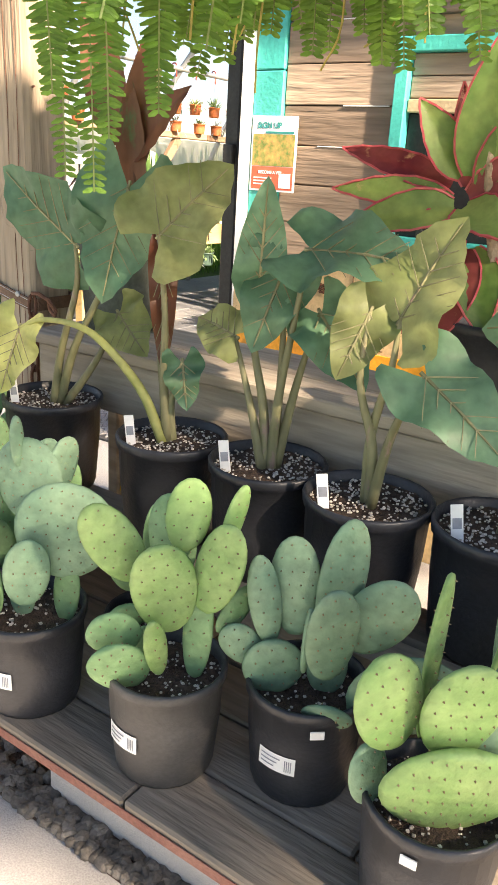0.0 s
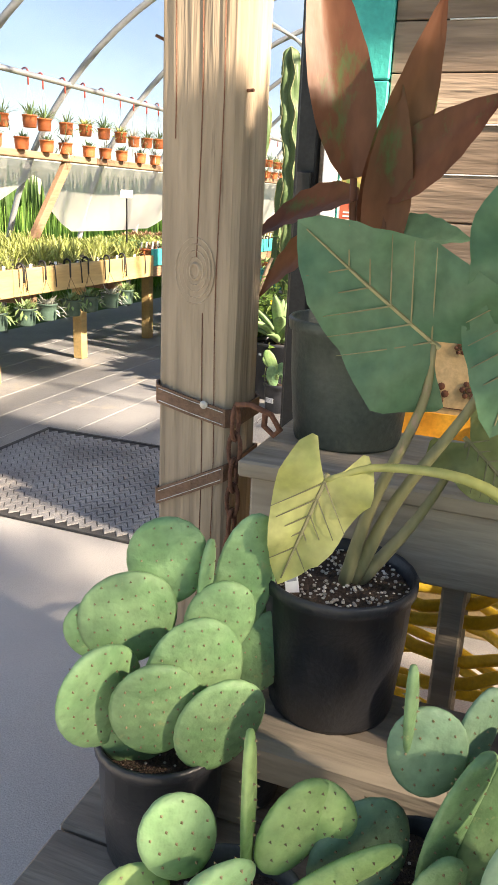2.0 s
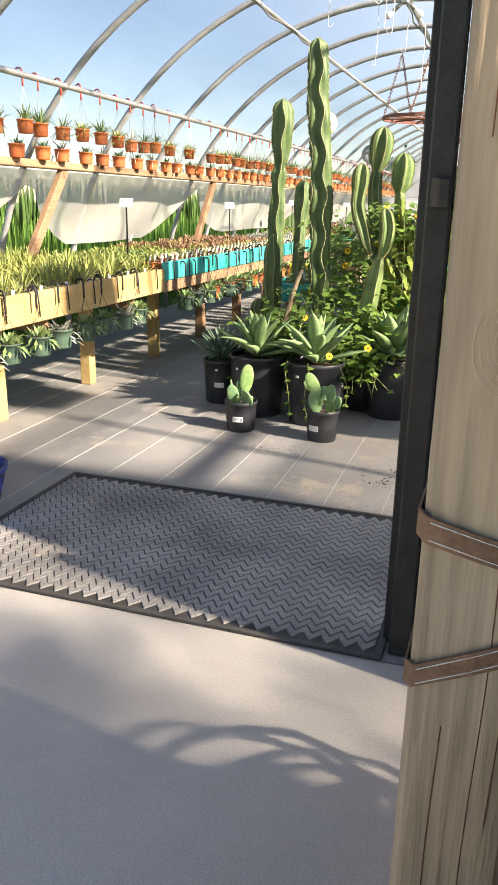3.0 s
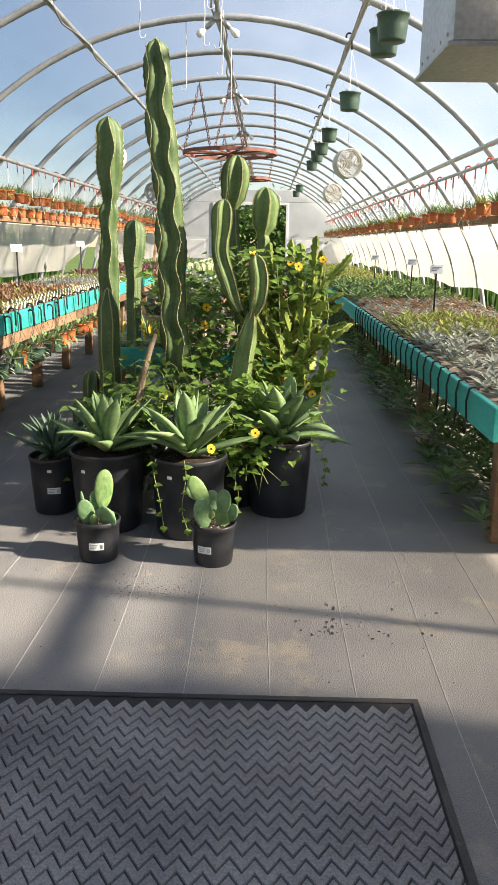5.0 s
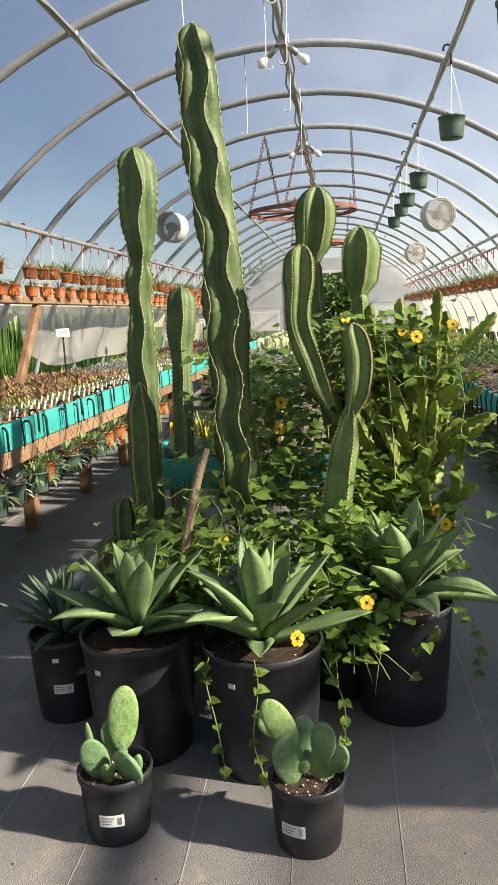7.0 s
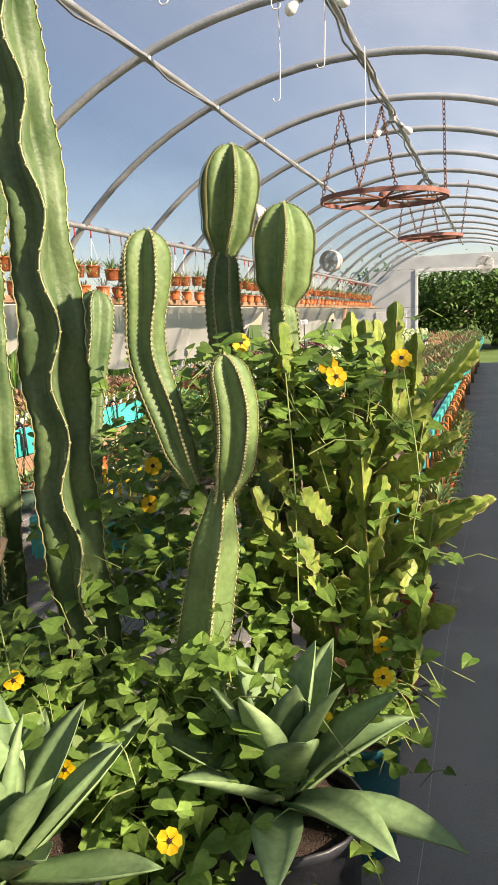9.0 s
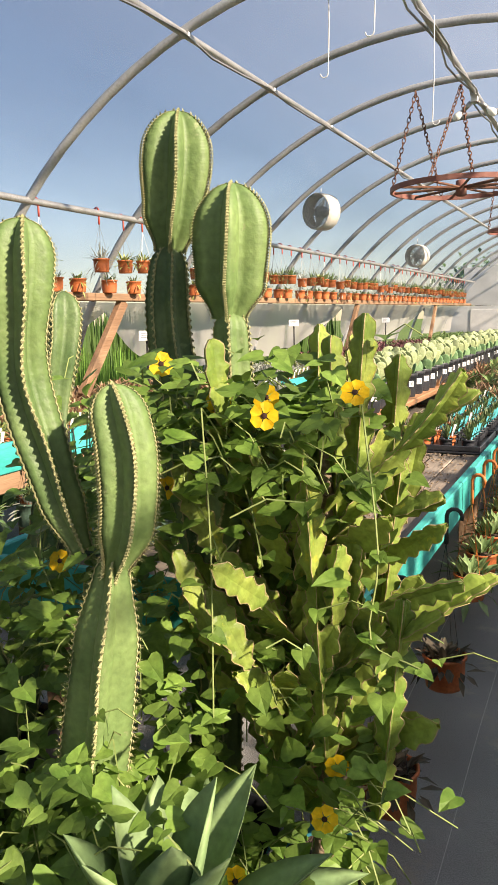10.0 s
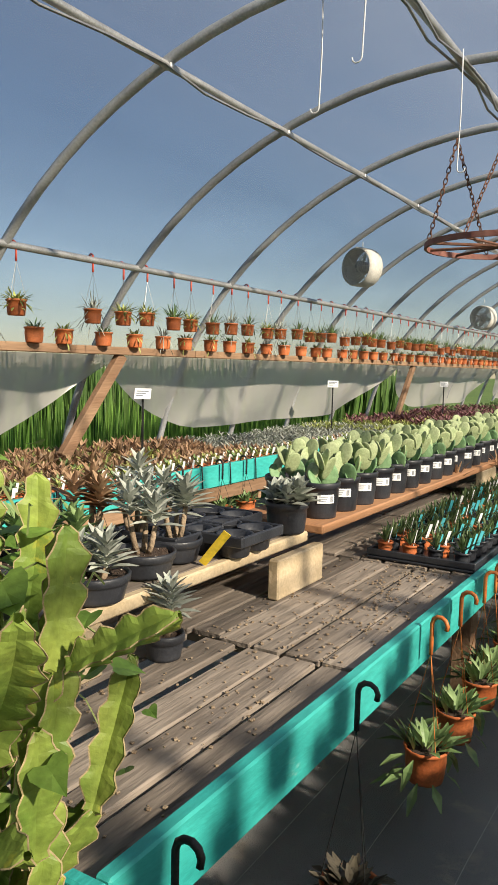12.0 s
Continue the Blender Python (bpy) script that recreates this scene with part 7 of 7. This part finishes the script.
ear_plant((2.51, -1.51, B), "elephant ear with ribbed upright leaf in a black pot", [
    ([(2.505, -1.51, 0.81), (2.50, -1.51, 0.95), (2.52, -1.50, 1.08), (2.525, -1.50, 1.17)], (2.60, -1.47, 1.36), (-0.3, -0.9, 0.1), 0.22, EAR_OLIVE, 0.1),
    ([(2.51, -1.51, 0.81), (2.51, -1.52, 0.93), (2.47, -1.52, 1.05), (2.47, -1.51, 1.18)], (2.435, -1.55, 1.05), (0.5, -0.8, 0.1), 0.13, EAR_OLIVE, 0.08),
    ([(2.52, -1.52, 0.81), (2.55, -1.53, 0.97), (2.60, -1.54, 1.09)], (2.78, -1.58, 0.99), (0.2, -0.7, 0.65), 0.18, EAR, 0.12)], 8)
ear_plant((2.76, -1.47, B), "elephant ear with blue green leaves in a black pot", [
    ([(2.76, -1.47, 0.81), (2.78, -1.46, 1.0), (2.80, -1.45, 1.2)], (2.66, -1.47, 1.18), (0.2, -0.7, 0.6), 0.18, EAR, 0.1),
    ([(2.77, -1.46, 0.81), (2.83, -1.45, 1.0), (2.90, -1.43, 1.22)], (3.02, -1.45, 1.1), (0.0, -0.6, 0.8), 0.2, EAR, 0.2)], 9)


# ---- canna and ti plant on the bench ----
def long_leaf(L, W, droop=0.3, fold=0.3):
    vs, fs, n = [], [], 12
    for i in range(n + 1):
        t = i / n
        w = W / 2 * (math.sin(math.pi * (0.04 + 0.96 * t) ** 0.72) ** 0.85 if i < n else 0.01)
        for j in range(-3, 4):
            u = j / 3
            vs.append(Vector((t * L, u * w, -droop * L * t * t + fold * abs(u) * w + 0.0025 * math.sin(40 * t - 6 * abs(u)))))
    for i in range(n):
        for j in range(6):
            k = i * 7 + j
            fs.append((k, k + 7, k + 8, k + 1))
    return vs, fs


canna = potted("potted_canna", (1.50, -1.13, 0.948), 0.130, 0.245, "bronze leaved canna in a scuffed dark green pot", "canna", "", 0, POT_DUSTY, None, 30, 12)
o = Vector((1.50, -1.13, 0.948))
for k, (b, tip, W, nrm, mt, dr) in enumerate((
        ((1.47, -1.12, 1.45), (1.37, -1.14, 1.86), 0.12, (0.4, -0.85, 0.1), CANNA, -0.02), ((1.50, -1.11, 1.35), (1.62, -1.16, 1.75), 0.10, (0.5, -0.8, 0.2), CANNA, 0.05),
        ((1.46, -1.12, 1.36), (1.29, -1.19, 1.27), 0.085, (0.0, -0.6, 0.8), CANNA, 0.35), ((1.48, -1.10, 1.42), (1.27, -1.16, 1.38), 0.10, (0.1, -0.5, 0.8), CANNA, 0.3),
        ((1.52, -1.12, 1.42), (1.72, -1.15, 1.60), 0.11, (0.2, -0.8, 0.4), CANNA, 0.1), ((1.52, -1.11, 1.34), (1.69, -1.18, 1.38), 0.10, (0.2, -0.6, 0.7), EAR, 0.2),
        ((1.50, -1.15, 1.20), (1.46, -1.20, 1.36), 0.09, (0.4, -0.8, 0.2), EAR, 0.1), ((1.53, -1.12, 1.30), (1.55, -1.16, 1.62), 0.09, (0.3, -0.9, 0.1), CANNA, 0.02),
        ((1.54, -1.12, 1.45), (1.60, -1.10, 1.72), 0.08, (0.3, -0.9, 0.1), EAR_PALE, 0.05))):
    st = part("stem", tube(smooth_path([Vector((1.49 + 0.008 * k, -1.13, 1.12)) - o, (Vector((1.49 + 0.005 * k, -1.13, 1.14)) - o) * 0.5 + (Vector(b) - o) * 0.5, Vector(b) - o], 4), [0.010] * 5 + [0.007] * 4, 7), CANNA if mt is not EAR else STALK, canna, smooth=True)
    L = (Vector(tip) - Vector(b)).length
    part("leaf", Geo().add(long_leaf(L, W, dr), 0, aim(Vector(b) - o, Vector(tip) - o, nrm)), mt, st, smooth=True)
ti = potted("potted_ti_plant", (2.60, -1.15, 0.948), 0.115, 0.19, "red and green ti plant in a black pot", "ti plant", "", 0, None, None, 20, 13)
o = Vector((2.60, -1.15, 0.948))
rgt = random.Random(14)
part("stem", tube(smooth_path([(0, 0, 0.16), (-0.03, -0.02, 0.32), (-0.06, -0.02, 0.45), (-0.07, -0.02, 0.58)], 4), 0.011, 7), CORK, ti, smooth=True)
for k, (b, tip, W, mt, dr) in enumerate((
        ((2.46, -1.17, 1.40), (2.22, -1.22, 1.48), 0.065, TI_RED, 0.15), ((2.48, -1.17, 1.42), (2.40, -1.24, 1.56), 0.085, TI_GREEN, 0.05), ((2.50, -1.17, 1.42), (2.54, -1.22, 1.68), 0.10, TI_GREEN, 0.05),
        ((2.47, -1.18, 1.37), (2.24, -1.28, 1.40), 0.07, TI_GREEN, 0.2), ((2.48, -1.19, 1.36), (2.30, -1.33, 1.33), 0.085, TI_GREEN, 0.3), ((2.50, -1.19, 1.36), (2.62, -1.30, 1.33), 0.10, TI_GREEN, 0.15),
        ((2.50, -1.17, 1.38), (2.70, -1.20, 1.50), 0.08, TI_RED, 0.1), ((2.50, -1.18, 1.30), (2.42, -1.27, 1.14), 0.07, TI_RED, 0.05), ((2.51, -1.18, 1.28), (2.50, -1.28, 1.08), 0.11, TI_RED, 0.05),
        ((2.52, -1.17, 1.28), (2.60, -1.25, 1.12), 0.10, TI_GREEN, 0.1), ((2.52, -1.16, 1.34), (2.72, -1.22, 1.36), 0.10, TI_RED, 0.2), ((2.49, -1.16, 1.40), (2.45, -1.15, 1.60), 0.06, TI_RED, 0.05), ((2.5, -1.18, 1.25), (2.36, -1.24, 1.15), 0.06, EAR_OLIVE, 0.1),
        ((2.52, -1.17, 1.40), (2.66, -1.18, 1.62), 0.09, TI_GREEN, 0.06))):
    L = (Vector(tip) - Vector(b)).length
    shape = long_leaf(L, W, dr)
    lf = part("leaf", Geo().add(shape, 0, aim(Vector(b) - o, Vector(tip) - o, (0.3, -0.8, 0.4))), mt, ti, smooth=True)
    rim = Geo()
    for j in (0, 6):
        rim.add(tube([shape[0][7 * i + j] for i in range(13)], 0.0028, 4))
    part("margin", Geo().add((rim.v, rim.f), 0, aim(Vector(b) - o, Vector(tip) - o, (0.3, -0.8, 0.4))), TI_PINK, lf, "pink leaf margin")

# ---- prickly pears on the deck ----
D = 0.381
F = radians(28)
prickly((2.01, -1.925, D), 0.11, 0.208, [
    (-0.015, 0.0, 0.0, 0.055, 0.10, 0, 0, 0), (0.07, 0.0, 0.0, 0.052, 0.12, 0, 4, 0), (0.055, 0.0, 0.10, 0.185, 0.185, 10, 12, 6), (0.0, 0.02, 0.20, 0.14, 0.15, -10, -2, -4), (-0.10, 0.02, 0.17, 0.115, 0.14, 20, -14, 0),
    (-0.055, -0.05, 0.02, 0.062, 0.155, 15, -4, 10), (0.012, -0.05, 0.06, 0.085, 0.13, 25, 4, 8), (-0.10, -0.01, 0.06, 0.10, 0.14, 30, -12, 0), (-0.02, 0.02, 0.31, 0.03, 0.09, 60, 0, 0), (0.05, 0.03, 0.26, 0.07, 0.10, 60, 16, 0)],
        "large grey green prickly pear in a labelled black pot", (PEAR_BLUE, PEAR, PEAR_BLUE, PEAR_BLUE, PEAR_BLUE, PEAR), lab=-1.9, turn=F, seed=21, perlite=120)
prickly((2.335, -1.895, D), 0.108, 0.208, [
    (0.05, 0.0, 0.0, 0.052, 0.17, 0, 2, 0), (-0.03, 0.0, 0.0, 0.04, 0.09, 0, -6, 0), (0.01, -0.01, 0.10, 0.11, 0.17, 20, -10, 6), (-0.05, 0.0, 0.19, 0.085, 0.15, 30, -32, 0), (0.06, 0.0, 0.14, 0.085, 0.17, -20, 18, 0),
    (-0.05, -0.04, 0.0, 0.10, 0.12, 15, -22, 20), (-0.055, -0.03, 0.07, 0.09, 0.085, 10, -40, 15), (0.0, -0.05, 0.04, 0.042, 0.12, 40, -14, 10), (0.02, 0.02, 0.24, 0.075, 0.12, 10, 6, 0), (0.09, 0.01, 0.25, 0.045, 0.11, 50, 20, 0),
    (0.09, 0.0, 0.10, 0.05, 0.09, 30, 38, 0), (-0.01, 0.03, 0.20, 0.09, 0.12, -20, 0, -10)],
        "bright green prickly pear in a labelled charcoal pot on the deck", (PEAR, PEAR, PEAR_YELLOW, PEAR_YELLOW, PEAR_YELLOW), lab=-2.2, turn=F, seed=22, pot=POT_GREY, perlite=140)
prickly((2.555, -1.775, D), 0.108, 0.208, [
    (-0.055, -0.01, 0.0, 0.105, 0.10, 10, -8, 6), (0.03, 0.0, 0.0, 0.07, 0.10, 0, 0, 0), (-0.07, 0.0, 0.09, 0.056, 0.155, 20, -10, 0), (-0.03, 0.02, 0.10, 0.085, 0.17, 0, -4, -4), (0.03, 0.01, 0.10, 0.085, 0.21, 20, 6, 0),
    (0.06, 0.0, 0.10, 0.105, 0.15, -10, 34, 0), (0.03, -0.04, 0.06, 0.09, 0.17, 20, -2, 8), (-0.09, 0.0, 0.05, 0.066, 0.085, 10, -40, 0), (0.08, -0.05, 0.0, 0.165, 0.18, 10, 52, 14), (-0.01, -0.03, 0.06, 0.03, 0.11, 70, 4, 0), (0.03, -0.07, -0.01, 0.085, 0.06, 0, 10, 25)],
        "blue green prickly pear in a labelled black pot on the deck", PEAR_BLUE, lab=-2.0, turn=F, seed=23, patch=-1.35, perlite=120)
prickly((2.835, -1.885, D), 0.108, 0.208, [
    (0.0, -0.03, 0.0, 0.20, 0.15, 10, 4, 14), (-0.07, -0.02, 0.12, 0.105, 0.155, 30, -18, 6), (0.0, -0.03, 0.12, 0.11, 0.155, 10, 2, 8), (0.06, -0.02, 0.10, 0.09, 0.18, 10, 6, 4), (-0.03, 0.03, 0.10, 0.055, 0.25, 60, -2, 0),
    (0.05, 0.03, 0.12, 0.05, 0.16, 50, 18, 0), (0.12, 0.0, 0.08, 0.10, 0.2, 20, 20, 0), (-0.09, 0.0, 0.0, 0.07, 0.1, 40, -14, 0)],
        "yellow green prickly pear in a stickered black pot on the deck", (PEAR_YELLOW, PEAR_YELLOW, PEAR_YELLOW, PEAR_BLUE), lab=None, turn=F, seed=24, patch=-2.0, perlite=120)
prickly((2.18, -1.765, D), 0.09, 0.18, [(0.0, 0.0, 0.0, 0.05, 0.12, 20, 0, 0), (-0.03, 0, 0.08, 0.07, 0.12, 40, -20, 0), (0.03, 0, 0.08, 0.07, 0.13, 10, 16, 0), (0.0, 0.02, 0.12, 0.06, 0.13, 60, 0, 0), (-0.02, -0.04, 0.02, 0.08, 0.06, 10, -30, 20)],
        "small prickly pear in a labelled black pot behind the others", PEAR, lab=-2.0, turn=F, seed=25)
prickly((1.80, -1.785, D), 0.10, 0.20, [(-0.06, 0.0, 0.0, 0.15, 0.155, 20, -22, 0), (0.0, -0.02, 0.02, 0.11, 0.21, 30, 8, 6), (0.05, -0.02, 0.02, 0.10, 0.24, 10, 18, 0), (0.0, 0.02, 0.14, 0.10, 0.12, -10, -6, 0), (0.05, 0.03, 0.16, 0.07, 0.12, 20, 10, 0), (-0.03, 0.03, 0.20, 0.045, 0.12, 60, -4, 0), (-0.02, -0.05, 0.0, 0.08, 0.13, 10, 2, 14), (0.1, 0.0, 0.04, 0.1, 0.14, -10, 36, 0)],
        "grey green prickly pear with paddle pads in a black pot", (PEAR_BLUE, PEAR, PEAR, PEAR_BLUE), lab=None, turn=F, seed=26)
prickly((1.59, -1.945, D), 0.105, 0.208, [(-0.02, -0.03, -0.01, 0.17, 0.13, 10, -8, 16), (0.02, 0.0, 0.08, 0.048, 0.19, 70, 2, 0), (-0.04, 0.0, 0.10, 0.09, 0.11, 20, -20, 0), (0.05, 0.0, 0.09, 0.10, 0.12, 20, 26, 0), (0.05, -0.03, 0.07, 0.05, 0.15, 20, 68, 10), (0.0, -0.04, 0.10, 0.10, 0.08, 10, -36, 20), (0.07, 0.02, 0.13, 0.11, 0.08, 0, 58, 0), (-0.08, 0.0, 0.05, 0.09, 0.08, 10, -50, 0), (0.1, -0.02, 0.0, 0.03, 0.09, 10, 34, 0)],
        "yellowish prickly pear in a labelled charcoal pot on the deck", (PEAR_YELLOW, PEAR_YELLOW, PEAR), lab=-2.1, turn=F, seed=27, pot=POT_GREY)
prickly((1.375, -1.70, D), 0.105, 0.225, [(-0.03, -0.02, -0.01, 0.115, 0.115, 10, -6, 8), (0.03, 0.0, 0.0, 0.05, 0.10, 0, 4, 0), (0.035, -0.04, 0.06, 0.145, 0.19, 10, 4, 8), (-0.07, -0.03, 0.05, 0.14, 0.18, 35, -20, 8), (-0.04, 0.0, 0.16, 0.145, 0.14, 10, -8, 0),
                                           (0.01, 0.03, 0.24, 0.12, 0.13, 0, -2, 0), (0.07, 0.0, 0.16, 0.11, 0.12, 10, 14, 0), (0.06, 0.01, 0.22, 0.045, 0.12, 60, 6, 0), (0.11, 0.05, 0.16, 0.10, 0.20, 10, 10, 0), (0.13, 0.05, 0.06, 0.11, 0.14, 10, 28, 0), (-0.09, 0.0, 0.17, 0.08, 0.09, 10, -16, 0), (-0.005, -0.07, 0.05, 0.13, 0.16, 5, -4, 10), (0.065, -0.075, 0.02, 0.13, 0.165, 12, 8, 10)],
        "big green prickly pear in a black pot at the deck end", PEAR, lab=None, turn=F, seed=28)
prickly((1.45, -1.53, D), 0.08, 0.17, [(0.0, 0.0, 0.0, 0.04, 0.10, 10, 0, 0), (0.0, 0, 0.08, 0.10, 0.16, 10, 10, 0), (-0.03, 0, 0.06, 0.09, 0.12, 10, -24, 0)], "small prickly pear in a black pot behind", PEAR, lab=None, turn=F, seed=29)
prickly((2.90, -1.64, D), 0.10, 0.20, [(0.0, 0, 0.0, 0.06, 0.12, 10, 0, 0), (0.0, 0, 0.1, 0.10, 0.17, 10, -6, 0), (0.05, 0, 0.1, 0.09, 0.2, 20, 16, 0), (-0.06, 0, 0.08, 0.06, 0.2, 50, -6, 0)], "blue green prickly pear in a black pot behind", PEAR_BLUE, lab=None, turn=F, seed=30)


# ---- hanging ferns ----
beam = thing("hanging_beam", (0, 0, 0), "plain timber beam above the porch bench", "beam", kind="structure")
part("beam", block(1.16, -1.80, 2.46, 4.5, -1.70, 2.58, 0.006), OLD_WOOD, beam)
part("tie", block(1.19, -1.70, 2.46, 1.28, -1.15, 2.54, 0.006), OLD_WOOD, beam)


def frond(g, base, mid, tip, rg, pin=0.042, n=74):
    pts = smooth_path([base, mid, tip], 6)
    g.add(tube(pts, 0.0016, 3), 1)
    for i in range(n):
        t = (i + 0.5) / n * (len(pts) - 1)
        k = min(len(pts) - 2, int(t))
        p = pts[k].lerp(pts[k + 1], t - k)
        d = (pts[k + 1] - pts[k]).normalized()
        side = d.cross(Vector((rg.uniform(-0.15, 0.15) + 0.4, -0.9, 0.2))).normalized()
        L = pin * (0.45 + 0.9 * math.sin(math.pi * min(1, (i + 2) / n) ** 0.7)) * rg.uniform(0.85, 1.1)
        for s in (-1, 1):
            g.add(small_leaf(L, 0.0098, 0.15, 0.15, 2), 0, aim(p, p + side * s + d * 0.25 + Vector((0, 0, rg.uniform(-0.25, 0.1))), d.cross(side * s) * (1 if s > 0 else 1)))


def fern(at, label, fronds, seed, dry=10):
    t = thing("hanging_fern", at, label, "fern", "hanging ferns")
    rg = random.Random(seed)
    part("basket", Geo().add(pot_shape(0.13, 0.15, 20), 0, pose(0, 0, 0)), POT_GREEN, t, smooth=True)
    part("soil", soil_shape(0.12, 0.13, seed), SOIL, t)
    for k in range(3):
        a = 2.09 * k
        part("hanger_wire", tube([(0.13 * math.cos(a), 0.13 * math.sin(a), 0.15), (0, 0, 2.46 - at[2])], 0.002, 4), WIRE, t)
    for k in range(fronds):
        a, out_, down = rg.uniform(0, 6.28), rg.uniform(0.13, 0.32), rg.uniform(0.0, 0.20)
        g = Geo()
        c, s = math.cos(a), math.sin(a)
        frond(g, Vector((0.05 * c, 0.05 * s, 0.14)), Vector((out_ * 0.8 * c, out_ * 0.8 * s, 0.20 - down * 0.15)), Vector((out_ * 1.15 * c, out_ * 1.15 * s, 0.05 - down)), rg)
        part("frond", g, [FERN, VINE_STEM], t)
    for k in range(dry):
        a = rg.uniform(0, 6.28)
        c, s, L = math.cos(a) * rg.uniform(0.06, 0.16), math.sin(a) * rg.uniform(0.06, 0.16), rg.uniform(0.08, 0.22)
        part("runner", tube(smooth_path([(c * 0.6, s * 0.6, 0.13), (c * 1.2, s * 1.2, 0.08), (c * 1.25 + rg.uniform(-0.03, 0.03), s * 1.25, -L * 0.5), (c * 1.2 + rg.uniform(-0.05, 0.05), s * 1.2, -L)], 4), 0.0018, 4), FERN_OLD, t, "dry yellow runner")
    return t


fa = fern((2.13, -1.75, 1.78), "lush hanging fern with long drooping fronds", 60, 51, 14)
for k, (dx, dy, ln) in enumerate(((0.0, -0.06, 0.42), (0.03, -0.07, 0.34), (-0.05, -0.05, 0.40), (0.06, -0.04, 0.30), (-0.03, -0.08, 0.28))):
    g = Geo()
    frond(g, Vector((dx * 0.5, dy * 0.5, 0.14)), Vector((dx * 1.6, dy * 1.8, -0.02)), Vector((dx * 1.7, dy * 1.8, -ln)), random.Random(k), 0.040, 76)
    part("frond", g, [FERN, VINE_STEM], fa)
fern((2.42, -1.72, 1.70), "lush hanging fern spreading over the bench", 105, 52, 4)
fern((2.26, -1.52, 1.88), "hanging fern behind the drooping one", 40, 53, 6)
